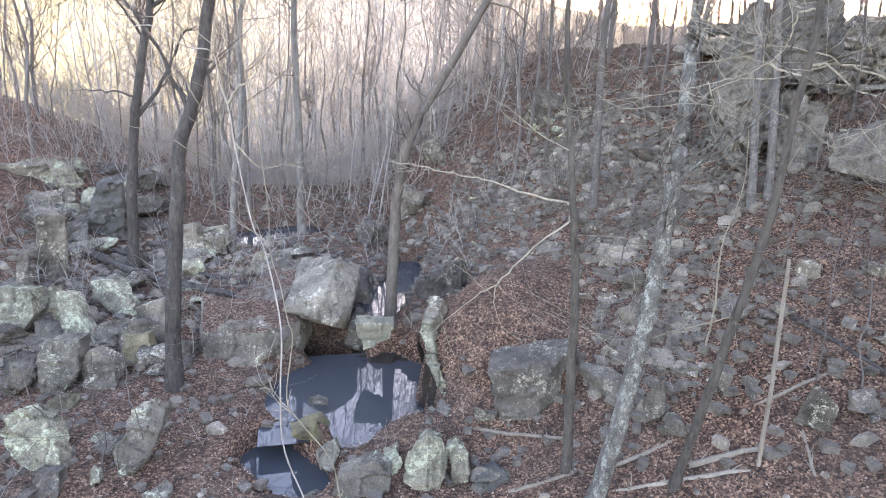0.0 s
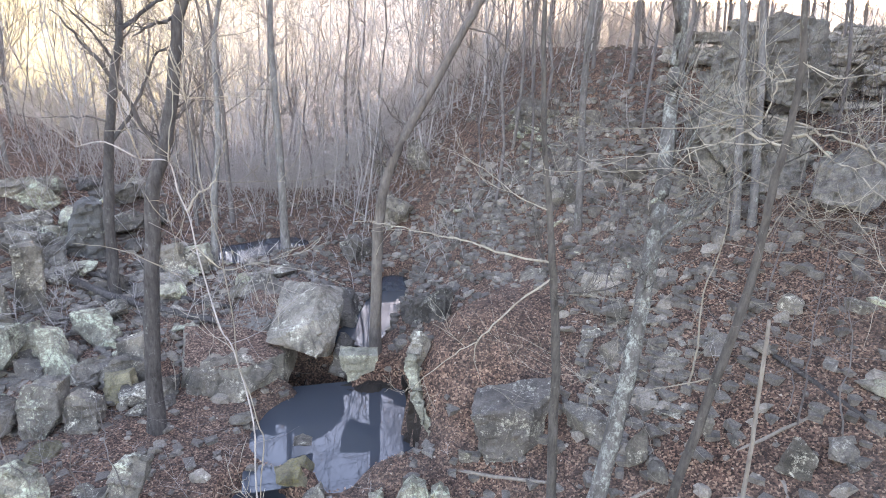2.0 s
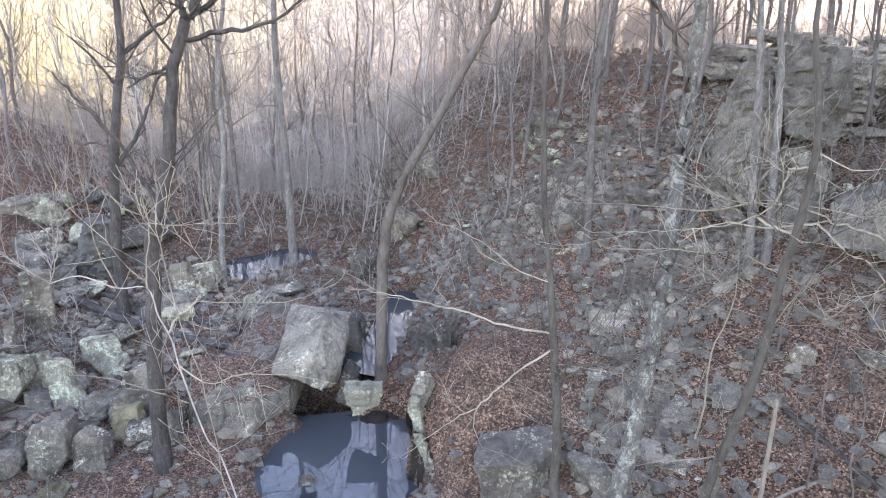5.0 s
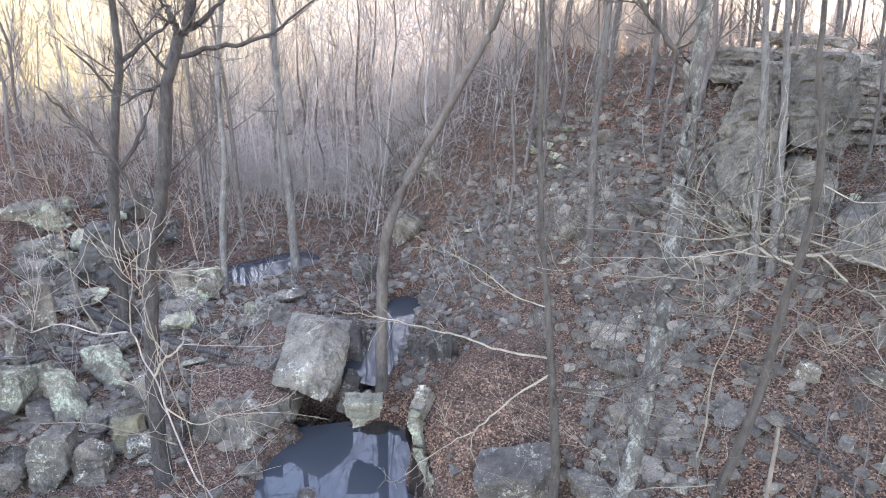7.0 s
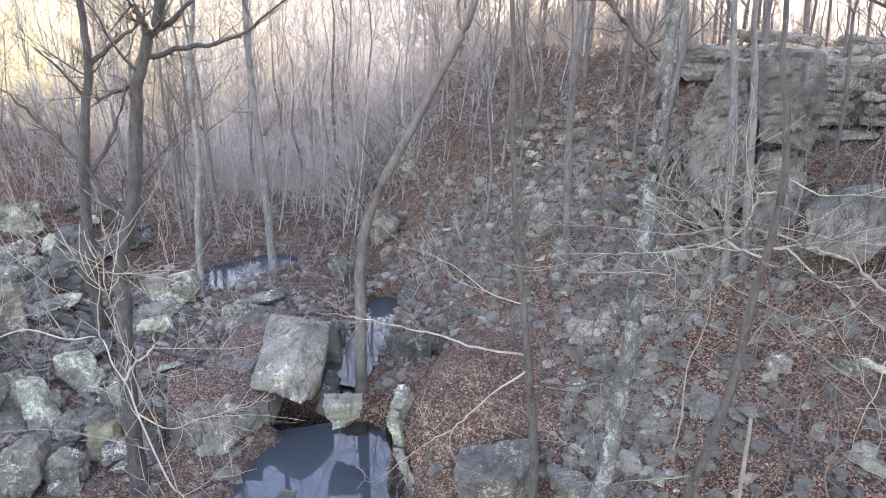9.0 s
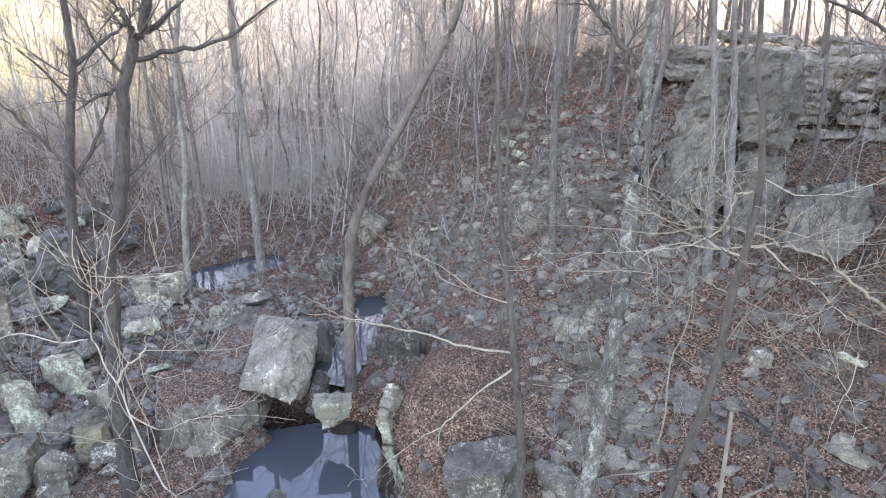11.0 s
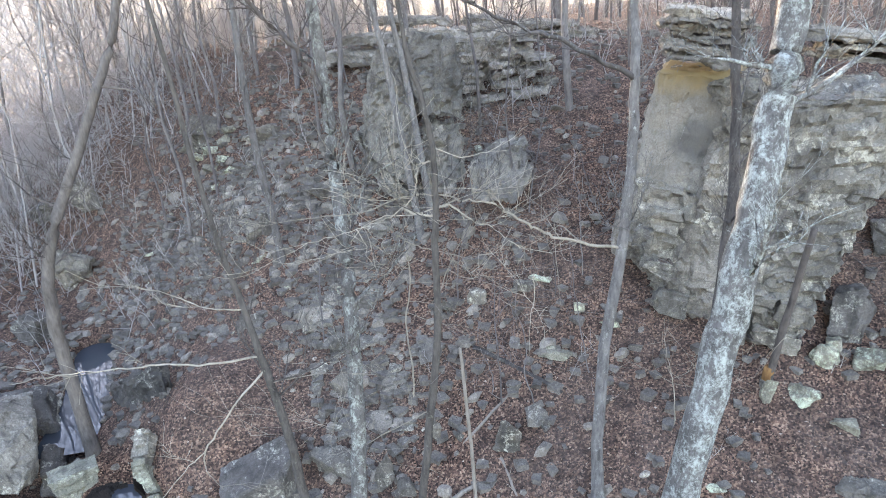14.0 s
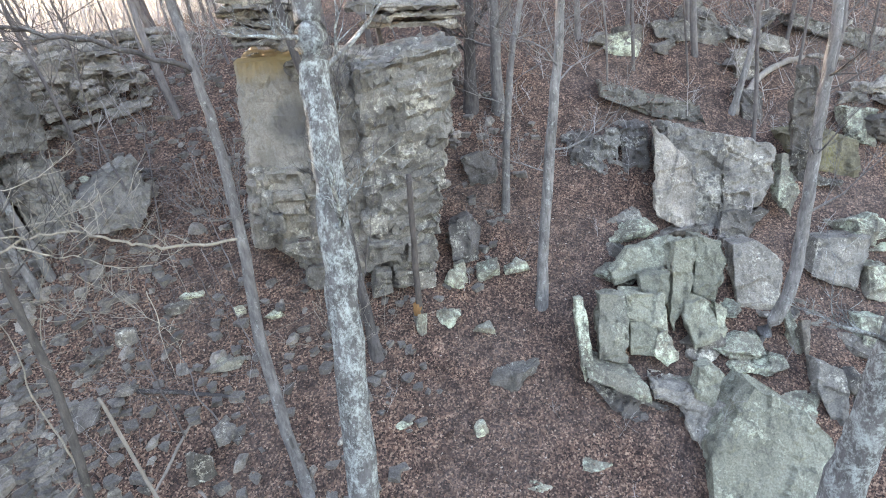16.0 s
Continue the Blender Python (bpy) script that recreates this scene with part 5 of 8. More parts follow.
crag("thin layered ledge of grey rock", [(13.02, 20.48, 7.68), (14.17, 19.75, 7.88), (14.08, 19.81, 8.20), (12.97, 20.52, 7.98)], (0.54, 0.84), 2.60, 303, parent=cliff, name="layer")
crag("layered grey ledge high on the hillside", [(11.09, 25.21, 9.44), (13.34, 23.69, 9.45), (13.24, 23.75, 9.86), (11.20, 25.14, 9.87)], (0.56, 0.83), 1.60, 220, parent=cliff, name="layer")
crag("layered grey ledge high on the hillside", [(12.12, 24.52, 8.91), (14.53, 22.88, 8.92), (14.42, 22.95, 9.24), (12.21, 24.45, 9.25)], (0.56, 0.83), 1.60, 221, parent=cliff, name="layer")
crag("layered grey ledge high on the hillside", [(9.33, 26.41, 9.29), (11.09, 25.22, 9.32), (11.00, 25.27, 9.74), (9.45, 26.33, 9.73)], (0.56, 0.83), 1.60, 222, parent=cliff, name="layer")
crag("layered grey ledge high on the hillside", [(8.55, 26.94, 8.60), (10.70, 25.48, 8.63), (10.62, 25.53, 9.15), (8.69, 26.85, 9.15)], (0.56, 0.83), 1.60, 223, parent=cliff, name="layer")
crag("layered grey ledge high on the hillside", [(9.94, 26.00, 7.94), (12.08, 24.54, 7.97), (11.99, 24.60, 8.41), (10.06, 25.92, 8.40)], (0.56, 0.83), 1.60, 224, parent=cliff, name="layer")
crag("layered grey ledge high on the hillside", [(13.34, 23.69, 9.47), (15.03, 22.53, 9.49), (14.92, 22.61, 10.00), (13.43, 23.63, 9.99)], (0.56, 0.83), 1.60, 225, parent=cliff, name="layer")
# the near outcrop
outcrop = tagged(new("rock_outcrop"), "undercut sandstone outcrop with overhanging thin layers", "rock", group="outcrops")
wall = tagged(new("rock_wall"), "long layered grey rock wall on the hillside", "rock", group="outcrops")
crag("pale smooth hollowed sandstone face", [(11.46, 13.60, 6.90), (12.54, 11.99, 6.60), (12.60, 11.89, 9.35), (11.61, 13.37, 9.52)], (0.83, 0.56), 2.50, 230, mat=sandstone, parent=outcrop, name="face", smooth_face=True)
crag("grey cracked outcrop block over the sandstone", [(12.21, 11.93, 8.18), (12.53, 11.46, 7.84), (12.55, 11.43, 9.36), (11.86, 12.46, 9.40)], (0.83, 0.56), 1.20, 234, mat=outcrop_rock, parent=outcrop, name="block")
crag("lichen-grey wedge-shaped outcrop face", [(12.34, 11.32, 3.42), (13.41, 10.01, 3.44), (14.27, 8.97, 9.34), (12.64, 10.94, 9.02)], (0.77, 0.64), 2.60, 231, mat=outcrop_rock, parent=outcrop, name="face")
crag("grey cracked outcrop face of rock", [(11.63, 12.73, 3.92), (12.99, 11.07, 3.26), (13.19, 10.83, 9.34), (12.29, 11.92, 9.42)], (0.77, 0.64), 2.80, 232, parent=outcrop, name="block")
crag("dark grey core of the outcrop", [(11.30, 14.10, 4.95), (13.49, 11.44, 2.92), (14.09, 10.72, 8.99), (11.87, 13.41, 9.50)], (0.77, 0.64), 3.00, 233, parent=outcrop, name="face")
crag("thin overhanging layer of grey sandstone", [(10.95, 12.84, 9.75), (12.04, 11.52, 9.54), (12.04, 11.52, 9.73), (11.01, 12.77, 9.93)], (0.77, 0.64), 2.60, 240, parent=outcrop, name="layer")
crag("thin overhanging layer of grey sandstone", [(10.98, 12.89, 9.98), (12.13, 11.49, 9.76), (12.12, 11.50, 9.92), (11.03, 12.83, 10.13)], (0.77, 0.64), 2.60, 241, parent=outcrop, name="layer")
crag("thin overhanging layer of grey sandstone", [(11.13, 12.78, 10.15), (12.28, 11.38, 9.93), (12.27, 11.40, 10.07), (11.18, 12.72, 10.28)], (0.77, 0.64), 2.60, 242, parent=outcrop, name="layer")
crag("thin overhanging layer of grey sandstone", [(10.96, 13.06, 10.34), (12.20, 11.57, 10.11), (12.18, 11.58, 10.25), (11.02, 13.00, 10.47)], (0.77, 0.64), 2.60, 243, parent=outcrop, name="layer")
crag("thin overhanging layer of grey sandstone", [(11.13, 12.94, 10.47), (12.36, 11.44, 10.25), (12.35, 11.46, 10.37), (11.18, 12.88, 10.59)], (0.77, 0.64), 2.60, 244, parent=outcrop, name="layer")
crag("thin overhanging layer of grey sandstone", [(11.12, 13.03, 10.63), (12.46, 11.40, 10.39), (12.45, 11.41, 10.55), (11.17, 12.96, 10.79)], (0.77, 0.64), 2.60, 245, parent=outcrop, name="layer")
crag("thin layer of grey sandstone above the leafy ledge", [(14.70, 11.99, 9.53), (16.46, 9.84, 9.25), (16.44, 9.87, 9.45), (14.75, 11.92, 9.70)], (0.77, 0.64), 1.80, 250, parent=outcrop, name="layer")
crag("thin layer of grey sandstone above the leafy ledge", [(14.81, 11.85, 9.73), (16.43, 9.88, 9.49), (16.41, 9.91, 9.70), (14.86, 11.79, 9.91)], (0.77, 0.64), 1.80, 251, parent=outcrop, name="layer")
crag("thin layer of grey sandstone above the leafy ledge", [(14.49, 12.24, 10.03), (16.54, 9.75, 9.71), (16.51, 9.78, 9.90), (14.54, 12.17, 10.20)], (0.77, 0.64), 1.80, 252, parent=outcrop, name="layer")
crag("broken face", [(11.67, 12.93, 4.05), (12.51, 11.66, 3.67), (12.55, 11.61, 6.71), (11.33, 13.43, 7.03)], (0.83, 0.56), 1.60, 236, mat=outcrop_rock, parent=outcrop, name="face")
crag("broken face", [(11.43, 13.63, 5.28), (12.08, 12.66, 4.80), (12.14, 12.57, 6.83), (11.49, 13.55, 6.94)], (0.83, 0.56), 1.60, 237, mat=outcrop_rock, parent=outcrop, name="face")
crag("rough broken block in the face of the outcrop", [(11.32, 13.10, 5.87), (11.87, 12.43, 5.74), (11.92, 12.36, 6.41), (11.43, 12.96, 6.50)], (0.77, 0.64), 0.90, 260, mat=outcrop_rock, parent=outcrop, name="block", sharp=True)
crag("rough broken block in the face of the outcrop", [(11.12, 13.19, 5.47), (11.42, 12.82, 5.42), (11.46, 12.77, 5.92), (11.22, 13.07, 5.94)], (0.77, 0.64), 0.90, 261, mat=outcrop_rock, parent=outcrop, name="block", sharp=True)
crag("rough broken block in the face of the outcrop", [(12.15, 12.24, 4.99), (12.53, 11.79, 4.91), (12.57, 11.74, 5.54), (12.26, 12.12, 5.58)], (0.77, 0.64), 0.90, 262, mat=outcrop_rock, parent=outcrop, name="block", sharp=True)
crag("rough broken block in the face of the outcrop", [(11.26, 13.00, 4.75), (11.92, 12.19, 4.57), (11.95, 12.16, 5.09), (11.35, 12.88, 5.23)], (0.77, 0.64), 0.90, 263, mat=outcrop_rock, parent=outcrop, name="block", sharp=True)
crag("rough broken block in the face of the outcrop", [(11.49, 12.73, 3.81), (12.03, 12.07, 3.66), (12.08, 12.02, 4.35), (11.60, 12.59, 4.45)], (0.77, 0.64), 0.90, 264, mat=outcrop_rock, parent=outcrop, name="block", sharp=True)
crag("rough broken block in the face of the outcrop", [(12.31, 11.29, 5.09), (12.74, 10.76, 4.99), (12.76, 10.74, 5.55), (12.39, 11.19, 5.60)], (0.77, 0.64), 0.90, 265, mat=outcrop_rock, parent=outcrop, name="block", sharp=True)
crag("rough broken block in the face of the outcrop", [(12.77, 10.79, 4.95), (13.11, 10.37, 4.88), (13.13, 10.35, 5.43), (12.85, 10.69, 5.46)], (0.77, 0.64), 0.90, 266, mat=outcrop_rock, parent=outcrop, name="block", sharp=True)
crag("rough broken block in the face of the outcrop", [(12.18, 11.18, 4.40), (12.78, 10.46, 4.24), (12.80, 10.43, 4.81), (12.27, 11.08, 4.93)], (0.77, 0.64), 0.90, 267, mat=outcrop_rock, parent=outcrop, name="block", sharp=True)
crag("rough broken block in the face of the outcrop", [(12.80, 10.48, 4.19), (13.33, 9.83, 4.05), (13.34, 9.82, 4.63), (12.88, 10.38, 4.72)], (0.77, 0.64), 0.90, 268, mat=outcrop_rock, parent=outcrop, name="block", sharp=True)
crag("rough broken block in the face of the outcrop", [(12.18, 11.21, 3.42), (12.53, 10.79, 3.34), (12.57, 10.74, 4.11), (12.28, 11.08, 4.15)], (0.77, 0.64), 0.90, 269, mat=outcrop_rock, parent=outcrop, name="block", sharp=True)
crag("rough broken block in the face of the outcrop", [(12.63, 10.82, 3.51), (13.32, 9.97, 3.31), (13.33, 9.97, 3.82), (12.70, 10.73, 3.98)], (0.77, 0.64), 0.90, 270, mat=outcrop_rock, parent=outcrop, name="block", sharp=True)
crag("rough broken block in the face of the outcrop", [(12.61, 10.91, 2.84), (13.20, 10.19, 2.66), (13.21, 10.18, 3.19), (12.69, 10.82, 3.32)], (0.77, 0.64), 0.90, 271, mat=outcrop_rock, parent=outcrop, name="block", sharp=True)
crag("rough broken block in the face of the outcrop", [(13.04, 10.10, 2.67), (13.81, 9.16, 2.43), (13.81, 9.16, 3.02), (13.11, 10.01, 3.21)], (0.77, 0.64), 0.90, 272, mat=outcrop_rock, parent=outcrop, name="block", sharp=True)
# the rock pile, the terraces and the near bank
hull_rock("pale curved end slab of the ledge under the rock pile", [(13.76, 6.53, 3.34), (13.90, 6.33, 3.36), (13.37, 6.03, 2.55), (13.05, 5.82, 2.05), (12.77, 6.01, 1.89), (13.15, 6.26, 2.49), (14.12, 6.73, 3.18), (14.25, 6.56, 3.20), (13.79, 6.31, 2.51), (13.52, 6.13, 2.09), (13.28, 6.29, 1.95), (13.61, 6.51, 2.46), (13.05, 5.82, 1.85), (12.77, 6.01, 1.69), (13.52, 6.13, 1.89), (13.28, 6.29, 1.75)], 2600, lichen_rock, 0.030, group="outcrop rocks")
hull_rock("pale split top slab of the ledge under the rock pile", [(12.93, 6.05, 2.21), (13.27, 4.67, 1.63), (13.13, 4.54, 1.39), (12.71, 5.94, 1.92), (13.71, 6.40, 2.10), (14.00, 5.23, 1.61), (13.88, 5.12, 1.40), (13.53, 6.31, 1.85), (13.27, 4.67, 1.39), (13.13, 4.54, 1.15), (14.00, 5.23, 1.37), (13.88, 5.12, 1.16)], 2601, lichen_rock, 0.030, group="outcrop rocks")
hull_rock("pale split top slab of the ledge under the rock pile", [(13.35, 4.66, 1.58), (13.69, 3.80, 1.36), (13.95, 2.91, 1.04), (13.70, 2.99, 0.86), (13.16, 4.54, 1.33), (14.15, 4.99, 1.48), (14.44, 4.26, 1.29), (14.66, 3.50, 1.02), (14.45, 3.57, 0.87), (14.00, 4.89, 1.27), (13.95, 2.91, 0.80), (13.70, 2.99, 0.62), (14.66, 3.50, 0.78), (14.45, 3.57, 0.63)], 2602, outcrop_rock, 0.050, group="outcrop rocks")
hull_rock("low dark grey jointed rock wall", [(19.00, 8.33, 5.58), (19.50, 7.68, 5.65), (18.53, 7.36, 4.47), (18.26, 7.92, 4.57), (20.00, 8.87, 5.45), (20.43, 8.32, 5.51), (19.60, 8.05, 4.51), (19.37, 8.53, 4.60), (18.53, 7.36, 4.20), (18.26, 7.92, 4.30), (19.60, 8.05, 4.24), (19.37, 8.53, 4.33)], 2603, dark_rock, 0.120, group="outcrop rocks")
hull_rock("low dark grey jointed rock wall", [(19.52, 7.72, 5.61), (20.10, 6.94, 5.70), (19.00, 6.61, 4.27), (18.62, 7.39, 4.40), (20.51, 8.25, 5.47), (21.01, 7.59, 5.55), (20.07, 7.31, 4.33), (19.75, 7.97, 4.44), (19.00, 6.61, 4.00), (18.62, 7.39, 4.13), (20.07, 7.31, 4.06), (19.75, 7.97, 4.17)], 2604, outcrop_rock, 0.120, group="outcrop rocks")
hull_rock("low dark grey jointed rock wall", [(19.93, 6.94, 5.72), (20.50, 6.13, 5.77), (19.28, 5.82, 4.14), (18.91, 6.56, 4.27), (20.92, 7.47, 5.55), (21.40, 6.78, 5.60), (20.36, 6.52, 4.22), (20.05, 7.15, 4.33), (19.28, 5.82, 3.87), (18.91, 6.56, 4.00), (20.36, 6.52, 3.95), (20.05, 7.15, 4.06)], 2605, dark_rock, 0.120, group="outcrop rocks")
hull_rock("dark layered rock of the ledge under the rock pile", [(12.87, 6.04, 1.74), (13.17, 5.02, 1.33), (13.52, 4.01, 0.97), (13.85, 3.07, 0.65), (13.23, 3.24, 0.05), (12.90, 4.34, 0.49), (12.69, 5.33, 0.99), (13.94, 6.42, 1.57), (14.20, 5.55, 1.21), (14.49, 4.69, 0.91), (14.78, 3.89, 0.63), (14.25, 4.04, 0.13), (13.97, 4.97, 0.50), (13.79, 5.82, 0.93), (13.23, 3.24, -0.22), (14.25, 4.04, -0.14)], 2401, dark_rock, 0.090, group="outcrop rocks")
hull_rock("grey layered rock of the ledge under the rock pile", [(13.41, 4.07, 1.16), (13.82, 2.91, 0.83), (13.16, 3.16, 0.41), (12.98, 3.49, 0.46), (14.09, 4.38, 1.04), (14.44, 3.39, 0.76), (13.87, 3.61, 0.41), (13.72, 3.89, 0.45), (13.16, 3.16, 0.18), (12.98, 3.49, 0.23), (13.87, 3.61, 0.18), (13.72, 3.89, 0.22)], 2402, outcrop_rock, 0.080, group="outcrop rocks")
hull_rock("squared grey jointed block with a leafy top", [(19.57, 5.52, 6.00), (20.18, 4.01, 5.52), (18.62, 3.76, 3.04), (18.31, 4.32, 3.09), (18.13, 5.27, 3.68), (20.85, 6.21, 5.69), (21.37, 4.92, 5.28), (20.05, 4.71, 3.17), (19.78, 5.18, 3.21), (19.62, 5.99, 3.72), (18.62, 3.76, 2.73), (18.31, 4.32, 2.78), (20.05, 4.71, 2.86), (19.78, 5.18, 2.90)], 2403, outcrop_rock, 0.080, group="outcrop rocks")
hull_rock("squared grey jointed block with lichen patches", [(20.21, 4.08, 5.47), (20.73, 2.75, 5.05), (20.03, 2.66, 4.06), (19.35, 3.14, 3.57), (18.99, 3.87, 3.70), (21.36, 4.69, 5.26), (21.80, 3.56, 4.90), (21.20, 3.47, 4.05), (20.62, 3.89, 3.64), (20.32, 4.50, 3.75), (19.35, 3.14, 3.28), (18.99, 3.87, 3.41), (20.62, 3.89, 3.35), (20.32, 4.50, 3.46)], 2404, outcrop_rock, 0.080, group="outcrop rocks")
hull_rock("grey block low in the jointed ledge", [(18.88, 3.86, 3.67), (19.40, 3.01, 3.63), (19.54, 2.64, 3.53), (18.59, 3.32, 2.98), (18.35, 3.88, 3.11), (19.66, 4.24, 3.58), (20.10, 3.52, 3.55), (20.23, 3.21, 3.46), (19.42, 3.79, 2.99), (19.21, 4.26, 3.10), (18.59, 3.32, 2.74), (18.35, 3.88, 2.87), (19.42, 3.79, 2.75), (19.21, 4.26, 2.86)], 2405, grey_rock, 0.060, group="outcrop rocks")
hull_rock("low mossy ledge on the terraced hillside", [(21.24, 7.89, 6.87), (21.84, 6.43, 6.36), (22.41, 4.98, 5.81), (22.26, 4.76, 5.31), (21.50, 6.35, 5.65), (21.01, 7.83, 6.39), (22.34, 8.28, 6.70), (22.85, 7.04, 6.26), (23.34, 5.80, 5.80), (23.21, 5.62, 5.37), (22.56, 6.97, 5.66), (22.15, 8.23, 6.29), (22.26, 4.76, 5.04), (23.21, 5.62, 5.10)], 2406, shelf_rock, 0.080, group="outcrop rocks")
hull_rock("thin dark-edged ledge on the terraced hillside", [(26.39, 4.65, 7.63), (26.83, 3.67, 7.36), (27.18, 2.67, 6.90), (27.02, 2.63, 6.58), (26.59, 3.71, 6.97), (26.23, 4.61, 7.31), (27.72, 5.27, 7.50), (28.09, 4.44, 7.27), (28.39, 3.59, 6.89), (28.26, 3.56, 6.61), (27.90, 4.48, 6.95), (27.59, 5.24, 7.23), (27.02, 2.63, 6.28), (28.26, 3.56, 6.31)], 2407, outcrop_rock, 0.050, group="outcrop rocks")
hull_rock("pale lichened rock on the terraced hillside", [(23.82, 8.52, 7.89), (24.32, 7.71, 7.90), (24.41, 7.22, 7.54), (24.19, 7.28, 7.20), (23.66, 8.32, 7.38), (24.46, 8.77, 7.79), (24.88, 8.08, 7.80), (24.96, 7.67, 7.50), (24.77, 7.72, 7.21), (24.32, 8.61, 7.36), (24.19, 7.28, 6.98), (23.66, 8.32, 7.16), (24.77, 7.72, 6.99), (24.32, 8.61, 7.14)], 2408, lichen_rock, 0.050, group="outcrop rocks")
hull_rock("grey lichened rock on the terraced hillside", [(25.18, 4.32, 6.97), (25.48, 3.82, 6.97), (25.43, 3.47, 6.48), (25.15, 3.55, 6.07), (24.87, 4.20, 6.28), (25.79, 4.61, 6.86), (26.04, 4.19, 6.86), (26.00, 3.89, 6.44), (25.76, 3.96, 6.09), (25.52, 4.52, 6.27), (25.15, 3.55, 5.85), (24.87, 4.20, 6.06), (25.76, 3.96, 5.87), (25.52, 4.52, 6.05)], 2409, grey_rock, 0.050, group="outcrop rocks")
hull_rock("mossy leaf-strewn rock on the terraced hillside", [(22.15, 2.52, 4.97), (22.72, 1.65, 5.07), (23.07, 0.56, 4.50), (22.73, 0.39, 3.69), (22.08, 1.66, 3.90), (21.94, 2.31, 4.36), (23.22, 2.99, 4.84), (23.71, 2.25, 4.92), (24.00, 1.32, 4.44), (23.72, 1.18, 3.75), (23.16, 2.26, 3.92), (23.05, 2.81, 4.32), (22.73, 0.39, 3.42), (22.08, 1.66, 3.63), (23.72, 1.18, 3.48), (23.16, 2.26, 3.65)], 2410, mossy_rock, 0.060, group="outcrop rocks")
hull_rock("pale lichened block on the terraced hillside", [(24.16, 0.95, 5.29), (24.61, -0.01, 5.06), (24.13, -0.09, 4.10), (23.76, 0.80, 4.41), (24.84, 1.28, 5.15), (25.23, 0.47, 4.96), (24.82, 0.40, 4.15), (24.51, 1.16, 4.41), (24.13, -0.09, 3.87), (24.82, 0.40, 3.92)], 2411, lichen_rock, 0.050, group="outcrop rocks")
# a gap between ledges, its shade given as a dark-coloured rock
hull_rock("dark rock standing in for a shaded gap of the terraced hillside", [(23.54, 3.99, 6.15), (23.81, 3.30, 5.89), (23.48, 3.18, 5.16), (23.21, 3.78, 5.32), (24.22, 4.33, 6.02), (24.45, 3.75, 5.80), (24.17, 3.65, 5.18), (23.94, 4.16, 5.31), (23.48, 3.18, 4.93), (23.21, 3.78, 5.09), (24.17, 3.65, 4.95), (23.94, 4.16, 5.08)], 2412, dark_rock, 0.050, group="outcrop rocks")
hull_rock("low grey ledge on the terraced hillside", [(25.33, 7.14, 8.01), (26.16, 5.75, 8.00), (26.53, 4.65, 7.46), (26.31, 4.70, 7.11), (25.20, 6.91, 7.52), (26.62, 7.67, 7.90), (27.32, 6.49, 7.89), (27.63, 5.55, 7.43), (27.45, 5.59, 7.13), (26.50, 7.47, 7.48), (26.31, 4.70, 6.82), (27.45, 5.59, 6.84)], 2413, outcrop_rock, 0.080, group="outcrop rocks")
hull_rock("mossy ledge high on the terraced hillside", [(27.86, 2.78, 7.77), (28.47, 1.33, 7.29), (29.00, -0.14, 6.66), (28.79, -0.19, 6.23), (28.11, 1.44, 6.77), (27.64, 2.72, 7.30), (29.13, 3.28, 7.60), (29.64, 2.05, 7.19), (30.10, 0.80, 6.66), (29.92, 0.76, 6.30), (29.34, 2.15, 6.75), (28.94, 3.23, 7.20), (28.79, -0.19, 5.94), (29.92, 0.76, 6.01)], 2414, shelf_rock, 0.080, group="outcrop rocks")
hull_rock("dark rocks in the gap beside the outcrop", [(16.71, 10.77, 5.64), (17.10, 10.25, 5.77), (17.25, 9.77, 5.53), (16.96, 9.76, 4.98), (16.56, 10.44, 5.01), (17.25, 11.00, 5.55), (17.58, 10.55, 5.66), (17.72, 10.14, 5.46), (17.46, 10.14, 4.99), (17.13, 10.72, 5.02), (16.96, 9.76, 4.77), (16.56, 10.44, 4.80), (17.46, 10.14, 4.78), (17.13, 10.72, 4.81)], 2415, dark_rock, 0.050, group="outcrop rocks")
hull_rock("dark mossy rock at the foot of the outcrop", [(14.51, 10.17, 4.62), (14.89, 9.67, 4.78), (14.92, 9.31, 4.44), (14.57, 9.30, 3.78), (14.14, 9.93, 3.71), (15.03, 10.40, 4.52), (15.36, 9.98, 4.65), (15.39, 9.67, 4.36), (15.09, 9.66, 3.80), (14.73, 10.20, 3.74), (14.57, 9.30, 3.57), (14.14, 9.93, 3.50), (15.09, 9.66, 3.59), (14.73, 10.20, 3.53)], 2416, dark_rock, 0.060, group="outcrop rocks")
hull_rock("small pale stones under the outcrop", [(13.82, 9.76, 3.76), (14.01, 9.49, 3.83), (13.88, 9.34, 3.42), (13.67, 9.64, 3.36), (14.12, 9.91, 3.69), (14.29, 9.68, 3.74), (14.18, 9.55, 3.40), (13.99, 9.80, 3.34), (13.88, 9.34, 3.24), (13.67, 9.64, 3.17), (14.18, 9.55, 3.21), (13.99, 9.80, 3.16)], 2417, lichen_rock, 0.030, group="outcrop rocks")
hull_rock("pale angular block on the near bank", [(-8.86, 13.85, 0.12), (-8.41, 13.92, 0.28), (-7.84, 13.80, 0.08), (-7.41, 13.36, -0.72), (-8.00, 13.31, -0.85), (-8.73, 13.54, -0.47), (-8.75, 14.42, 0.01), (-8.37, 14.48, 0.15), (-7.88, 14.37, -0.02), (-7.52, 14.00, -0.70), (-8.02, 13.96, -0.81), (-8.64, 14.15, -0.49), (-7.41, 13.36, -0.93), (-8.00, 13.31, -1.06), (-7.52, 14.00, -0.91), (-8.02, 13.96, -1.02)], 3001, lichen_rock, 0.06, 0.08)
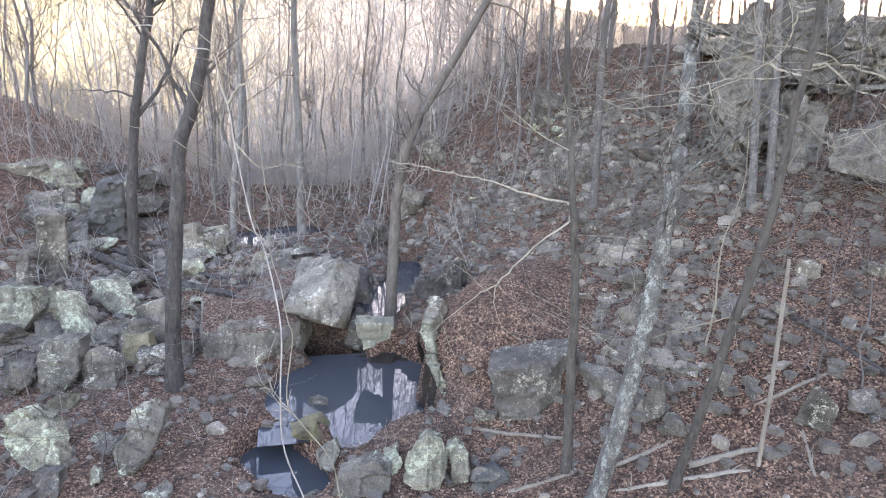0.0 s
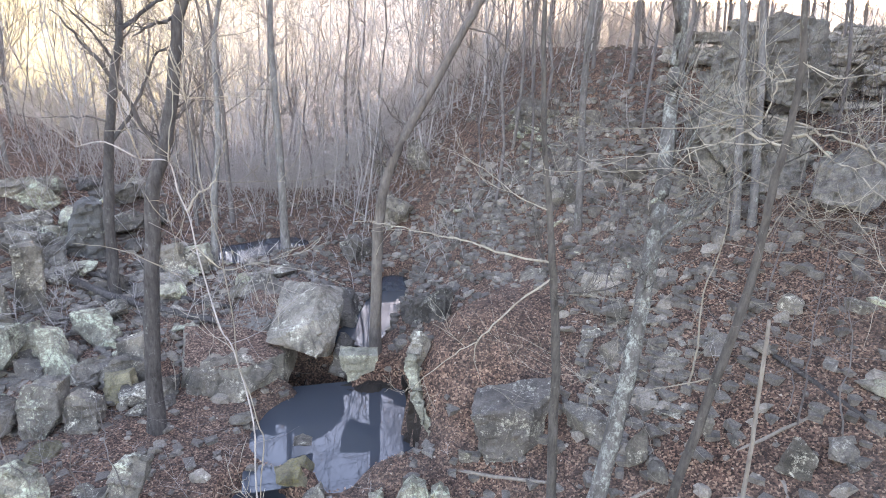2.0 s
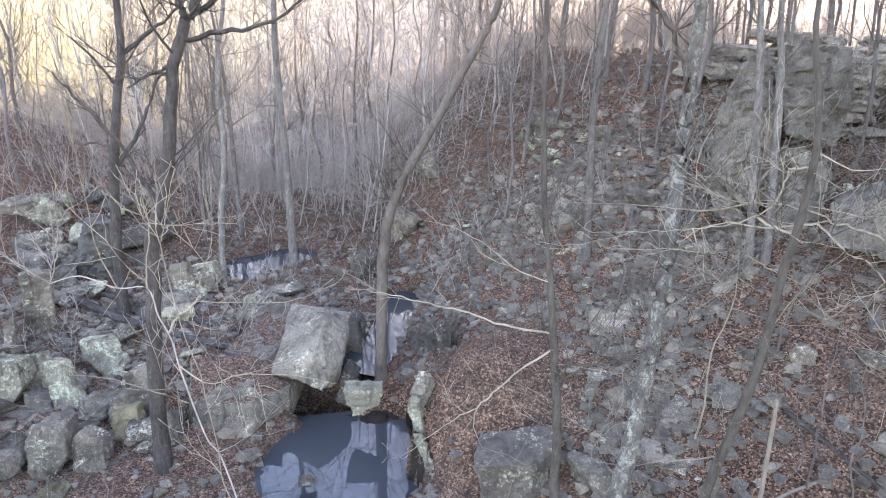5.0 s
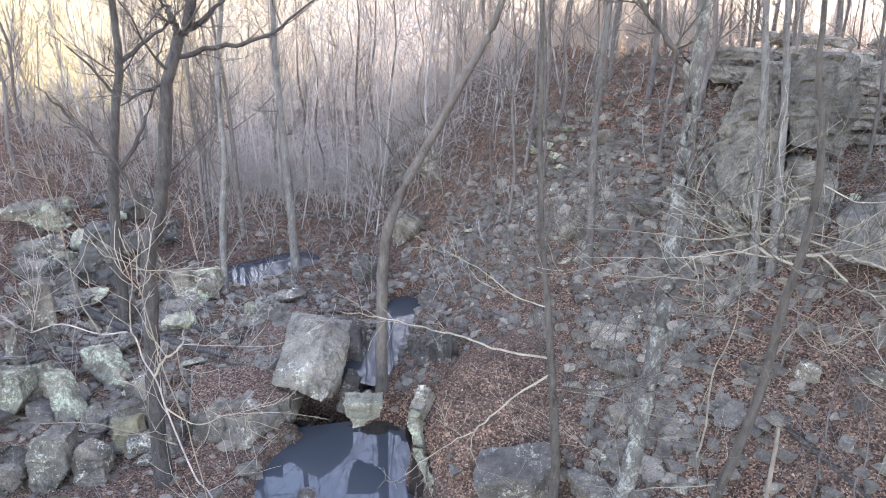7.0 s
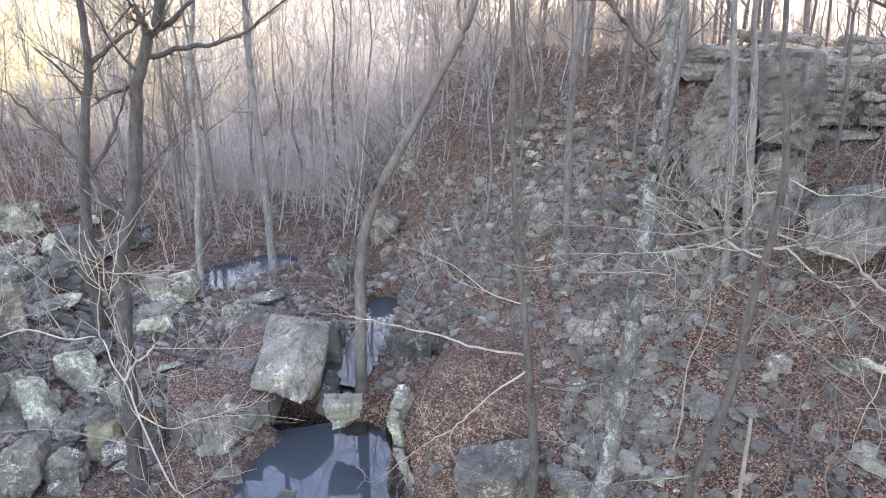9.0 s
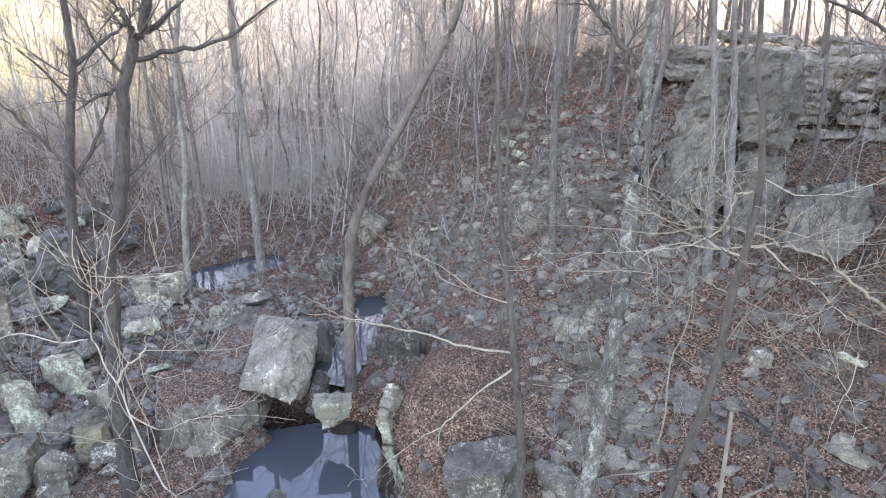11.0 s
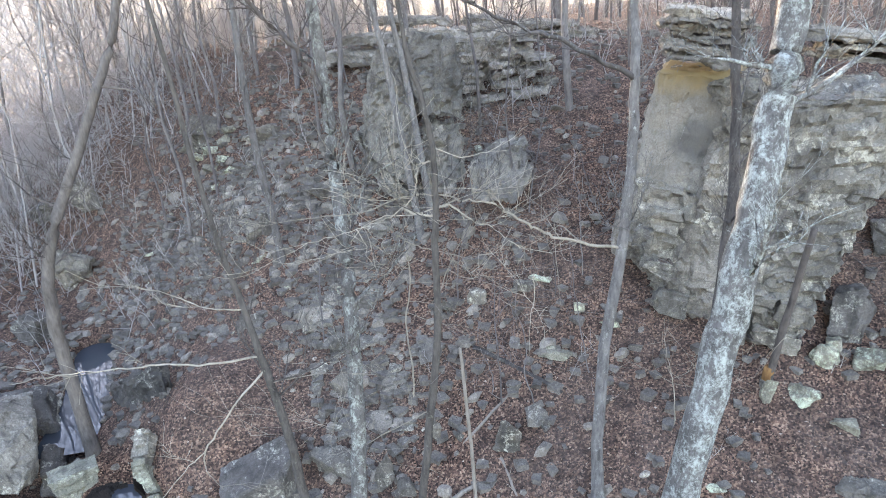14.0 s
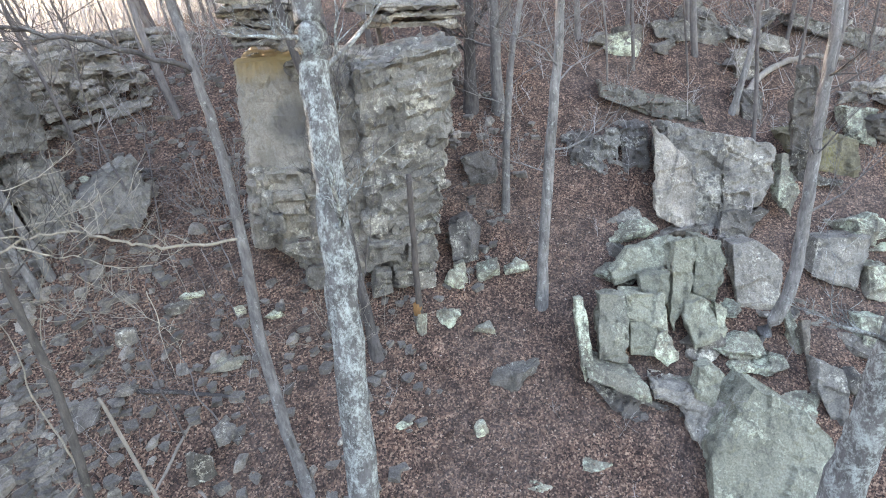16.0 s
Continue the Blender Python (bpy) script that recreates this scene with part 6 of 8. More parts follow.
hull_rock("dark angular block under a pale rock", [(-7.88, 13.02, -0.62), (-7.23, 13.06, -0.54), (-7.11, 12.79, -0.80), (-7.56, 12.69, -0.93), (-7.81, 13.50, -0.68), (-7.25, 13.53, -0.61), (-7.15, 13.31, -0.84), (-7.53, 13.22, -0.94), (-7.11, 12.79, -1.00), (-7.56, 12.69, -1.13), (-7.81, 13.50, -0.88), (-7.15, 13.31, -1.04), (-7.53, 13.22, -1.14)], 3002, dark_rock, 0.06, 0.08)
hull_rock("grey block with a brown top on the near bank", [(-10.69, 16.53, 0.15), (-10.04, 16.40, -0.02), (-9.63, 16.21, -0.29), (-10.16, 16.02, -0.63), (-10.46, 16.02, -0.65), (-10.60, 17.18, 0.04), (-10.05, 17.07, -0.11), (-9.70, 16.92, -0.34), (-10.15, 16.75, -0.63), (-10.41, 16.75, -0.65), (-10.16, 16.02, -0.85), (-10.46, 16.02, -0.87), (-10.15, 16.75, -0.85), (-10.41, 16.75, -0.87)], 3003, bank_rock, 0.06, 0.08)
hull_rock("grey block with a flat pale top in the rock field", [(-9.83, 16.49, -0.06), (-9.73, 16.76, 0.46), (-8.88, 16.73, 0.46), (-8.72, 16.36, -0.24), (-9.03, 16.16, -0.62), (-9.60, 16.19, -0.60), (-9.73, 17.28, -0.11), (-9.65, 17.51, 0.32), (-8.93, 17.49, 0.32), (-8.79, 17.17, -0.27), (-9.05, 17.00, -0.59), (-9.54, 17.03, -0.58), (-9.03, 16.16, -0.85), (-9.60, 16.19, -0.83), (-9.05, 17.00, -0.82), (-9.54, 17.03, -0.81)], 3004, bank_rock, 0.06, 0.08)
hull_rock("low broken grey rock in the rock field", [(-8.91, 16.66, -0.17), (-8.64, 16.88, 0.20), (-7.93, 16.70, -0.05), (-7.82, 16.44, -0.47), (-8.70, 16.37, -0.62), (-8.83, 17.25, -0.23), (-8.59, 17.44, 0.08), (-7.99, 17.28, -0.13), (-7.89, 17.06, -0.48), (-8.65, 17.01, -0.61), (-7.82, 16.44, -0.68), (-8.70, 16.37, -0.83), (-7.89, 17.06, -0.69), (-8.65, 17.01, -0.82)], 3005, grey_rock, 0.06, 0.08)
hull_rock("leaning lichened slab in leaves", [(-6.62, 13.70, -0.53), (-6.23, 14.02, -0.07), (-6.23, 14.27, 0.28), (-5.89, 14.32, 0.37), (-5.53, 14.25, 0.30), (-5.63, 13.77, -0.38), (-6.00, 13.50, -0.76), (-6.40, 13.43, -0.88), (-6.53, 14.08, -0.53), (-6.20, 14.35, -0.14), (-6.20, 14.56, 0.15), (-5.91, 14.61, 0.24), (-5.60, 14.55, 0.17), (-5.69, 14.14, -0.41), (-6.01, 13.91, -0.73), (-6.34, 13.85, -0.83), (-6.00, 13.50, -0.95), (-6.40, 13.43, -1.06), (-6.01, 13.91, -0.92), (-6.34, 13.85, -1.01)], 3006, bank_rock, 0.08, 0.08)
hull_rock("low green mossy rock", [(-9.05, 15.40, -0.64), (-8.96, 15.62, -0.47), (-8.48, 15.61, -0.45), (-8.26, 15.46, -0.55), (-8.52, 15.28, -0.70), (-8.92, 15.29, -0.71), (-8.99, 15.81, -0.68), (-8.91, 15.99, -0.54), (-8.50, 15.98, -0.52), (-8.32, 15.86, -0.60), (-8.54, 15.71, -0.73), (-8.88, 15.72, -0.74), (-9.05, 15.40, -0.83), (-8.96, 15.62, -0.66), (-8.26, 15.46, -0.74), (-8.52, 15.28, -0.89), (-8.92, 15.29, -0.90), (-8.99, 15.81, -0.87), (-8.91, 15.99, -0.73), (-8.50, 15.98, -0.71), (-8.32, 15.86, -0.79), (-8.54, 15.71, -0.92), (-8.88, 15.72, -0.93)], 3007, mossy_rock, 0.06, 0.08)
hull_rock("small pale pointed stone on the near bank", [(-6.74, 13.09, -0.88), (-6.79, 13.40, -0.68), (-6.63, 13.42, -0.66), (-6.53, 13.17, -0.82), (-6.72, 13.32, -0.91), (-6.77, 13.58, -0.74), (-6.63, 13.60, -0.72), (-6.55, 13.38, -0.86), (-6.74, 13.09, -1.05), (-6.79, 13.40, -0.85), (-6.63, 13.42, -0.83), (-6.53, 13.17, -0.99), (-6.72, 13.32, -1.08), (-6.77, 13.58, -0.91), (-6.63, 13.60, -0.89), (-6.55, 13.38, -1.03)], 3008, lichen_rock, 0.06, 0.08)
hull_rock("small grey stone on the near bank", [(-7.48, 14.32, -0.67), (-7.23, 14.42, -0.59), (-6.92, 14.30, -0.65), (-6.88, 14.10, -0.78), (-7.28, 14.10, -0.81), (-7.42, 14.61, -0.73), (-7.21, 14.70, -0.65), (-6.95, 14.59, -0.71), (-6.91, 14.42, -0.82), (-7.26, 14.42, -0.84), (-7.48, 14.32, -0.85), (-7.23, 14.42, -0.77), (-6.92, 14.30, -0.83), (-6.88, 14.10, -0.96), (-7.28, 14.10, -0.99), (-7.42, 14.61, -0.91), (-7.21, 14.70, -0.83), (-6.95, 14.59, -0.89), (-6.91, 14.42, -1.00), (-7.26, 14.42, -1.02)], 3009, bank_rock, 0.06, 0.08)
hull_rock("small grey stone on the near bank", [(-5.57, 12.95, -0.89), (-5.26, 13.13, -0.80), (-5.02, 12.97, -0.85), (-5.03, 12.84, -0.90), (-5.45, 12.84, -0.92), (-5.52, 13.25, -0.94), (-5.26, 13.40, -0.86), (-5.05, 13.27, -0.90), (-5.06, 13.15, -0.95), (-5.42, 13.15, -0.97), (-5.57, 12.95, -1.07), (-5.26, 13.13, -0.98), (-5.02, 12.97, -1.03), (-5.03, 12.84, -1.08), (-5.45, 12.84, -1.10), (-5.52, 13.25, -1.12), (-5.26, 13.40, -1.04), (-5.05, 13.27, -1.08), (-5.06, 13.15, -1.13), (-5.42, 13.15, -1.15)], 3010, bank_rock, 0.06, 0.08)
hull_rock("small grey stone on the near bank", [(-8.33, 14.88, -0.60), (-8.11, 14.96, -0.53), (-7.94, 14.73, -0.67), (-8.11, 14.63, -0.75), (-8.29, 15.12, -0.65), (-8.11, 15.18, -0.60), (-7.96, 14.99, -0.71), (-8.11, 14.91, -0.78), (-8.33, 14.88, -0.77), (-8.11, 14.96, -0.71), (-7.94, 14.73, -0.84), (-8.11, 14.63, -0.92), (-8.29, 15.12, -0.83), (-8.11, 15.18, -0.77), (-7.96, 14.99, -0.89), (-8.11, 14.91, -0.95)], 3011, grey_rock, 0.06, 0.08)
hull_rock("white lichen-covered rock on the near edge of the pool", [(-0.36, 13.64, -0.29), (-0.26, 13.72, -0.15), (0.06, 13.90, 0.19), (0.44, 13.83, 0.09), (0.56, 13.56, -0.37), (0.42, 13.34, -0.77), (0.07, 13.36, -0.75), (-0.37, 13.47, -0.58), (-0.29, 14.13, -0.35), (-0.20, 14.20, -0.22), (0.07, 14.35, 0.06), (0.40, 14.29, -0.02), (0.50, 14.07, -0.42), (0.38, 13.88, -0.75), (0.08, 13.90, -0.74), (-0.29, 13.99, -0.60), (0.42, 13.34, -0.97), (0.07, 13.36, -0.95), (-0.37, 13.47, -0.78), (0.38, 13.88, -0.95), (0.08, 13.90, -0.94), (-0.29, 13.99, -0.80)], 3012, lichen_rock, 0.06, 0.08)
hull_rock("white lichen-covered rock on the near edge of the pool", [(0.43, 13.90, -0.15), (0.66, 14.04, 0.07), (0.94, 13.86, -0.18), (1.01, 13.58, -0.59), (0.68, 13.56, -0.65), (0.49, 14.28, -0.22), (0.68, 14.40, -0.03), (0.92, 14.25, -0.25), (0.98, 14.01, -0.59), (0.69, 13.99, -0.64), (1.01, 13.58, -0.78), (0.68, 13.56, -0.84), (0.98, 14.01, -0.78), (0.69, 13.99, -0.83)], 3013, lichen_rock, 0.06, 0.08)
hull_rock("white lichen-covered block on the near edge of the pool", [(-1.00, 14.11, -0.53), (-0.55, 14.24, -0.36), (-0.42, 13.99, -0.63), (-0.67, 13.86, -0.78), (-0.95, 13.92, -0.73), (-0.95, 14.50, -0.59), (-0.56, 14.61, -0.45), (-0.46, 14.39, -0.68), (-0.67, 14.28, -0.80), (-0.91, 14.34, -0.76), (-0.42, 13.99, -0.82), (-0.67, 13.86, -0.97), (-0.95, 13.92, -0.92), (-0.95, 14.50, -0.78), (-0.46, 14.39, -0.87), (-0.67, 14.28, -0.99), (-0.91, 14.34, -0.95)], 3014, lichen_rock, 0.06, 0.08)
hull_rock("grey low rock on the near edge of the pool", [(-1.85, 13.34, -0.57), (-1.26, 13.47, -0.36), (-0.97, 13.53, -0.25), (-0.62, 13.36, -0.46), (-0.64, 13.19, -0.71), (-1.21, 13.09, -0.88), (-1.84, 13.17, -0.80), (-1.74, 13.93, -0.62), (-1.24, 14.04, -0.44), (-0.99, 14.10, -0.35), (-0.70, 13.96, -0.53), (-0.72, 13.80, -0.74), (-1.19, 13.72, -0.88), (-1.73, 13.79, -0.81), (-0.64, 13.19, -0.92), (-1.21, 13.09, -1.09), (-1.84, 13.17, -1.01), (-0.72, 13.80, -0.95), (-1.19, 13.72, -1.09), (-1.73, 13.79, -1.02)], 3015, bank_rock, 0.06, 0.08)
hull_rock("grey rock with a pale top at the pool's edge", [(-2.39, 14.30, -0.71), (-2.00, 14.49, -0.44), (-1.79, 14.32, -0.66), (-1.92, 14.08, -0.96), (-2.28, 14.12, -0.92), (-2.33, 14.69, -0.77), (-2.00, 14.86, -0.54), (-1.83, 14.71, -0.72), (-1.94, 14.51, -0.98), (-2.24, 14.54, -0.95), (-2.39, 14.30, -0.90), (-1.92, 14.08, -1.15), (-2.28, 14.12, -1.11), (-2.33, 14.69, -0.96), (-1.83, 14.71, -0.91), (-1.94, 14.51, -1.17), (-2.24, 14.54, -1.14)], 3016, boulder_rock, 0.06, 0.08)
hull_rock("speckled stone in leaf litter by the pool", [(1.04, 13.37, -0.48), (1.34, 13.55, -0.35), (1.70, 13.53, -0.34), (1.81, 13.35, -0.45), (1.31, 13.23, -0.55), (1.11, 13.78, -0.52), (1.37, 13.93, -0.41), (1.67, 13.91, -0.41), (1.76, 13.76, -0.50), (1.34, 13.66, -0.58), (1.04, 13.37, -0.67), (1.34, 13.55, -0.54), (1.70, 13.53, -0.53), (1.81, 13.35, -0.64), (1.31, 13.23, -0.74), (1.11, 13.78, -0.71), (1.37, 13.93, -0.60), (1.67, 13.91, -0.60), (1.76, 13.76, -0.69), (1.34, 13.66, -0.77)], 3017, speckled_rock, 0.06, 0.08)
hull_rock("angular pale block in the rock pile", [(-12.33, 18.85, 0.91), (-11.30, 18.81, 0.92), (-11.03, 18.45, 0.26), (-11.62, 18.14, -0.35), (-12.03, 18.14, -0.38), (-12.21, 19.59, 0.77), (-11.34, 19.56, 0.77), (-11.11, 19.25, 0.21), (-11.61, 18.99, -0.31), (-11.96, 18.99, -0.33), (-11.62, 18.14, -0.58), (-12.03, 18.14, -0.61), (-11.61, 18.99, -0.54), (-11.96, 18.99, -0.56)], 2423, lichen_rock, 0.040)
hull_rock("white lichened split slab in the rock pile", [(-11.82, 19.62, 0.58), (-11.24, 19.68, 0.72), (-10.73, 19.21, -0.04), (-10.86, 19.04, -0.34), (-11.52, 19.21, -0.09), (-11.72, 20.08, 0.47), (-11.23, 20.13, 0.59), (-10.79, 19.73, -0.06), (-10.91, 19.58, -0.31), (-11.47, 19.73, -0.10), (-10.86, 19.04, -0.54), (-11.52, 19.21, -0.29), (-10.91, 19.58, -0.51), (-11.47, 19.73, -0.30)], 2424, lichen_rock, 0.030)
hull_rock("white lichened split slab in the rock pile", [(-10.86, 19.15, 0.78), (-10.33, 19.14, 0.78), (-9.57, 18.54, -0.25), (-10.34, 18.47, -0.43), (-10.76, 19.60, 0.65), (-10.31, 19.59, 0.65), (-9.66, 19.08, -0.23), (-10.32, 19.02, -0.38), (-9.57, 18.54, -0.45), (-10.34, 18.47, -0.63), (-9.66, 19.08, -0.43), (-10.32, 19.02, -0.58)], 2425, lichen_rock, 0.030)
hull_rock("dark gap stone in the rock pile", [(-11.18, 18.60, 0.02), (-10.38, 18.49, -0.15), (-10.26, 18.35, -0.41), (-11.04, 18.38, -0.40), (-11.10, 19.17, -0.07), (-10.42, 19.08, -0.21), (-10.32, 18.96, -0.43), (-10.98, 18.99, -0.42), (-10.26, 18.35, -0.62), (-11.04, 18.38, -0.61), (-10.42, 19.08, -0.42), (-10.32, 18.96, -0.64), (-10.98, 18.99, -0.63)], 2426, dark_rock, 0.030)
hull_rock("jagged pale lichen-covered rock in the rock pile", [(-10.87, 20.77, 0.43), (-10.07, 20.85, 0.57), (-9.16, 20.17, -0.14), (-9.64, 20.07, -0.27), (-10.64, 20.52, 0.16), (-10.74, 21.43, 0.34), (-10.06, 21.49, 0.45), (-9.29, 20.91, -0.14), (-9.70, 20.83, -0.26), (-10.54, 21.21, 0.11), (-9.16, 20.17, -0.36), (-9.64, 20.07, -0.49), (-9.29, 20.91, -0.36), (-9.70, 20.83, -0.48)], 2427, lichen_rock, 0.050)
hull_rock("grey block of rock beside a dark tree trunk", [(-8.58, 19.13, 0.38), (-7.76, 19.23, 0.65), (-7.48, 18.71, -0.38), (-8.37, 18.75, -0.35), (-8.49, 19.90, 0.29), (-7.79, 19.99, 0.51), (-7.55, 19.55, -0.36), (-8.31, 19.58, -0.33), (-7.48, 18.71, -0.61), (-8.37, 18.75, -0.58), (-7.55, 19.55, -0.59), (-8.31, 19.58, -0.56)], 2428, grey_rock, 0.030)
hull_rock("pale-topped block by the stream bank", [(-5.98, 18.47, 0.24), (-4.99, 18.58, 0.42), (-3.90, 18.28, 0.13), (-4.72, 17.79, -0.46), (-5.79, 17.94, -0.36), (-5.83, 19.23, 0.15), (-4.99, 19.33, 0.30), (-4.06, 19.07, 0.06), (-4.76, 18.65, -0.45), (-5.67, 18.78, -0.36), (-4.72, 17.79, -0.69), (-5.79, 17.94, -0.59), (-4.76, 18.65, -0.68), (-5.67, 18.78, -0.59)], 2429, grey_rock, 0.040)
hull_rock("yellowish mossy stone in the rock pile", [(-8.44, 17.92, -0.03), (-7.71, 18.03, 0.16), (-7.39, 17.58, -0.41), (-8.16, 17.52, -0.53), (-8.35, 18.39, -0.10), (-7.73, 18.49, 0.06), (-7.46, 18.10, -0.43), (-8.12, 18.06, -0.53), (-7.39, 17.58, -0.61), (-8.16, 17.52, -0.73), (-7.46, 18.10, -0.63), (-8.12, 18.06, -0.73)], 2430, mossy_rock, 0.030)
hull_rock("pale split block above the rock pile", [(-9.30, 25.58, 1.00), (-8.28, 25.65, 1.20), (-7.85, 25.30, 0.54), (-8.59, 25.13, 0.14), (-9.16, 26.25, 0.91), (-8.30, 26.31, 1.08), (-7.93, 26.02, 0.52), (-8.56, 25.87, 0.18), (-8.59, 25.13, -0.08), (-8.56, 25.87, -0.04)], 2431, lichen_rock, 0.040)
hull_rock("upright pale slab on the ledge of the rock pile", [(14.17, 6.11, 3.37), (14.51, 5.40, 3.23), (13.71, 5.26, 1.96), (13.43, 5.87, 2.10), (14.57, 6.30, 3.21), (14.85, 5.70, 3.09), (14.18, 5.58, 2.02), (13.94, 6.09, 2.13), (13.71, 5.26, 1.76), (13.43, 5.87, 1.90), (14.18, 5.58, 1.82), (13.94, 6.09, 1.93)], 2301, pale_rock, group="outcrop rocks")
hull_rock("pale green lichen-covered slab in the rock pile", [(14.66, 5.69, 3.11), (15.15, 4.70, 2.95), (14.59, 4.54, 2.42), (14.29, 5.39, 2.65), (15.27, 5.96, 3.01), (15.68, 5.11, 2.87), (15.20, 4.98, 2.42), (14.95, 5.70, 2.62), (14.59, 4.54, 2.20), (14.29, 5.39, 2.43), (15.20, 4.98, 2.20), (14.95, 5.70, 2.40)], 2302, green_rock, group="outcrop rocks")
hull_rock("pale green lichen-covered slab in the rock pile", [(14.26, 5.34, 2.60), (14.57, 4.79, 2.54), (14.21, 4.61, 1.92), (13.90, 5.25, 2.05), (14.69, 5.55, 2.50), (14.95, 5.08, 2.45), (14.64, 4.93, 1.92), (14.38, 5.47, 2.03), (14.21, 4.61, 1.72), (13.90, 5.25, 1.85), (14.64, 4.93, 1.72), (14.38, 5.47, 1.83)], 2303, green_rock, group="outcrop rocks")
hull_rock("pale green lichen-covered slab in the rock pile", [(15.42, 6.10, 3.19), (16.08, 5.79, 3.63), (16.91, 4.62, 3.68), (16.42, 4.67, 3.24), (15.79, 5.54, 3.19), (15.36, 5.98, 3.05), (15.94, 6.26, 3.16), (16.49, 6.00, 3.54), (17.20, 5.00, 3.58), (16.79, 5.05, 3.20), (16.25, 5.79, 3.16), (15.89, 6.16, 3.05), (15.42, 6.10, 2.99), (16.42, 4.67, 3.04), (15.79, 5.54, 2.99), (15.36, 5.98, 2.85), (15.94, 6.26, 2.96), (16.79, 5.05, 3.00), (16.25, 5.79, 2.96), (15.89, 6.16, 2.85)], 2304, green_rock, group="outcrop rocks")
hull_rock("pale green lichen-covered slab in the rock pile", [(15.39, 5.38, 3.22), (15.84, 4.69, 3.23), (15.31, 4.58, 2.59), (15.16, 5.24, 2.89), (15.91, 5.62, 3.14), (16.30, 5.04, 3.14), (15.84, 4.94, 2.60), (15.71, 5.51, 2.85), (15.31, 4.58, 2.38), (15.84, 4.94, 2.39)], 2305, green_rock, group="outcrop rocks")
hull_rock("tall pale green lichened slab in the rock pile", [(16.30, 4.71, 3.90), (16.67, 4.18, 3.93), (15.83, 4.14, 2.89), (15.02, 4.41, 2.11), (15.04, 4.57, 2.26), (16.65, 4.92, 3.72), (16.96, 4.47, 3.74), (16.25, 4.44, 2.86), (15.56, 4.66, 2.20), (15.58, 4.80, 2.33), (15.02, 4.41, 1.91), (15.04, 4.57, 2.06), (15.56, 4.66, 2.00), (15.58, 4.80, 2.13)], 2306, green_rock, group="outcrop rocks")
hull_rock("tall pale green lichened block in the rock pile", [(16.71, 4.26, 3.86), (16.93, 3.69, 3.68), (16.74, 3.46, 3.24), (16.10, 3.61, 2.51), (15.91, 4.17, 2.72), (17.36, 4.61, 3.71), (17.54, 4.13, 3.55), (17.39, 3.93, 3.18), (16.84, 4.05, 2.56), (16.68, 4.53, 2.74), (16.10, 3.61, 2.28), (15.91, 4.17, 2.49), (16.84, 4.05, 2.33), (16.68, 4.53, 2.51)], 2307, green_rock, group="outcrop rocks")
hull_rock("pale green lichen-covered slab in the rock pile", [(15.63, 4.31, 2.89), (15.79, 3.66, 2.60), (15.37, 3.41, 1.97), (14.89, 3.91, 1.81), (15.18, 4.25, 2.35), (16.02, 4.51, 2.75), (16.15, 3.95, 2.51), (15.80, 3.74, 1.97), (15.39, 4.17, 1.83), (15.64, 4.45, 2.30), (15.37, 3.41, 1.77), (14.89, 3.91, 1.61), (15.80, 3.74, 1.77), (15.39, 4.17, 1.63)], 2308, green_rock, group="outcrop rocks")
hull_rock("pale green lichen-covered slab in the rock pile", [(15.84, 3.66, 2.57), (15.91, 3.32, 2.37), (15.59, 3.26, 1.86), (15.41, 3.49, 1.82), (16.16, 3.83, 2.45), (16.22, 3.54, 2.29), (15.94, 3.49, 1.86), (15.79, 3.69, 1.82), (15.59, 3.26, 1.67), (15.41, 3.49, 1.63), (15.94, 3.49, 1.67), (15.79, 3.69, 1.63)], 2309, green_rock, group="outcrop rocks")
hull_rock("small leaning lichened wedge in the rock pile", [(14.31, 4.73, 2.29), (14.52, 4.53, 2.40), (14.34, 4.19, 1.87), (14.08, 4.43, 1.73), (14.06, 4.73, 1.94), (14.60, 4.88, 2.20), (14.78, 4.71, 2.30), (14.63, 4.42, 1.85), (14.41, 4.63, 1.73), (14.39, 4.88, 1.91), (14.34, 4.19, 1.69), (14.08, 4.43, 1.55), (14.06, 4.73, 1.76), (14.63, 4.42, 1.66), (14.41, 4.63, 1.54), (14.39, 4.88, 1.72)], 2310, lichen_rock, group="outcrop rocks")
hull_rock("round pale green lichened stone on the ledge", [(13.95, 3.75, 1.85), (14.19, 3.44, 1.89), (14.15, 3.16, 1.64), (13.69, 3.34, 1.23), (13.60, 3.72, 1.41), (14.33, 3.94, 1.76), (14.53, 3.68, 1.80), (14.50, 3.44, 1.58), (14.11, 3.59, 1.24), (14.03, 3.92, 1.39), (13.69, 3.34, 1.04), (13.60, 3.72, 1.22), (14.11, 3.59, 1.04), (14.03, 3.92, 1.19)], 2311, green_rock, group="outcrop rocks")
hull_rock("huge smooth pale boulder at the foot of the rock pile", [(14.05, 2.55, 1.61), (14.11, 1.51, 1.03), (14.06, 0.89, 0.61), (13.15, 0.53, -0.40), (12.45, 0.88, -0.78), (11.37, 2.94, -0.50), (12.50, 3.24, 0.63), (13.55, 2.76, 1.28), (15.03, 3.13, 1.39), (15.08, 2.24, 0.89), (15.04, 1.71, 0.53), (14.27, 1.41, -0.33), (13.67, 1.70, -0.65), (12.75, 3.45, -0.41), (13.71, 3.71, 0.55), (14.60, 3.30, 1.10), (12.45, 0.88, -1.06), (13.67, 1.70, -0.93)], 2312, green_rock, group="outcrop rocks")
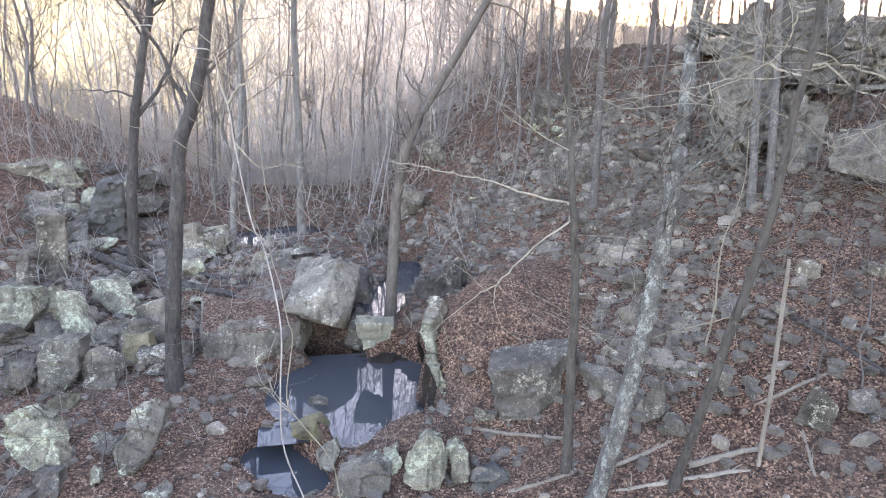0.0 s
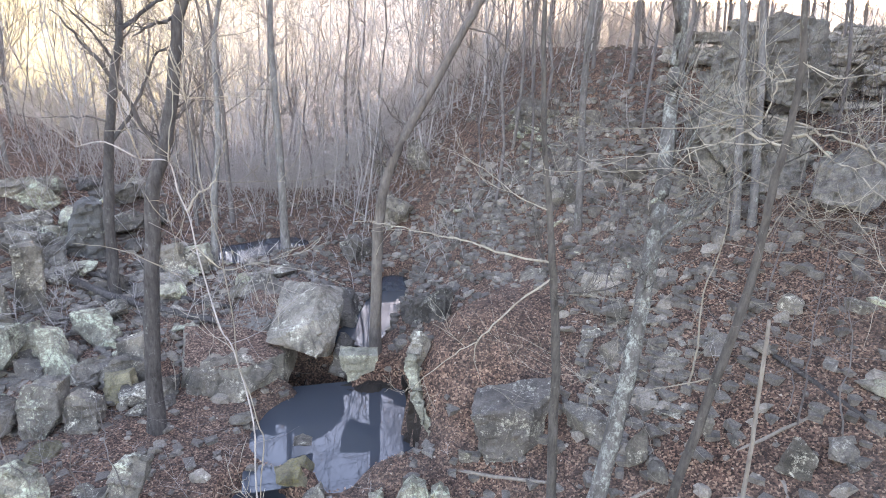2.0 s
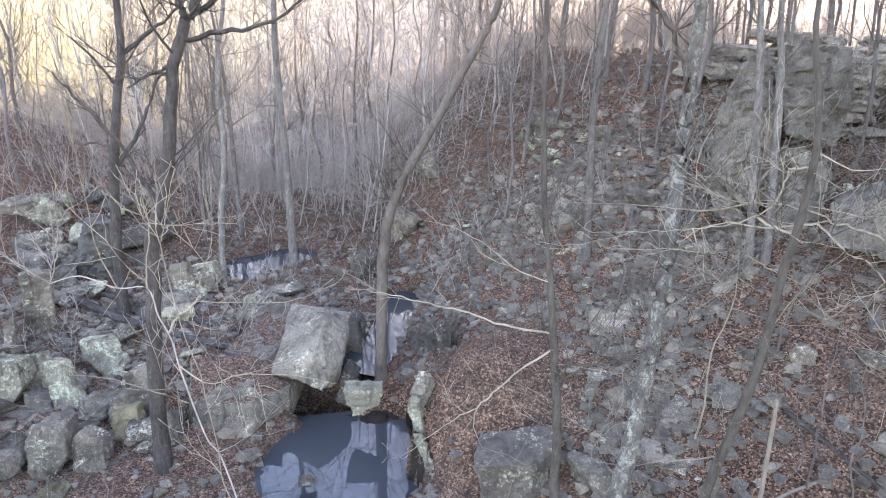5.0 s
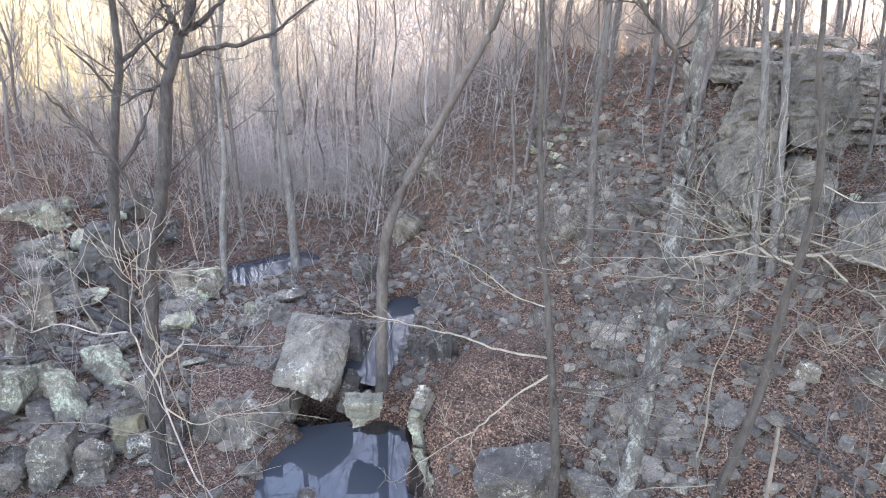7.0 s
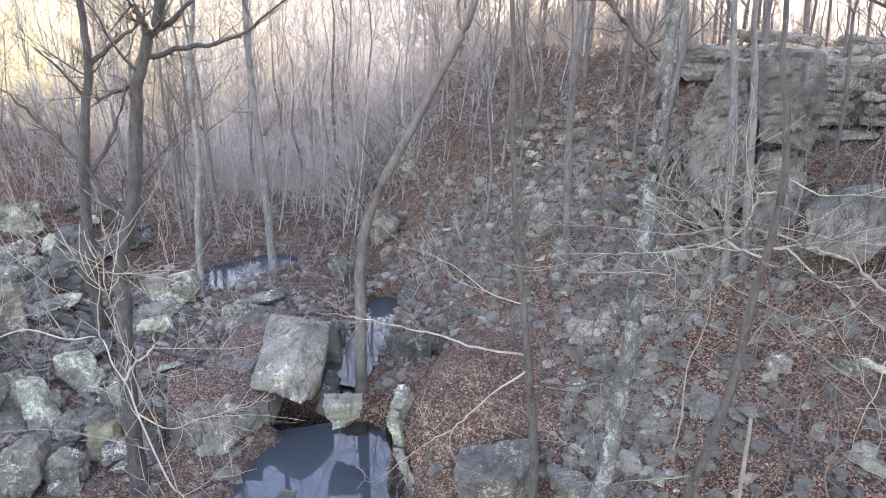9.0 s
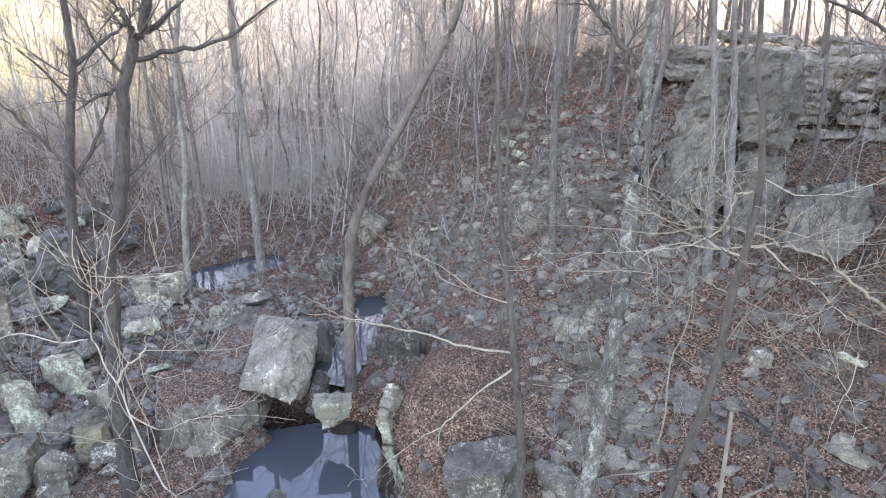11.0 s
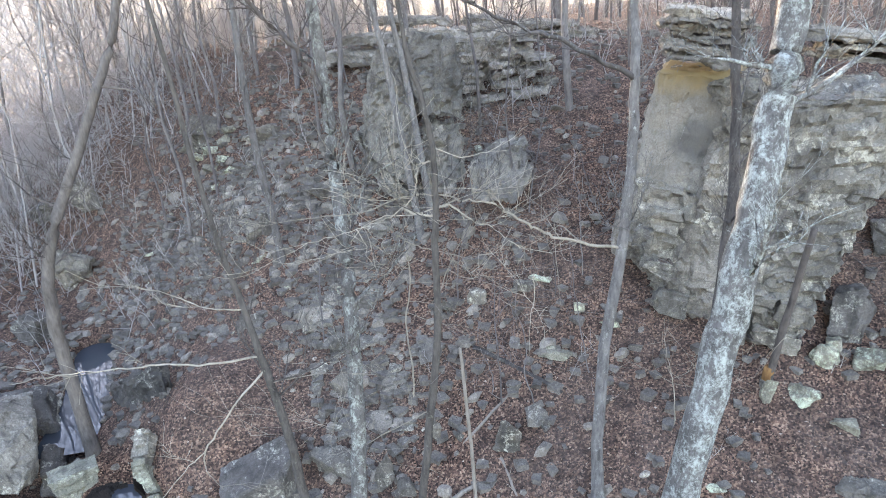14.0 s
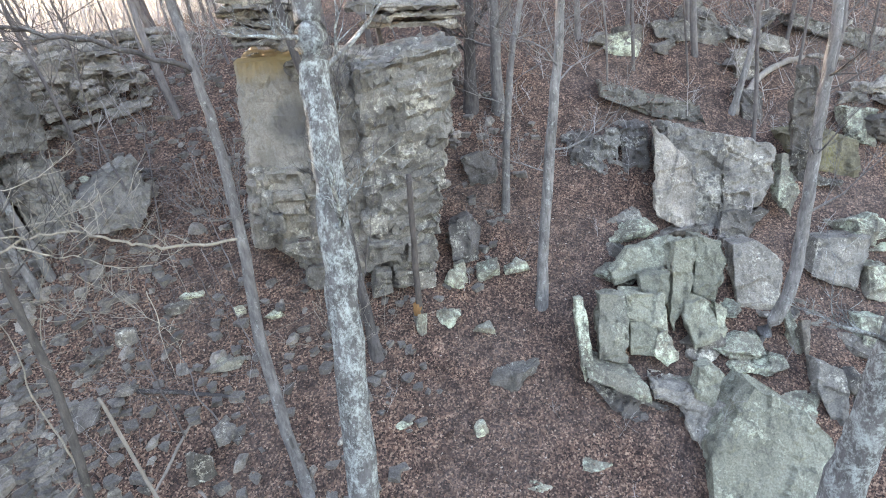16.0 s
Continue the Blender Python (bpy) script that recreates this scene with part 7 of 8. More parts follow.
hull_rock("grey lichened block behind the rock pile", [(17.52, 3.47, 3.34), (17.89, 2.90, 3.36), (17.89, 2.20, 2.82), (17.16, 2.18, 1.92), (16.67, 3.20, 2.13), (18.19, 3.78, 3.20), (18.51, 3.30, 3.21), (18.51, 2.70, 2.76), (17.88, 2.68, 1.99), (17.47, 3.55, 2.17), (17.16, 2.18, 1.69), (16.67, 3.20, 1.90), (17.88, 2.68, 1.76), (17.47, 3.55, 1.94)], 2313, outcrop_rock, group="outcrop rocks")
hull_rock("grey lichened block on a mossy ledge", [(19.04, 1.49, 3.02), (19.81, 0.15, 2.91), (18.70, 0.43, 1.88), (18.28, 1.57, 2.24), (19.72, 1.82, 2.89), (20.37, 0.67, 2.80), (19.42, 0.91, 1.92), (19.07, 1.88, 2.23), (18.70, 0.43, 1.65), (19.42, 0.91, 1.69)], 2314, outcrop_rock, group="outcrop rocks")
hull_rock("low brown ledge under grey blocks", [(17.67, 1.97, 1.93), (18.11, 0.40, 1.49), (17.50, 0.46, 1.15), (17.10, 1.92, 1.56), (18.52, 2.37, 1.82), (18.89, 1.04, 1.44), (18.37, 1.09, 1.16), (18.03, 2.33, 1.51), (17.50, 0.46, 0.90), (18.37, 1.09, 0.91)], 2315, shelf_rock, group="outcrop rocks")
hull_rock("grey lichened block at the edge of the rock pile", [(19.04, 0.29, 2.36), (19.35, -0.29, 2.28), (18.72, -0.50, 1.38), (18.52, 0.16, 1.64), (19.62, 0.60, 2.24), (19.88, 0.10, 2.17), (19.35, -0.08, 1.41), (19.18, 0.48, 1.64), (18.72, -0.50, 1.16), (19.35, -0.08, 1.19)], 2316, lichen_rock, group="outcrop rocks")
hull_rock("pale lichened stone among dead leaves", [(17.53, 0.44, 1.65), (17.87, -0.18, 1.58), (17.27, -0.28, 0.82), (16.93, 0.26, 0.83), (18.02, 0.69, 1.53), (18.31, 0.16, 1.48), (17.81, 0.08, 0.83), (17.52, 0.54, 0.84), (17.27, -0.28, 0.61), (16.93, 0.26, 0.62), (17.81, 0.08, 0.62), (17.52, 0.54, 0.63)], 2317, lichen_rock, group="outcrop rocks")
hull_rock("pale split slab leaning in leaves", [(16.66, 2.14, 1.97), (16.85, 1.95, 2.06), (16.40, 1.53, 1.18), (16.20, 1.71, 1.07), (16.85, 2.22, 1.86), (17.02, 2.06, 1.94), (16.63, 1.70, 1.19), (16.46, 1.85, 1.10), (16.40, 1.53, 1.00), (16.20, 1.71, 0.90), (16.63, 1.70, 1.01), (16.46, 1.85, 0.92)], 2318, pale_rock, group="outcrop rocks")
hull_rock("grey lichened stones by the huge boulder", [(15.71, 1.30, 1.38), (15.82, 0.70, 1.11), (15.09, 0.52, 0.34), (14.90, 0.97, 0.44), (15.21, 1.31, 0.92), (16.25, 1.61, 1.24), (16.35, 1.10, 1.02), (15.73, 0.94, 0.36), (15.57, 1.33, 0.45), (15.83, 1.61, 0.86), (15.09, 0.52, 0.12), (14.90, 0.97, 0.22), (15.73, 0.94, 0.14), (15.57, 1.33, 0.23)], 2319, outcrop_rock, group="outcrop rocks")
hull_rock("smooth grey slab leaning on the squared block", [(19.12, 5.81, 6.08), (19.12, 5.19, 5.50), (19.03, 4.61, 4.81), (18.18, 4.39, 3.28), (17.86, 5.46, 3.79), (19.39, 5.91, 5.83), (19.40, 5.38, 5.33), (19.32, 4.89, 4.74), (18.59, 4.70, 3.44), (18.32, 5.61, 3.88), (18.18, 4.39, 3.09), (18.59, 4.70, 3.25)], 2321, cliff_rock, group="outcrop rocks")
hull_rock("narrow wedge of lichened rock beside the squared block", [(20.62, 2.55, 4.89), (20.70, 2.37, 4.84), (20.21, 2.00, 3.86), (19.79, 2.12, 3.37), (19.78, 2.56, 3.75), (20.99, 2.77, 4.73), (21.05, 2.62, 4.69), (20.64, 2.31, 3.85), (20.28, 2.41, 3.44), (20.28, 2.78, 3.76), (19.79, 2.12, 3.17), (20.28, 2.41, 3.24)], 2322, lichen_rock, group="outcrop rocks")
hull_rock("slanting grey slab beside the outcrop", [(17.02, 7.07, 3.60), (18.16, 6.01, 3.97), (17.99, 5.78, 3.68), (17.18, 6.47, 3.38), (17.53, 7.22, 3.56), (18.51, 6.32, 3.87), (18.36, 6.12, 3.62), (17.67, 6.71, 3.37), (17.02, 7.07, 3.40), (17.18, 6.47, 3.18), (17.53, 7.22, 3.36), (18.36, 6.12, 3.42), (17.67, 6.71, 3.17)], 2324, outcrop_rock, group="outcrop rocks")
boulder("grey lichened rock on the terraced hillside", 21.86, 1.87, 3.18, 0.92, 0.74, 3.50, -92, 340)
boulder("grey lichened rock on the terraced hillside", 24.66, 0.08, 3.89, 1.42, 1.14, 1.17, -96, 341)
boulder("grey lichened rock on the terraced hillside", 24.48, 7.79, 7.08, 1.08, 0.87, 0.96, -77, 342)
boulder("grey lichened rock on the terraced hillside", 27.02, 5.79, 7.28, 1.74, 1.39, 1.05, -83, 343)
boulder("grey lichened rock on the terraced hillside", 27.87, 3.87, 6.87, 1.83, 1.47, 0.90, -87, 344)
boulder("grey lichened rock on the terraced hillside", 28.95, 1.56, 6.51, 1.63, 1.30, 0.57, -92, 345)
boulder("grey lichened rock on the terraced hillside", 24.03, 8.62, 7.31, 0.79, 0.63, 0.56, -75, 346)
boulder("grey lichened rock on the terraced hillside", 25.14, 6.50, 6.87, 1.18, 0.95, 0.49, -81, 347)
boulder("grey lichened rock on the terraced hillside", 25.71, 4.39, 6.15, 1.74, 1.34, 0.59, -86, 348)
boulder("grey lichened rock on the terraced hillside", 21.86, 1.61, 3.47, 1.34, 0.47, 0.45, -93, 349)
boulder("grey lichened rock on the terraced hillside", 17.35, 0.26, 0.74, 1.22, 0.96, 0.41, -99, 350)
boulder("grey lichened rock on the terraced hillside", 16.16, 0.73, 0.40, 0.94, 0.75, 0.50, -98, 351)
boulder("grey lichened rock on the terraced hillside", 16.44, 1.69, 0.96, 0.49, 0.39, 1.02, -94, 352)
boulder("grey lichened rock on the terraced hillside", 15.84, 0.19, 0.10, 0.79, 0.63, 0.39, -100, 353)
crag("layered rock", [(11.31, 27.90, 9.90), (14.04, 26.02, 9.79), (13.88, 26.13, 10.12), (11.46, 27.80, 10.25)], (0.57, 0.82), 2.40, 1408, parent=wall, name="layer")
crag("layered rock", [(14.04, 25.80, 9.79), (15.72, 24.64, 9.78), (15.69, 24.66, 10.08), (14.32, 25.61, 10.21)], (0.57, 0.82), 2.40, 1412, parent=wall, name="layer")
crag("layered rock", [(15.80, 24.54, 9.66), (18.10, 22.95, 9.65), (18.04, 22.99, 9.83), (15.89, 24.48, 9.99)], (0.57, 0.82), 2.40, 1408, parent=wall, name="layer")
crag("layered rock", [(11.37, 27.11, 9.43), (13.56, 25.59, 9.30), (13.43, 25.69, 9.67), (11.61, 26.95, 9.78)], (0.57, 0.82), 2.40, 1421, parent=wall, name="layer")
crag("layered rock", [(13.75, 25.64, 9.29), (16.15, 23.97, 9.18), (16.04, 24.05, 9.50), (14.03, 25.45, 9.74)], (0.57, 0.82), 2.40, 1424, parent=wall, name="layer")
crag("layered rock", [(16.10, 23.85, 9.26), (18.81, 21.98, 9.20), (18.65, 22.09, 9.54), (16.35, 23.68, 9.64)], (0.57, 0.82), 2.40, 1417, parent=wall, name="layer")
crag("layered rock", [(18.84, 21.98, 9.09), (21.02, 20.47, 9.00), (20.92, 20.54, 9.33), (18.85, 21.97, 9.46)], (0.57, 0.82), 2.40, 1424, parent=wall, name="layer")
crag("layered rock", [(10.95, 26.93, 9.02), (13.37, 25.25, 8.88), (13.30, 25.30, 9.28), (11.03, 26.87, 9.48)], (0.57, 0.82), 2.40, 1439, parent=wall, name="layer")
crag("layered rock", [(13.54, 25.26, 8.86), (15.39, 23.98, 8.84), (15.25, 24.07, 9.18), (13.65, 25.18, 9.23)], (0.57, 0.82), 2.40, 1444, parent=wall, name="layer")
crag("layered rock", [(15.47, 23.81, 8.76), (17.62, 22.32, 8.73), (17.50, 22.41, 9.01), (15.71, 23.65, 9.17)], (0.57, 0.82), 2.40, 1439, parent=wall, name="layer")
crag("layered rock", [(17.71, 22.21, 8.69), (20.45, 20.32, 8.61), (20.26, 20.44, 8.95), (17.74, 22.19, 9.05)], (0.57, 0.82), 2.40, 1436, parent=wall, name="layer")
crag("layered rock", [(10.73, 26.45, 8.46), (12.62, 25.14, 8.41), (12.63, 25.14, 8.83), (10.87, 26.35, 8.99)], (0.57, 0.82), 2.40, 1460, parent=wall, name="layer")
crag("layered rock", [(12.62, 25.11, 8.32), (14.34, 23.92, 8.26), (14.26, 23.97, 8.84), (12.81, 24.98, 8.79)], (0.57, 0.82), 2.40, 1455, parent=wall, name="layer")
crag("layered rock", [(14.57, 23.97, 8.21), (16.35, 22.74, 8.15), (16.16, 22.87, 8.68), (14.75, 23.85, 8.74)], (0.57, 0.82), 2.40, 1459, parent=wall, name="layer")
crag("layered rock", [(16.36, 22.72, 8.20), (17.98, 21.59, 8.13), (17.84, 21.69, 8.65), (16.51, 22.61, 8.67)], (0.57, 0.82), 2.40, 1456, parent=wall, name="layer")
crag("layered rock", [(13.35, 24.09, 7.68), (15.76, 22.42, 7.65), (15.57, 22.56, 8.10), (13.46, 24.01, 8.32)], (0.57, 0.82), 2.40, 1479, parent=wall, name="layer")
crag("layered rock", [(15.76, 22.35, 7.58), (17.23, 21.33, 7.47), (17.21, 21.34, 8.11), (16.02, 22.17, 8.25)], (0.57, 0.82), 2.40, 1477, parent=wall, name="layer")
crag("layered rock", [(17.43, 21.34, 7.49), (19.58, 19.85, 7.43), (19.51, 19.90, 8.01), (17.46, 21.32, 8.15)], (0.57, 0.82), 2.40, 1476, parent=wall, name="layer")
crag("layered rock", [(9.62, 26.27, 7.18), (11.71, 24.83, 7.14), (11.75, 24.80, 7.62), (9.82, 26.14, 7.77)], (0.57, 0.82), 2.40, 1496, parent=wall, name="layer")
crag("layered rock", [(11.74, 24.56, 7.15), (13.29, 23.49, 7.11), (13.29, 23.49, 7.65), (11.98, 24.40, 7.76)], (0.57, 0.82), 2.40, 1485, parent=wall, name="layer")
crag("layered rock", [(16.21, 21.79, 6.83), (18.01, 20.54, 6.77), (17.87, 20.64, 7.43), (16.36, 21.68, 7.50)], (0.57, 0.82), 2.40, 1490, parent=wall, name="layer")
crag("layered rock", [(27.96, 8.28, 7.17), (28.69, 5.09, 6.80), (28.63, 5.37, 7.34), (27.97, 8.24, 7.63)], (0.97, 0.22), 2.20, 1502, parent=wall, name="layer")
crag("layered rock", [(28.65, 5.01, 6.80), (29.04, 3.33, 6.61), (29.02, 3.42, 7.02), (28.67, 4.94, 7.19)], (0.97, 0.22), 2.20, 1505, parent=wall, name="layer")
crag("layered rock", [(29.07, 3.22, 6.71), (29.36, 1.94, 6.62), (29.35, 1.99, 7.00), (29.08, 3.15, 7.14)], (0.97, 0.22), 2.20, 1506, parent=wall, name="layer")
crag("layered rock", [(29.39, 1.83, 6.55), (29.76, 0.22, 6.42), (29.71, 0.44, 6.75), (29.42, 1.70, 6.96)], (0.97, 0.22), 2.20, 1502, parent=wall, name="layer")
crag("layered rock", [(29.57, 0.22, 6.40), (30.20, -2.54, 6.05), (30.13, -2.24, 6.63), (29.61, 0.03, 6.75)], (0.97, 0.22), 2.20, 1500, parent=wall, name="layer")
crag("layered rock", [(26.99, 8.60, 6.74), (27.53, 6.28, 6.49), (27.46, 6.57, 7.10), (27.04, 8.41, 7.30)], (0.97, 0.22), 2.20, 1521, parent=wall, name="layer")
crag("layered rock", [(27.51, 6.21, 6.44), (27.88, 4.60, 6.26), (27.85, 4.73, 6.84), (27.54, 6.10, 6.87)], (0.97, 0.22), 2.20, 1520, parent=wall, name="layer")
crag("layered rock", [(27.82, 4.46, 6.29), (28.27, 2.53, 6.10), (28.22, 2.73, 6.69), (27.86, 4.30, 6.79)], (0.97, 0.22), 2.20, 1518, parent=wall, name="layer")
crag("layered rock", [(28.80, 0.43, 5.92), (29.23, -1.41, 5.75), (29.20, -1.29, 6.30), (28.82, 0.34, 6.32)], (0.97, 0.22), 2.20, 1517, parent=wall, name="layer")
crag("layered rock", [(29.10, -1.40, 5.77), (29.66, -3.85, 5.48), (29.61, -3.63, 6.00), (29.11, -1.46, 6.19)], (0.97, 0.22), 2.20, 1520, parent=wall, name="layer")
crag("layered rock", [(26.54, 6.14, 6.23), (27.15, 3.48, 6.03), (27.14, 3.56, 6.35), (26.60, 5.91, 6.57)], (0.97, 0.22), 2.20, 1546, parent=wall, name="layer")
crag("layered rock", [(27.21, 3.47, 5.95), (27.51, 2.16, 5.84), (27.47, 2.32, 6.17), (27.21, 3.45, 6.36)], (0.97, 0.22), 2.20, 1545, parent=wall, name="layer")
crag("layered rock", [(27.42, 2.09, 5.85), (27.88, 0.09, 5.63), (27.85, 0.25, 6.11), (27.45, 1.97, 6.20)], (0.97, 0.22), 2.20, 1543, parent=wall, name="layer")
crag("layered rock", [(27.99, -0.02, 5.56), (28.41, -1.81, 5.41), (28.39, -1.72, 5.73), (28.01, -0.08, 5.93)], (0.97, 0.22), 2.20, 1534, parent=wall, name="layer")
crag("layered rock", [(25.27, 8.43, 6.07), (25.57, 7.12, 6.03), (25.54, 7.26, 6.51), (25.30, 8.31, 6.59)], (0.97, 0.22), 2.20, 1556, parent=wall, name="layer")
crag("layered rock", [(26.04, 5.29, 5.78), (26.37, 3.85, 5.64), (26.31, 4.11, 6.24), (26.06, 5.22, 6.27)], (0.97, 0.22), 2.20, 1563, parent=wall, name="layer")
crag("layered rock", [(26.25, 3.79, 5.64), (26.74, 1.66, 5.40), (26.67, 1.96, 6.04), (26.29, 3.63, 6.16)], (0.97, 0.22), 2.20, 1553, parent=wall, name="layer")
crag("layered rock", [(27.31, -0.48, 5.24), (27.78, -2.51, 5.04), (27.74, -2.38, 5.52), (27.32, -0.55, 5.72)], (0.97, 0.22), 2.20, 1554, parent=wall, name="layer")
crag("layered rock", [(24.04, 9.66, 5.96), (24.70, 6.81, 5.77), (24.69, 6.86, 6.15), (24.05, 9.64, 6.36)], (0.97, 0.22), 2.20, 1578, parent=wall, name="layer")
crag("layered rock", [(25.05, 5.07, 5.49), (25.63, 2.54, 5.25), (25.59, 2.71, 5.75), (25.05, 5.06, 5.84)], (0.97, 0.22), 2.20, 1571, parent=wall, name="layer")
crag("layered rock", [(25.99, 0.73, 5.19), (26.44, -1.23, 5.04), (26.41, -1.09, 5.44), (25.99, 0.72, 5.51)], (0.97, 0.22), 2.20, 1578, parent=wall, name="layer")
crag("layered rock", [(26.67, -1.29, 4.90), (27.05, -2.93, 4.78), (26.99, -2.68, 5.14), (26.70, -1.41, 5.23)], (0.97, 0.22), 2.20, 1572, parent=wall, name="layer")
crag("layered rock", [(23.57, 8.41, 5.61), (24.17, 5.82, 5.43), (24.16, 5.85, 5.80), (23.58, 8.38, 6.01)], (0.97, 0.22), 2.20, 1597, parent=wall, name="layer")
crag("layered rock", [(24.51, 4.40, 5.24), (24.91, 2.67, 5.15), (24.89, 2.73, 5.44), (24.52, 4.34, 5.62)], (0.97, 0.22), 2.20, 1596, parent=wall, name="layer")
crag("layered rock", [(25.08, 1.13, 5.07), (25.33, 0.03, 4.95), (25.31, 0.13, 5.24), (25.11, 0.99, 5.42)], (0.97, 0.22), 2.20, 1596, parent=wall, name="layer")
crag("layered rock", [(25.38, -0.05, 4.95), (25.78, -1.80, 4.84), (25.76, -1.69, 5.13), (25.41, -0.20, 5.24)], (0.97, 0.22), 2.20, 1594, parent=wall, name="layer")
boulder("broken lichened block in the rock pile", 16.12, 6.21, 2.57, 1.40, 0.97, 0.47, -76, 502, mat=lichen_rock)
boulder("broken lichened block in the rock pile", 17.09, 2.23, 1.47, 0.93, 0.84, 0.33, -92, 503)
boulder("broken lichened block in the rock pile", 15.95, 6.13, 2.63, 0.61, 0.46, 0.20, -76, 505, mat=lichen_rock)
boulder("broken lichened block in the rock pile", 14.09, 3.49, 0.71, 0.80, 0.41, 0.27, -86, 506)
boulder("broken lichened block in the rock pile", 15.16, 3.85, 1.25, 0.80, 0.72, 0.35, -85, 509)
boulder("broken lichened block in the rock pile", 15.82, 3.09, 1.15, 1.23, 1.11, 0.46, -88, 510, mat=lichen_rock)
boulder("broken lichened block in the rock pile", 17.39, 6.05, 3.03, 1.41, 1.27, 0.60, -78, 511, mat=lichen_rock)
boulder("broken lichened block in the rock pile", 15.61, 2.52, 0.89, 1.20, 0.81, 0.40, -91, 513, mat=lichen_rock)
boulder("broken lichened block in the rock pile", 14.09, 3.82, 0.81, 0.62, 0.56, 0.28, -85, 514, mat=lichen_rock)
boulder("broken lichened block in the rock pile", 15.13, 1.66, 0.32, 1.13, 0.93, 0.38, -94, 516, mat=lichen_rock)
boulder("broken lichened block in the rock pile", 17.04, 5.53, 2.72, 1.04, 0.94, 0.44, -79, 517, mat=lichen_rock)
boulder("broken lichened block in the rock pile", 15.29, 2.99, 1.05, 0.71, 0.46, 0.24, -89, 519, mat=lichen_rock)
boulder("broken lichened block in the rock pile", 15.85, 4.76, 1.93, 0.87, 0.78, 0.50, -82, 521)
boulder("broken lichened block in the rock pile", 19.49, 0.59, 1.91, 0.94, 0.66, 0.32, -97, 522, mat=lichen_rock)
boulder("broken lichened block in the rock pile", 14.76, 1.90, 0.29, 0.67, 0.60, 0.30, -93, 523, mat=lichen_rock)
boulder("broken lichened block in the rock pile", 18.25, 4.94, 3.02, 1.27, 1.15, 0.44, -82, 524)
boulder("broken lichened block in the rock pile", 15.36, 5.38, 2.03, 0.75, 0.63, 0.25, -79, 525, mat=lichen_rock)
boulder("broken lichened block in the rock pile", 16.56, 3.57, 1.75, 1.04, 0.77, 0.35, -87, 526, mat=lichen_rock)
boulder("broken lichened block in the rock pile", 16.82, 6.30, 3.03, 0.70, 0.63, 0.31, -77, 527)
boulder("broken lichened block in the rock pile", 14.52, 3.86, 0.94, 0.90, 0.81, 0.38, -85, 528, mat=lichen_rock)
boulder("broken lichened block in the rock pile", 20.41, -0.03, 2.13, 0.64, 0.45, 0.21, -98, 529, mat=lichen_rock)
boulder("broken lichened block in the rock pile", 15.66, 3.86, 1.43, 1.13, 0.85, 0.38, -85, 530)
boulder("broken lichened block in the rock pile", 21.01, 0.04, 2.30, 1.36, 1.10, 0.46, -98, 531, mat=lichen_rock)
boulder("broken lichened block in the rock pile", 20.59, 0.69, 2.26, 1.46, 1.31, 0.90, -96, 532, mat=lichen_rock)
boulder("broken lichened block in the rock pile", 17.70, -0.11, 0.79, 0.70, 0.63, 0.47, -100, 533)
boulder("small white lichened flat stone", -7.54, 21.33, -0.30, 0.69, 0.36, 0.23, 26, 601, mat=lichen_rock)
boulder("small white lichened flat stone", -6.31, 21.11, -0.30, 0.66, 0.36, 0.22, 23, 602, mat=lichen_rock)
boulder("pale split stone by the stream", -6.30, 23.96, -0.13, 0.61, 0.42, 0.85, 20, 603, mat=lichen_rock)
boulder("pale angular block in a scree below the ridge", 4.13, 31.37, 5.85, 0.65, 0.59, 0.42, -7, 620, mat=lichen_rock)
boulder("pale angular block in a scree below the ridge", 4.41, 30.19, 5.59, 0.63, 0.56, 0.39, -8, 621, mat=lichen_rock)
boulder("pale angular block in a scree below the ridge", 4.82, 30.09, 5.92, 0.62, 0.56, 0.40, -9, 622, mat=lichen_rock)
boulder("pale angular block in a scree below the ridge", 5.10, 29.06, 5.71, 0.60, 0.54, 0.38, -10, 623, mat=lichen_rock)
boulder("pale angular block in a scree below the ridge", 4.59, 29.17, 5.34, 0.61, 0.55, 0.37, -9, 624, mat=lichen_rock)
boulder("pale angular block in a scree below the ridge", 4.15, 29.44, 5.11, 0.61, 0.55, 0.37, -8, 625, mat=lichen_rock)
boulder("pale angular block in a scree below the ridge", 4.81, 28.30, 5.19, 0.59, 0.53, 0.35, -10, 626, mat=lichen_rock)
boulder("pale angular block in a scree below the ridge", 5.40, 29.22, 6.03, 0.60, 0.54, 0.38, -11, 627, mat=lichen_rock)
boulder("pale angular block in a scree below the ridge", 3.91, 30.46, 5.29, 0.63, 0.57, 0.39, -7, 628, mat=lichen_rock)
boulder("pale angular block in a scree below the ridge", 4.33, 28.40, 4.82, 0.59, 0.54, 0.35, -9, 629, mat=lichen_rock)
boulder("pale angular block in a scree below the ridge", 4.89, 27.34, 4.97, 0.57, 0.51, 0.33, -11, 630, mat=lichen_rock)
weather_sandstone(sandstone, (12.19, 12.50, 7.95), 0.55, 9.58)

# ---- loose talus ----
TALUS = []
for k in range(12):
    rng = random.Random(900 + k)
    bm = boulder_bmesh(1.0, rng.uniform(0.5, 0.85), rng.uniform(0.3, 0.6), 900 + k, 7, 10)
    me = bpy.data.meshes.new("stone")
    bm.to_mesh(me)
    bm.free()
    TALUS.append(me)


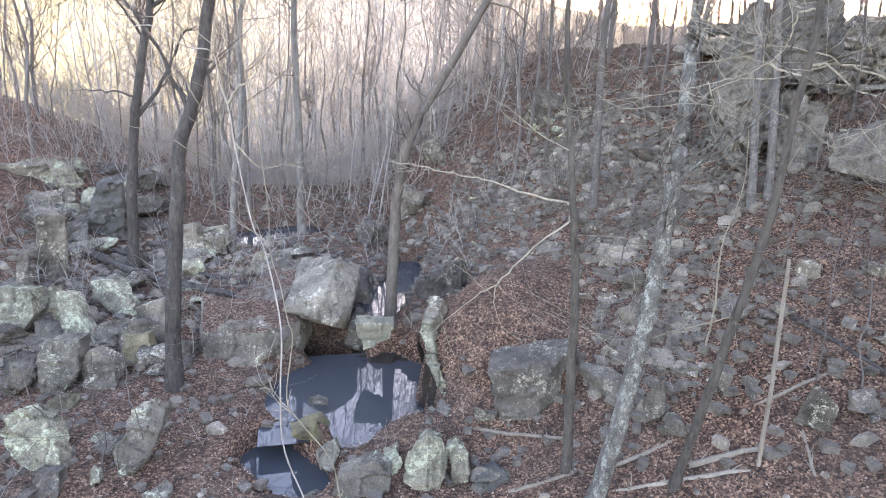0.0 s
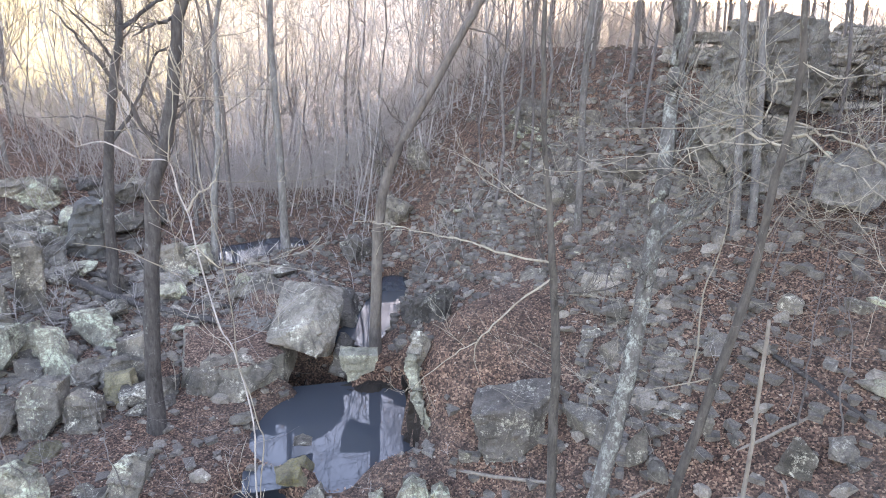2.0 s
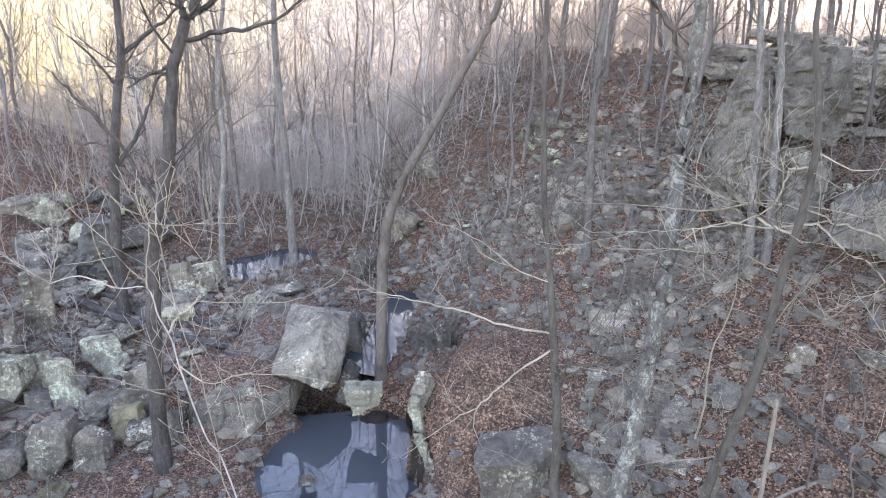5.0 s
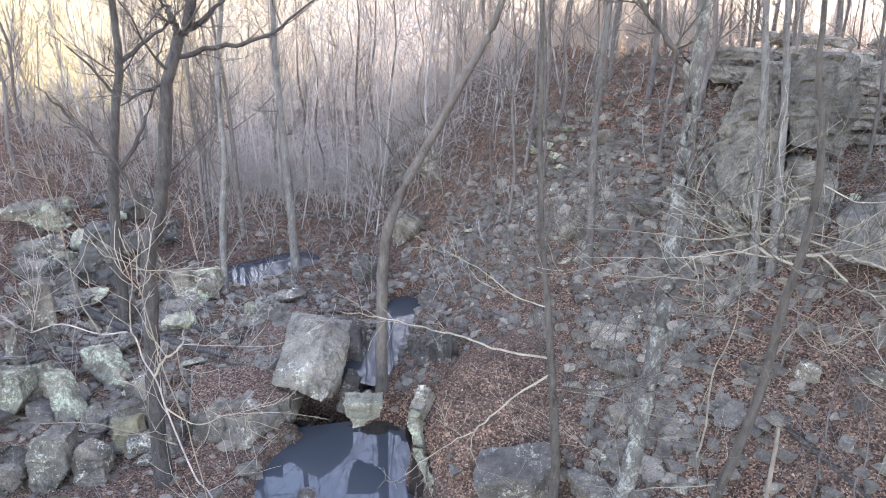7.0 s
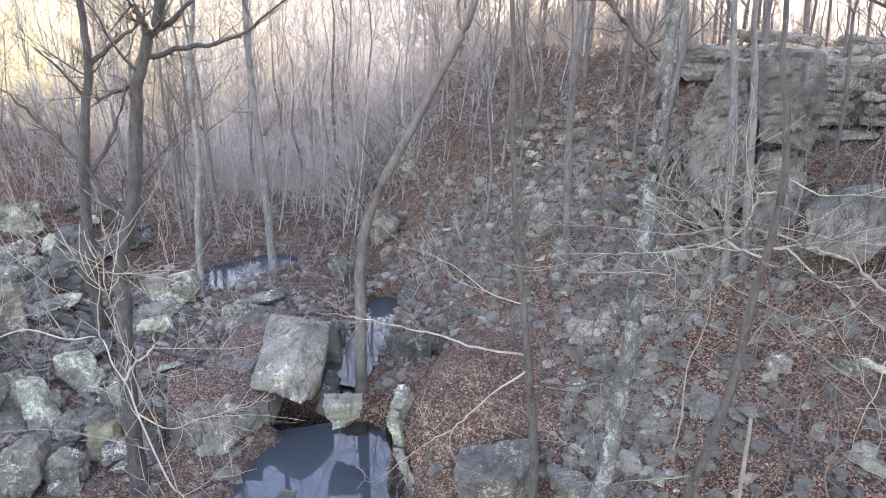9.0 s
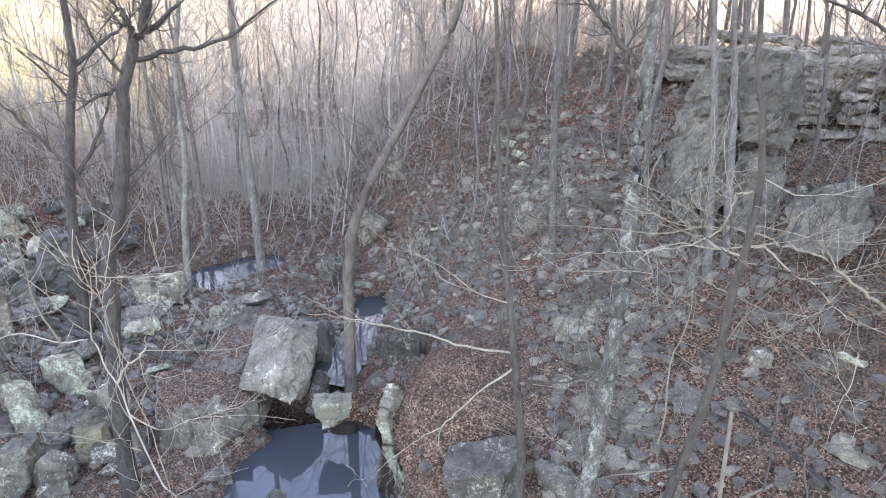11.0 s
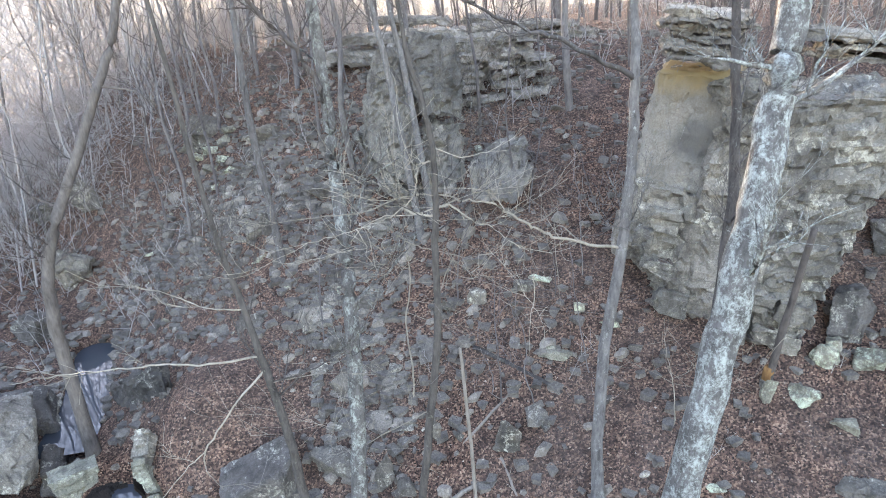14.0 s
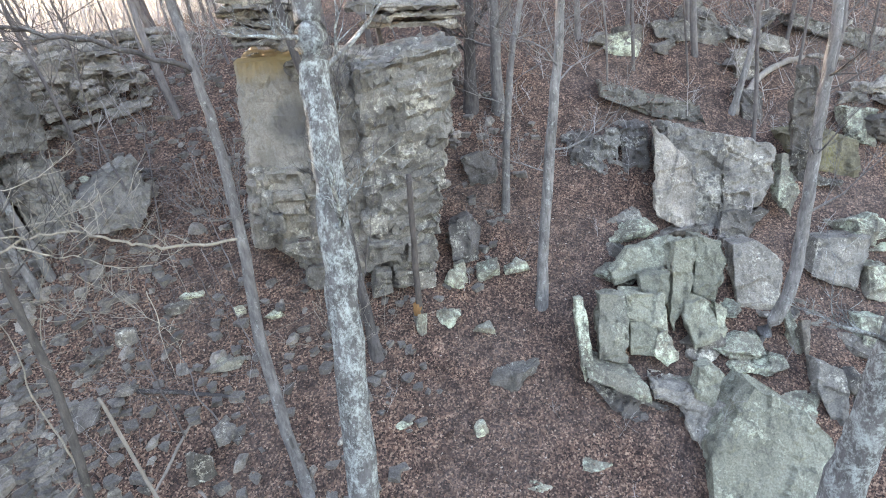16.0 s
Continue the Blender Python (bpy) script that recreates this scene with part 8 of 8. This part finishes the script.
def talus_zone(x, y):
    """How stony the slope is at a place."""
    band = math.exp(-((x - 5.6 - 0.12 * (y - 17)) / 1.8) ** 2) * step(12.5, 16, y) * (1 - step(25, 30, y))
    high = math.exp(-((x - 4.0) / 4.5) ** 2 - ((y - 25.5) / 4.0) ** 2)
    left = math.exp(-((x + 11.5) / 3.0) ** 2 - ((y - 21.5) / 5.0) ** 2)
    stream = math.exp(-((x + 5.5) / 2.8) ** 2 - ((y - 25.0) / 3.5) ** 2) * 0.8
    foot = math.exp(-((x - 9.0) / 2.0) ** 2 - ((y - 20.5) / 2.5) ** 2)
    return max(band, high * 0.9, left, stream, foot * 0.8, 0.06)


rng = random.Random(77)
placed = 0
while placed < 290:
    x, y = rng.uniform(-15, 16), rng.uniform(12.5, 30)
    if rng.random() > talus_zone(x, y) or math.hypot(x - 1.6, y - 17.3) < 2.0 or any(from_line(x, y, ln) < hw * 1.2 for ln, hw, lv in POOLS):
        continue
    me = TALUS[rng.randrange(12)]
    s = 0.2 + 0.7 * rng.random() ** 2.6
    ob = new("stone", me)
    ob.matrix_world = pose(x, y, ground(x, y) - 0.27 * s, rng.uniform(-24, 24), rng.uniform(-24, 24), rng.uniform(0, 360)) @ Matrix.Diagonal((s, s, s * rng.uniform(0.8, 1.3), 1))
    tagged(ob, "angular grey lichened stone lying on the slope", "rock", group="loose stones")
    placed += 1
for me in TALUS:
    me.materials.append(lichen_rock if me is TALUS[3] or me is TALUS[7] else slope_rock)

# small stones too many to count
rng = random.Random(78)
v, f = [], []
made = 0
while made < 6500:
    x, y = rng.uniform(-16, 20), rng.uniform(9, 34)
    if rng.random() > talus_zone(x, y) * (0.45 if x < -1 else 1) + 0.08 or math.hypot(x - 2.3, y - 17.3) < 1.8:
        continue
    s = rng.uniform(0.05, 0.2)
    z = rough_ground(x, y)
    b = len(v)
    a = rng.uniform(0, 6.28)
    ca, sa = math.cos(a), math.sin(a)
    for cx, cy, cz in ((-1, -1, -0.5), (1, -1, -0.5), (1, 1, -0.5), (-1, 1, -0.5), (-1, -1, 0.6), (1, -1, 0.6), (1, 1, 0.6), (-1, 1, 0.6)):
        px, py, pz = cx * rng.uniform(0.5, 1.1), cy * rng.uniform(0.4, 0.8), cz * rng.uniform(0.4, 1.0)
        v.append((x + s * (px * ca - py * sa), y + s * (px * sa + py * ca), z + s * pz))
    f += [(b, b + 1, b + 5, b + 4), (b + 1, b + 2, b + 6, b + 5), (b + 2, b + 3, b + 7, b + 6), (b + 3, b, b + 4, b + 7), (b + 4, b + 5, b + 6, b + 7)]
    made += 1
tagged(mesh_object("rubble", v, f, slope_rock, smooth=False), "small broken grey stones scattered over the slope", "rubble", kind="stuff")

# half-buried lichened stones
rng = random.Random(79)
v, f = [], []
made = 0
while made < 1000:
    x, y = rng.uniform(-14, 20), rng.uniform(10, 31)
    if rng.random() > talus_zone(x, y) + 0.12 or math.hypot(x - 1.6, y - 17.3) < 2.0 or any(from_line(x, y, ln) < hw * 1.2 for ln, hw, lv in POOLS):
        continue
    s = 0.08 + 0.22 * rng.random() ** 2
    z = rough_ground(x, y)
    n_ = rng.randint(5, 7)
    b = len(v)
    a, tx, ty = rng.uniform(0, 6.28), rng.uniform(-0.35, 0.35), rng.uniform(-0.35, 0.35)
    for ring, (rad, hgt) in enumerate(((1.0, -0.35), (0.92, 0.18), (0.55, 0.5))):
        for k in range(n_):
            t = a + 6.283 * (k + rng.uniform(-0.25, 0.25)) / n_
            px, py = rad * rng.uniform(0.75, 1.15) * math.cos(t), 0.7 * rad * rng.uniform(0.75, 1.15) * math.sin(t)
            v.append((x + s * px, y + s * py, z + s * (hgt * rng.uniform(0.7, 1.2) + tx * px + ty * py)))
    for ring in range(2):
        for k in range(n_):
            k2 = (k + 1) % n_
            f.append((b + ring * n_ + k, b + ring * n_ + k2, b + (ring + 1) * n_ + k2, b + (ring + 1) * n_ + k))
    f.append(tuple(b + 2 * n_ + k for k in range(n_)))
    made += 1
tagged(mesh_object("half_buried_stones", v, f, slope_rock, smooth=False), "grey lichened stones half buried in dead leaves", "rubble", kind="stuff")

# ---- fallen leaves ----
rng = np.random.default_rng(5)
N = 130000
x, y = rng.uniform(-15, 21, N), rng.uniform(0, 31, N)
keep = (rng.random(N) < np.clip(1.5 - (y - 12) * 0.045, 0.25, 1)) & ((y > 9) | (x > 8))
x, y = x[keep], y[keep]
N = len(x)
z = np.array([rough_ground(a, b) for a, b in zip(x, y)]) + rng.uniform(0.005, 0.03, N)
dry = np.array([all(from_line(a, b, ln) > hw * 1.05 for ln, hw, lv in POOLS) for a, b in zip(x, y)])
x, y, z = x[dry], y[dry], z[dry]
N = len(x)
s = rng.uniform(0.020, 0.042, N)
ang = rng.uniform(0, 2 * np.pi, N)
pts = np.zeros((N, 4, 3))
for k, (lx, ly) in enumerate(((-1.0, 0.0), (0.0, -0.55), (1.0, 0.0), (0.0, 0.55))):
    pts[:, k, 0] = x + s * (lx * np.cos(ang) - ly * np.sin(ang))
    pts[:, k, 1] = y + s * (lx * np.sin(ang) + ly * np.cos(ang))
    pts[:, k, 2] = z + s * rng.uniform(-0.35, 0.7, N)
faces = np.arange(4 * N).reshape(N, 4)
faces = np.concatenate([faces[:, [0, 1, 2]], faces[:, [0, 2, 3]]])
ob = mesh_object("fallen_leaves", pts.reshape(-1, 3), faces.tolist(), dead_leaf, smooth=False)
tagged(ob, "curled brown dead leaves covering the forest floor", "leaves", kind="stuff")


# ---- the woods behind ----
def wood_variant(seed, tall, r):
    """One bare tree at the origin: trunk mesh and twig mesh."""
    rng = random.Random(seed)
    lean = Vector((rng.uniform(-0.04, 0.04), rng.uniform(-0.04, 0.04), 0))
    pts = [Vector((0, 0, -0.3))]
    for k in range(1, 7):
        pts.append(Vector((lean.x * k / 6 * tall + rng.uniform(-0.28, 0.28), lean.y * k / 6 * tall + rng.uniform(-0.28, 0.28), tall * k / 6)))
    path = curve_points(pts, 2)
    n = len(path) - 1
    radii = [max(r * (1 - 0.9 * i / n), 0.012) for i in range(n + 1)]
    v, f = [], []
    tube(v, f, path, radii, 7)
    v2, f2 = [], []
    for k in range(14):
        i = rng.randint(int(n * 0.2), n - 1)
        a = rng.uniform(0, 6.28)
        d = Vector((math.cos(a), math.sin(a), rng.uniform(0.4, 1.3))).normalized()
        grow(v2, f2, path[i], d, rng.uniform(1.2, 3.6), max(radii[i] * 0.4, 0.018), 1, rng, 3, 0.16, 0.28, 0.008)
    return (v, f), (v2, f2)


def light_variant(seed, tall, r):
    """A bare tree for the distance: thin crooked stem, wide fine crown."""
    rng = random.Random(seed)
    pts = [Vector((0, 0, -0.3))]
    for k in range(1, 6):
        pts.append(pts[-1] + Vector((rng.uniform(-0.55, 0.55), rng.uniform(-0.55, 0.55), tall / 5)))
    v, f = [], []
    tube(v, f, pts, [r, r * 0.85, r * 0.65, r * 0.45, r * 0.3, 0.012], 3)
    v2, f2 = [], []
    for k in range(30):
        i = rng.randint(0, 4)
        p = pts[i].lerp(pts[i + 1], rng.random())
        a = rng.uniform(0, 6.28)
        d = Vector((math.cos(a), math.sin(a), rng.uniform(0.1, 1.2))).normalized()
        q = p + d * rng.uniform(0.8, 2.2)
        w_ = q + (d + Vector((rng.uniform(-0.6, 0.6), rng.uniform(-0.6, 0.6), rng.uniform(-0.2, 0.7)))) * rng.uniform(0.5, 1.3)
        tube(v2, f2, [p, q, w_], [r * 0.28, r * 0.2, 0.006], 3)
        for _ in range(3):
            o = p.lerp(q, rng.uniform(0.3, 1)) if rng.random() < 0.5 else q.lerp(w_, rng.random())
            tube(v2, f2, [o, o + Vector((rng.uniform(-1, 1), rng.uniform(-1, 1), rng.uniform(-0.3, 0.9)))], [r * 0.13, 0.005], 3)
    return (v, f), (v2, f2)


LIGHT = [light_variant(700 + k, 8 + k, 0.020 + 0.0045 * k) for k in range(9)]
VARIANTS = []
for k in range(9):
    r = (0.05, 0.07, 0.09, 0.11, 0.13, 0.04, 0.06, 0.055, 0.035)[k]
    tr, tw = wood_variant(500 + k, (10, 12, 13, 14, 15, 9, 12, 11, 8)[k], r)
    VARIANTS.append((tr, tw))
MODELS = []
for k, (tr, tw) in enumerate(VARIANTS):
    t = new("tree")
    mesh_object("trunk", *tr, wood_mid, t)
    tagged(mesh_object("crown", *tw, wood_mid, t, "fine bare twigs"), kind="stuff")
    tagged(t, "bare grey woodland tree on the slope", "tree", group="woodland trees")
    MODELS.append(t)

KEEP_CLEAR = [(-1.0, 21.0, 2.5), (-3, 17, 3.5), (2.5, 16.5, 4.5), (9, 19, 1.6), (12.5, 11, 4.0), (15, 6, 5.0), (6, 14, 4.0), (18, 4, 3.5)]
rng = random.Random(42)
spots = []
tries = 0
while len(spots) < 250 and tries < 20000:
    tries += 1
    if len(spots) % 5 < 3:
        a, d = rng.uniform(3, 98), 17 + 22 * rng.random()
    else:
        a, d = rng.uniform(-48, 5), 27 + 36 * rng.random()
    x, y = d * math.sin(radians(a)), 4 + d * math.cos(radians(a))
    if y < -6 or any(math.hypot(x - cx, y - cy) < cr for cx, cy, cr in KEEP_CLEAR):
        continue
    if d < 22 and rng.random() < 0.6:
        continue
    if any(from_line(x, y, ln) < hw * 1.4 for ln, hw, lv in POOLS):
        continue
    if any(math.hypot(x - p, y - q) < 0.9 for p, q in spots):
        continue
    spots.append((x, y))
for i, (x, y) in enumerate(spots):
    k = i % 9
    s = rng.uniform(0.8, 1.2)
    m = pose(x, y, ground(x, y), rng.uniform(-1.5, 1.5), rng.uniform(-1.5, 1.5) - 7 * step(4, 14, x)) @ pose(0, 0, 0, 0, 0, rng.uniform(0, 360)) @ Matrix.Diagonal((s, s, s, 1))
    if i < 9:
        MODELS[k].matrix_world = m
    else:
        c = copy_thing(MODELS[k], pose(0, 0, 0))
        c.matrix_basis = m

# woods past counting
def woods(name, label, mat, places, seed):
    rng = np.random.default_rng(seed)
    blocks, lengths, loops, count = [], [], [], 0
    for a, d in places(rng):
        x, y = d * math.sin(radians(a)), 4 + d * math.cos(radians(a))
        (tv, tf), (bv, bf) = LIGHT[int(rng.integers(9))]
        arr = np.array([tuple(p) for p in tv] + [tuple(p) for p in bv])
        s, t = rng.uniform(0.9, 1.4), rng.uniform(0, 6.28)
        c_, s_ = math.cos(t), math.sin(t)
        blocks.append(np.stack([(arr[:, 0] * c_ - arr[:, 1] * s_) * s + x, (arr[:, 0] * s_ + arr[:, 1] * c_) * s + y, arr[:, 2] * s + ground(x, y)], 1))
        for q in [*tf, *(tuple(w_ + len(tv) for w_ in q) for q in bf)]:
            lengths.append(len(q))
            loops.extend(w_ + count for w_ in q)
        count += len(arr)
    me = bpy.data.meshes.new(name)
    me.vertices.add(count)
    me.vertices.foreach_set("co", np.concatenate(blocks).ravel())
    me.loops.add(len(loops))
    me.loops.foreach_set("vertex_index", loops)
    me.polygons.add(len(lengths))
    me.polygons.foreach_set("loop_start", np.concatenate([[0], np.cumsum(lengths)[:-1]]))
    me.polygons.foreach_set("loop_total", lengths)
    me.update(calc_edges=True)
    me.materials.append(mat)
    tagged(new(name, me), label, "woods", kind="stuff")


def far_places(rng):
    for i in range(540):
        if i % 8 < 4:
            yield rng.uniform(-52, 6), 40 + 80 * rng.random() ** 1.1
        elif i % 8 < 5:
            yield rng.uniform(4, 45), 34 + 36 * rng.random()
        else:
            yield rng.uniform(30, 100), 32 + 50 * rng.random()
    for i in range(45):
        yield rng.uniform(-30, -6), 34 + 18 * rng.random()


def slope_places(rng):
    for i in range(45):
        yield rng.uniform(-17, 4), 27 + 14 * rng.random()
    for i in range(65):
        yield rng.uniform(-1, 23), 27 + 11 * rng.random()


woods("far_woods", "distant bare winter woods on the hillside", wood_far_hazed, far_places, 9)
woods("slope_woods", "thin bare grey-brown trees on the rocky slope", wood_slope_hazed, slope_places, 19)

# ---- understory ----
def understory(x, y, h, seed):
    rng = random.Random(seed)
    z = ground(x, y)
    lx, ly = rng.uniform(-0.35, 0.35), rng.uniform(-0.35, 0.35)
    pts = [(x, y, z - 0.1)]
    for k in range(1, 5):
        pts.append((x + lx * h * k / 4 + rng.uniform(-0.15, 0.15), y + ly * h * k / 4 + rng.uniform(-0.15, 0.15), z + h * k / 4))
    base = Vector(pts[0])
    t = tagged(new("sapling"), "thin bare understory sapling with pale crooked twigs", "sapling", group="understory saplings")
    t.location = base
    path = curve_points([Vector(p) - base for p in pts], 4, 0.03, rng)
    n = len(path) - 1
    r = 0.008 * h ** 0.7
    v, f = [], []
    tube(v, f, path, [r * (1 - 0.75 * i / n) for i in range(n + 1)], 6)
    mat = pale_bark if seed % 4 == 0 else wood_mid
    mesh_object("trunk", v, f, mat, t)
    v, f = [], []
    for _ in range(int(4 + h)):
        i = rng.randint(n // 3, n)
        a = rng.uniform(0, 6.28)
        grow(v, f, path[i], Vector((math.cos(a), math.sin(a), rng.uniform(-0.2, 0.35))).normalized(), rng.uniform(1.0, 3.0), max(r * 0.45 * (1 - 0.5 * i / n), 0.005), 1, rng, 3, 0.03, 0.26, 0.003)
    tagged(mesh_object("crown", v, f, mat, t, "fine pale twigs"), kind="stuff")


rng = random.Random(314)
for k in range(24):
    while True:
        x, y = rng.uniform(-8, 15) if k < 9 else rng.uniform(2.5, 13), rng.uniform(9.5, 19)
        if x < 0 and rng.random() < 0.6:
            continue
        if not any(from_line(x, y, ln) < hw * 1.3 for ln, hw, lv in POOLS) and math.hypot(x, y - 4) > 11.5 and math.hypot(x - 2, y - 17) > 2.6:
            break
    understory(x, y, rng.uniform(1.6, 5.0) if y > 12 else rng.uniform(2.5, 5.5), 1000 + k)

# ---- undergrowth ----
rng = random.Random(12)
v, f = [], []
for k in range(5200):
    near = k < 60
    if near:
        a, d = rng.uniform(-46, 98), 9 + 13 * rng.random()
    elif k >= 3800:
        a, d = rng.uniform(-34, 24), 30 + 18 * rng.random()
    else:
        a, d = (rng.uniform(-48, 98), 19 + 42 * rng.random() ** 0.8)
    x, y = d * math.sin(radians(a)), 4 + d * math.cos(radians(a))
    if any(from_line(x, y, ln) < hw * 1.4 for ln, hw, lv in POOLS) or y < -8 or math.hypot(x - 2.0, y - 17.5) < 2.0:
        continue
    if k < 3800 and not near and a > 4 and (talus_zone(x, y) > 0.3 or d < 40) and rng.random() < 0.6:
        continue
    p = Vector((x, y, ground(x, y) - 0.05))
    h = rng.uniform(0.4, 1.5) if near else rng.uniform(0.8, 3.0) * (0.6 if d < 26 else 1)
    r = 0.006 if near else 0.009 + 0.00016 * d
    up = Vector((rng.uniform(-0.5, 0.5), rng.uniform(-0.5, 0.5), 1)).normalized()
    q = p + up * h * 0.55
    top = q + (up + Vector((rng.uniform(-0.4, 0.4), rng.uniform(-0.4, 0.4), 0))).normalized() * h * 0.45
    tube(v, f, [p, q, top], [r, r * 0.8, r * 0.4], 3)
    for _ in range(8):
        o = p.lerp(q, rng.uniform(0.4, 1)) if rng.random() < 0.5 else q.lerp(top, rng.random())
        d1 = Vector((rng.uniform(-1, 1), rng.uniform(-1, 1), rng.uniform(0.1, 1.1))).normalized()
        m_ = o + d1 * h * rng.uniform(0.14, 0.32)
        e_ = m_ + (d1 + Vector((rng.uniform(-0.5, 0.5), rng.uniform(-0.5, 0.5), rng.uniform(-0.1, 0.5)))).normalized() * h * rng.uniform(0.1, 0.28)
        tube(v, f, [o, m_, e_], [r * 0.65, r * 0.5, r * 0.3], 3)
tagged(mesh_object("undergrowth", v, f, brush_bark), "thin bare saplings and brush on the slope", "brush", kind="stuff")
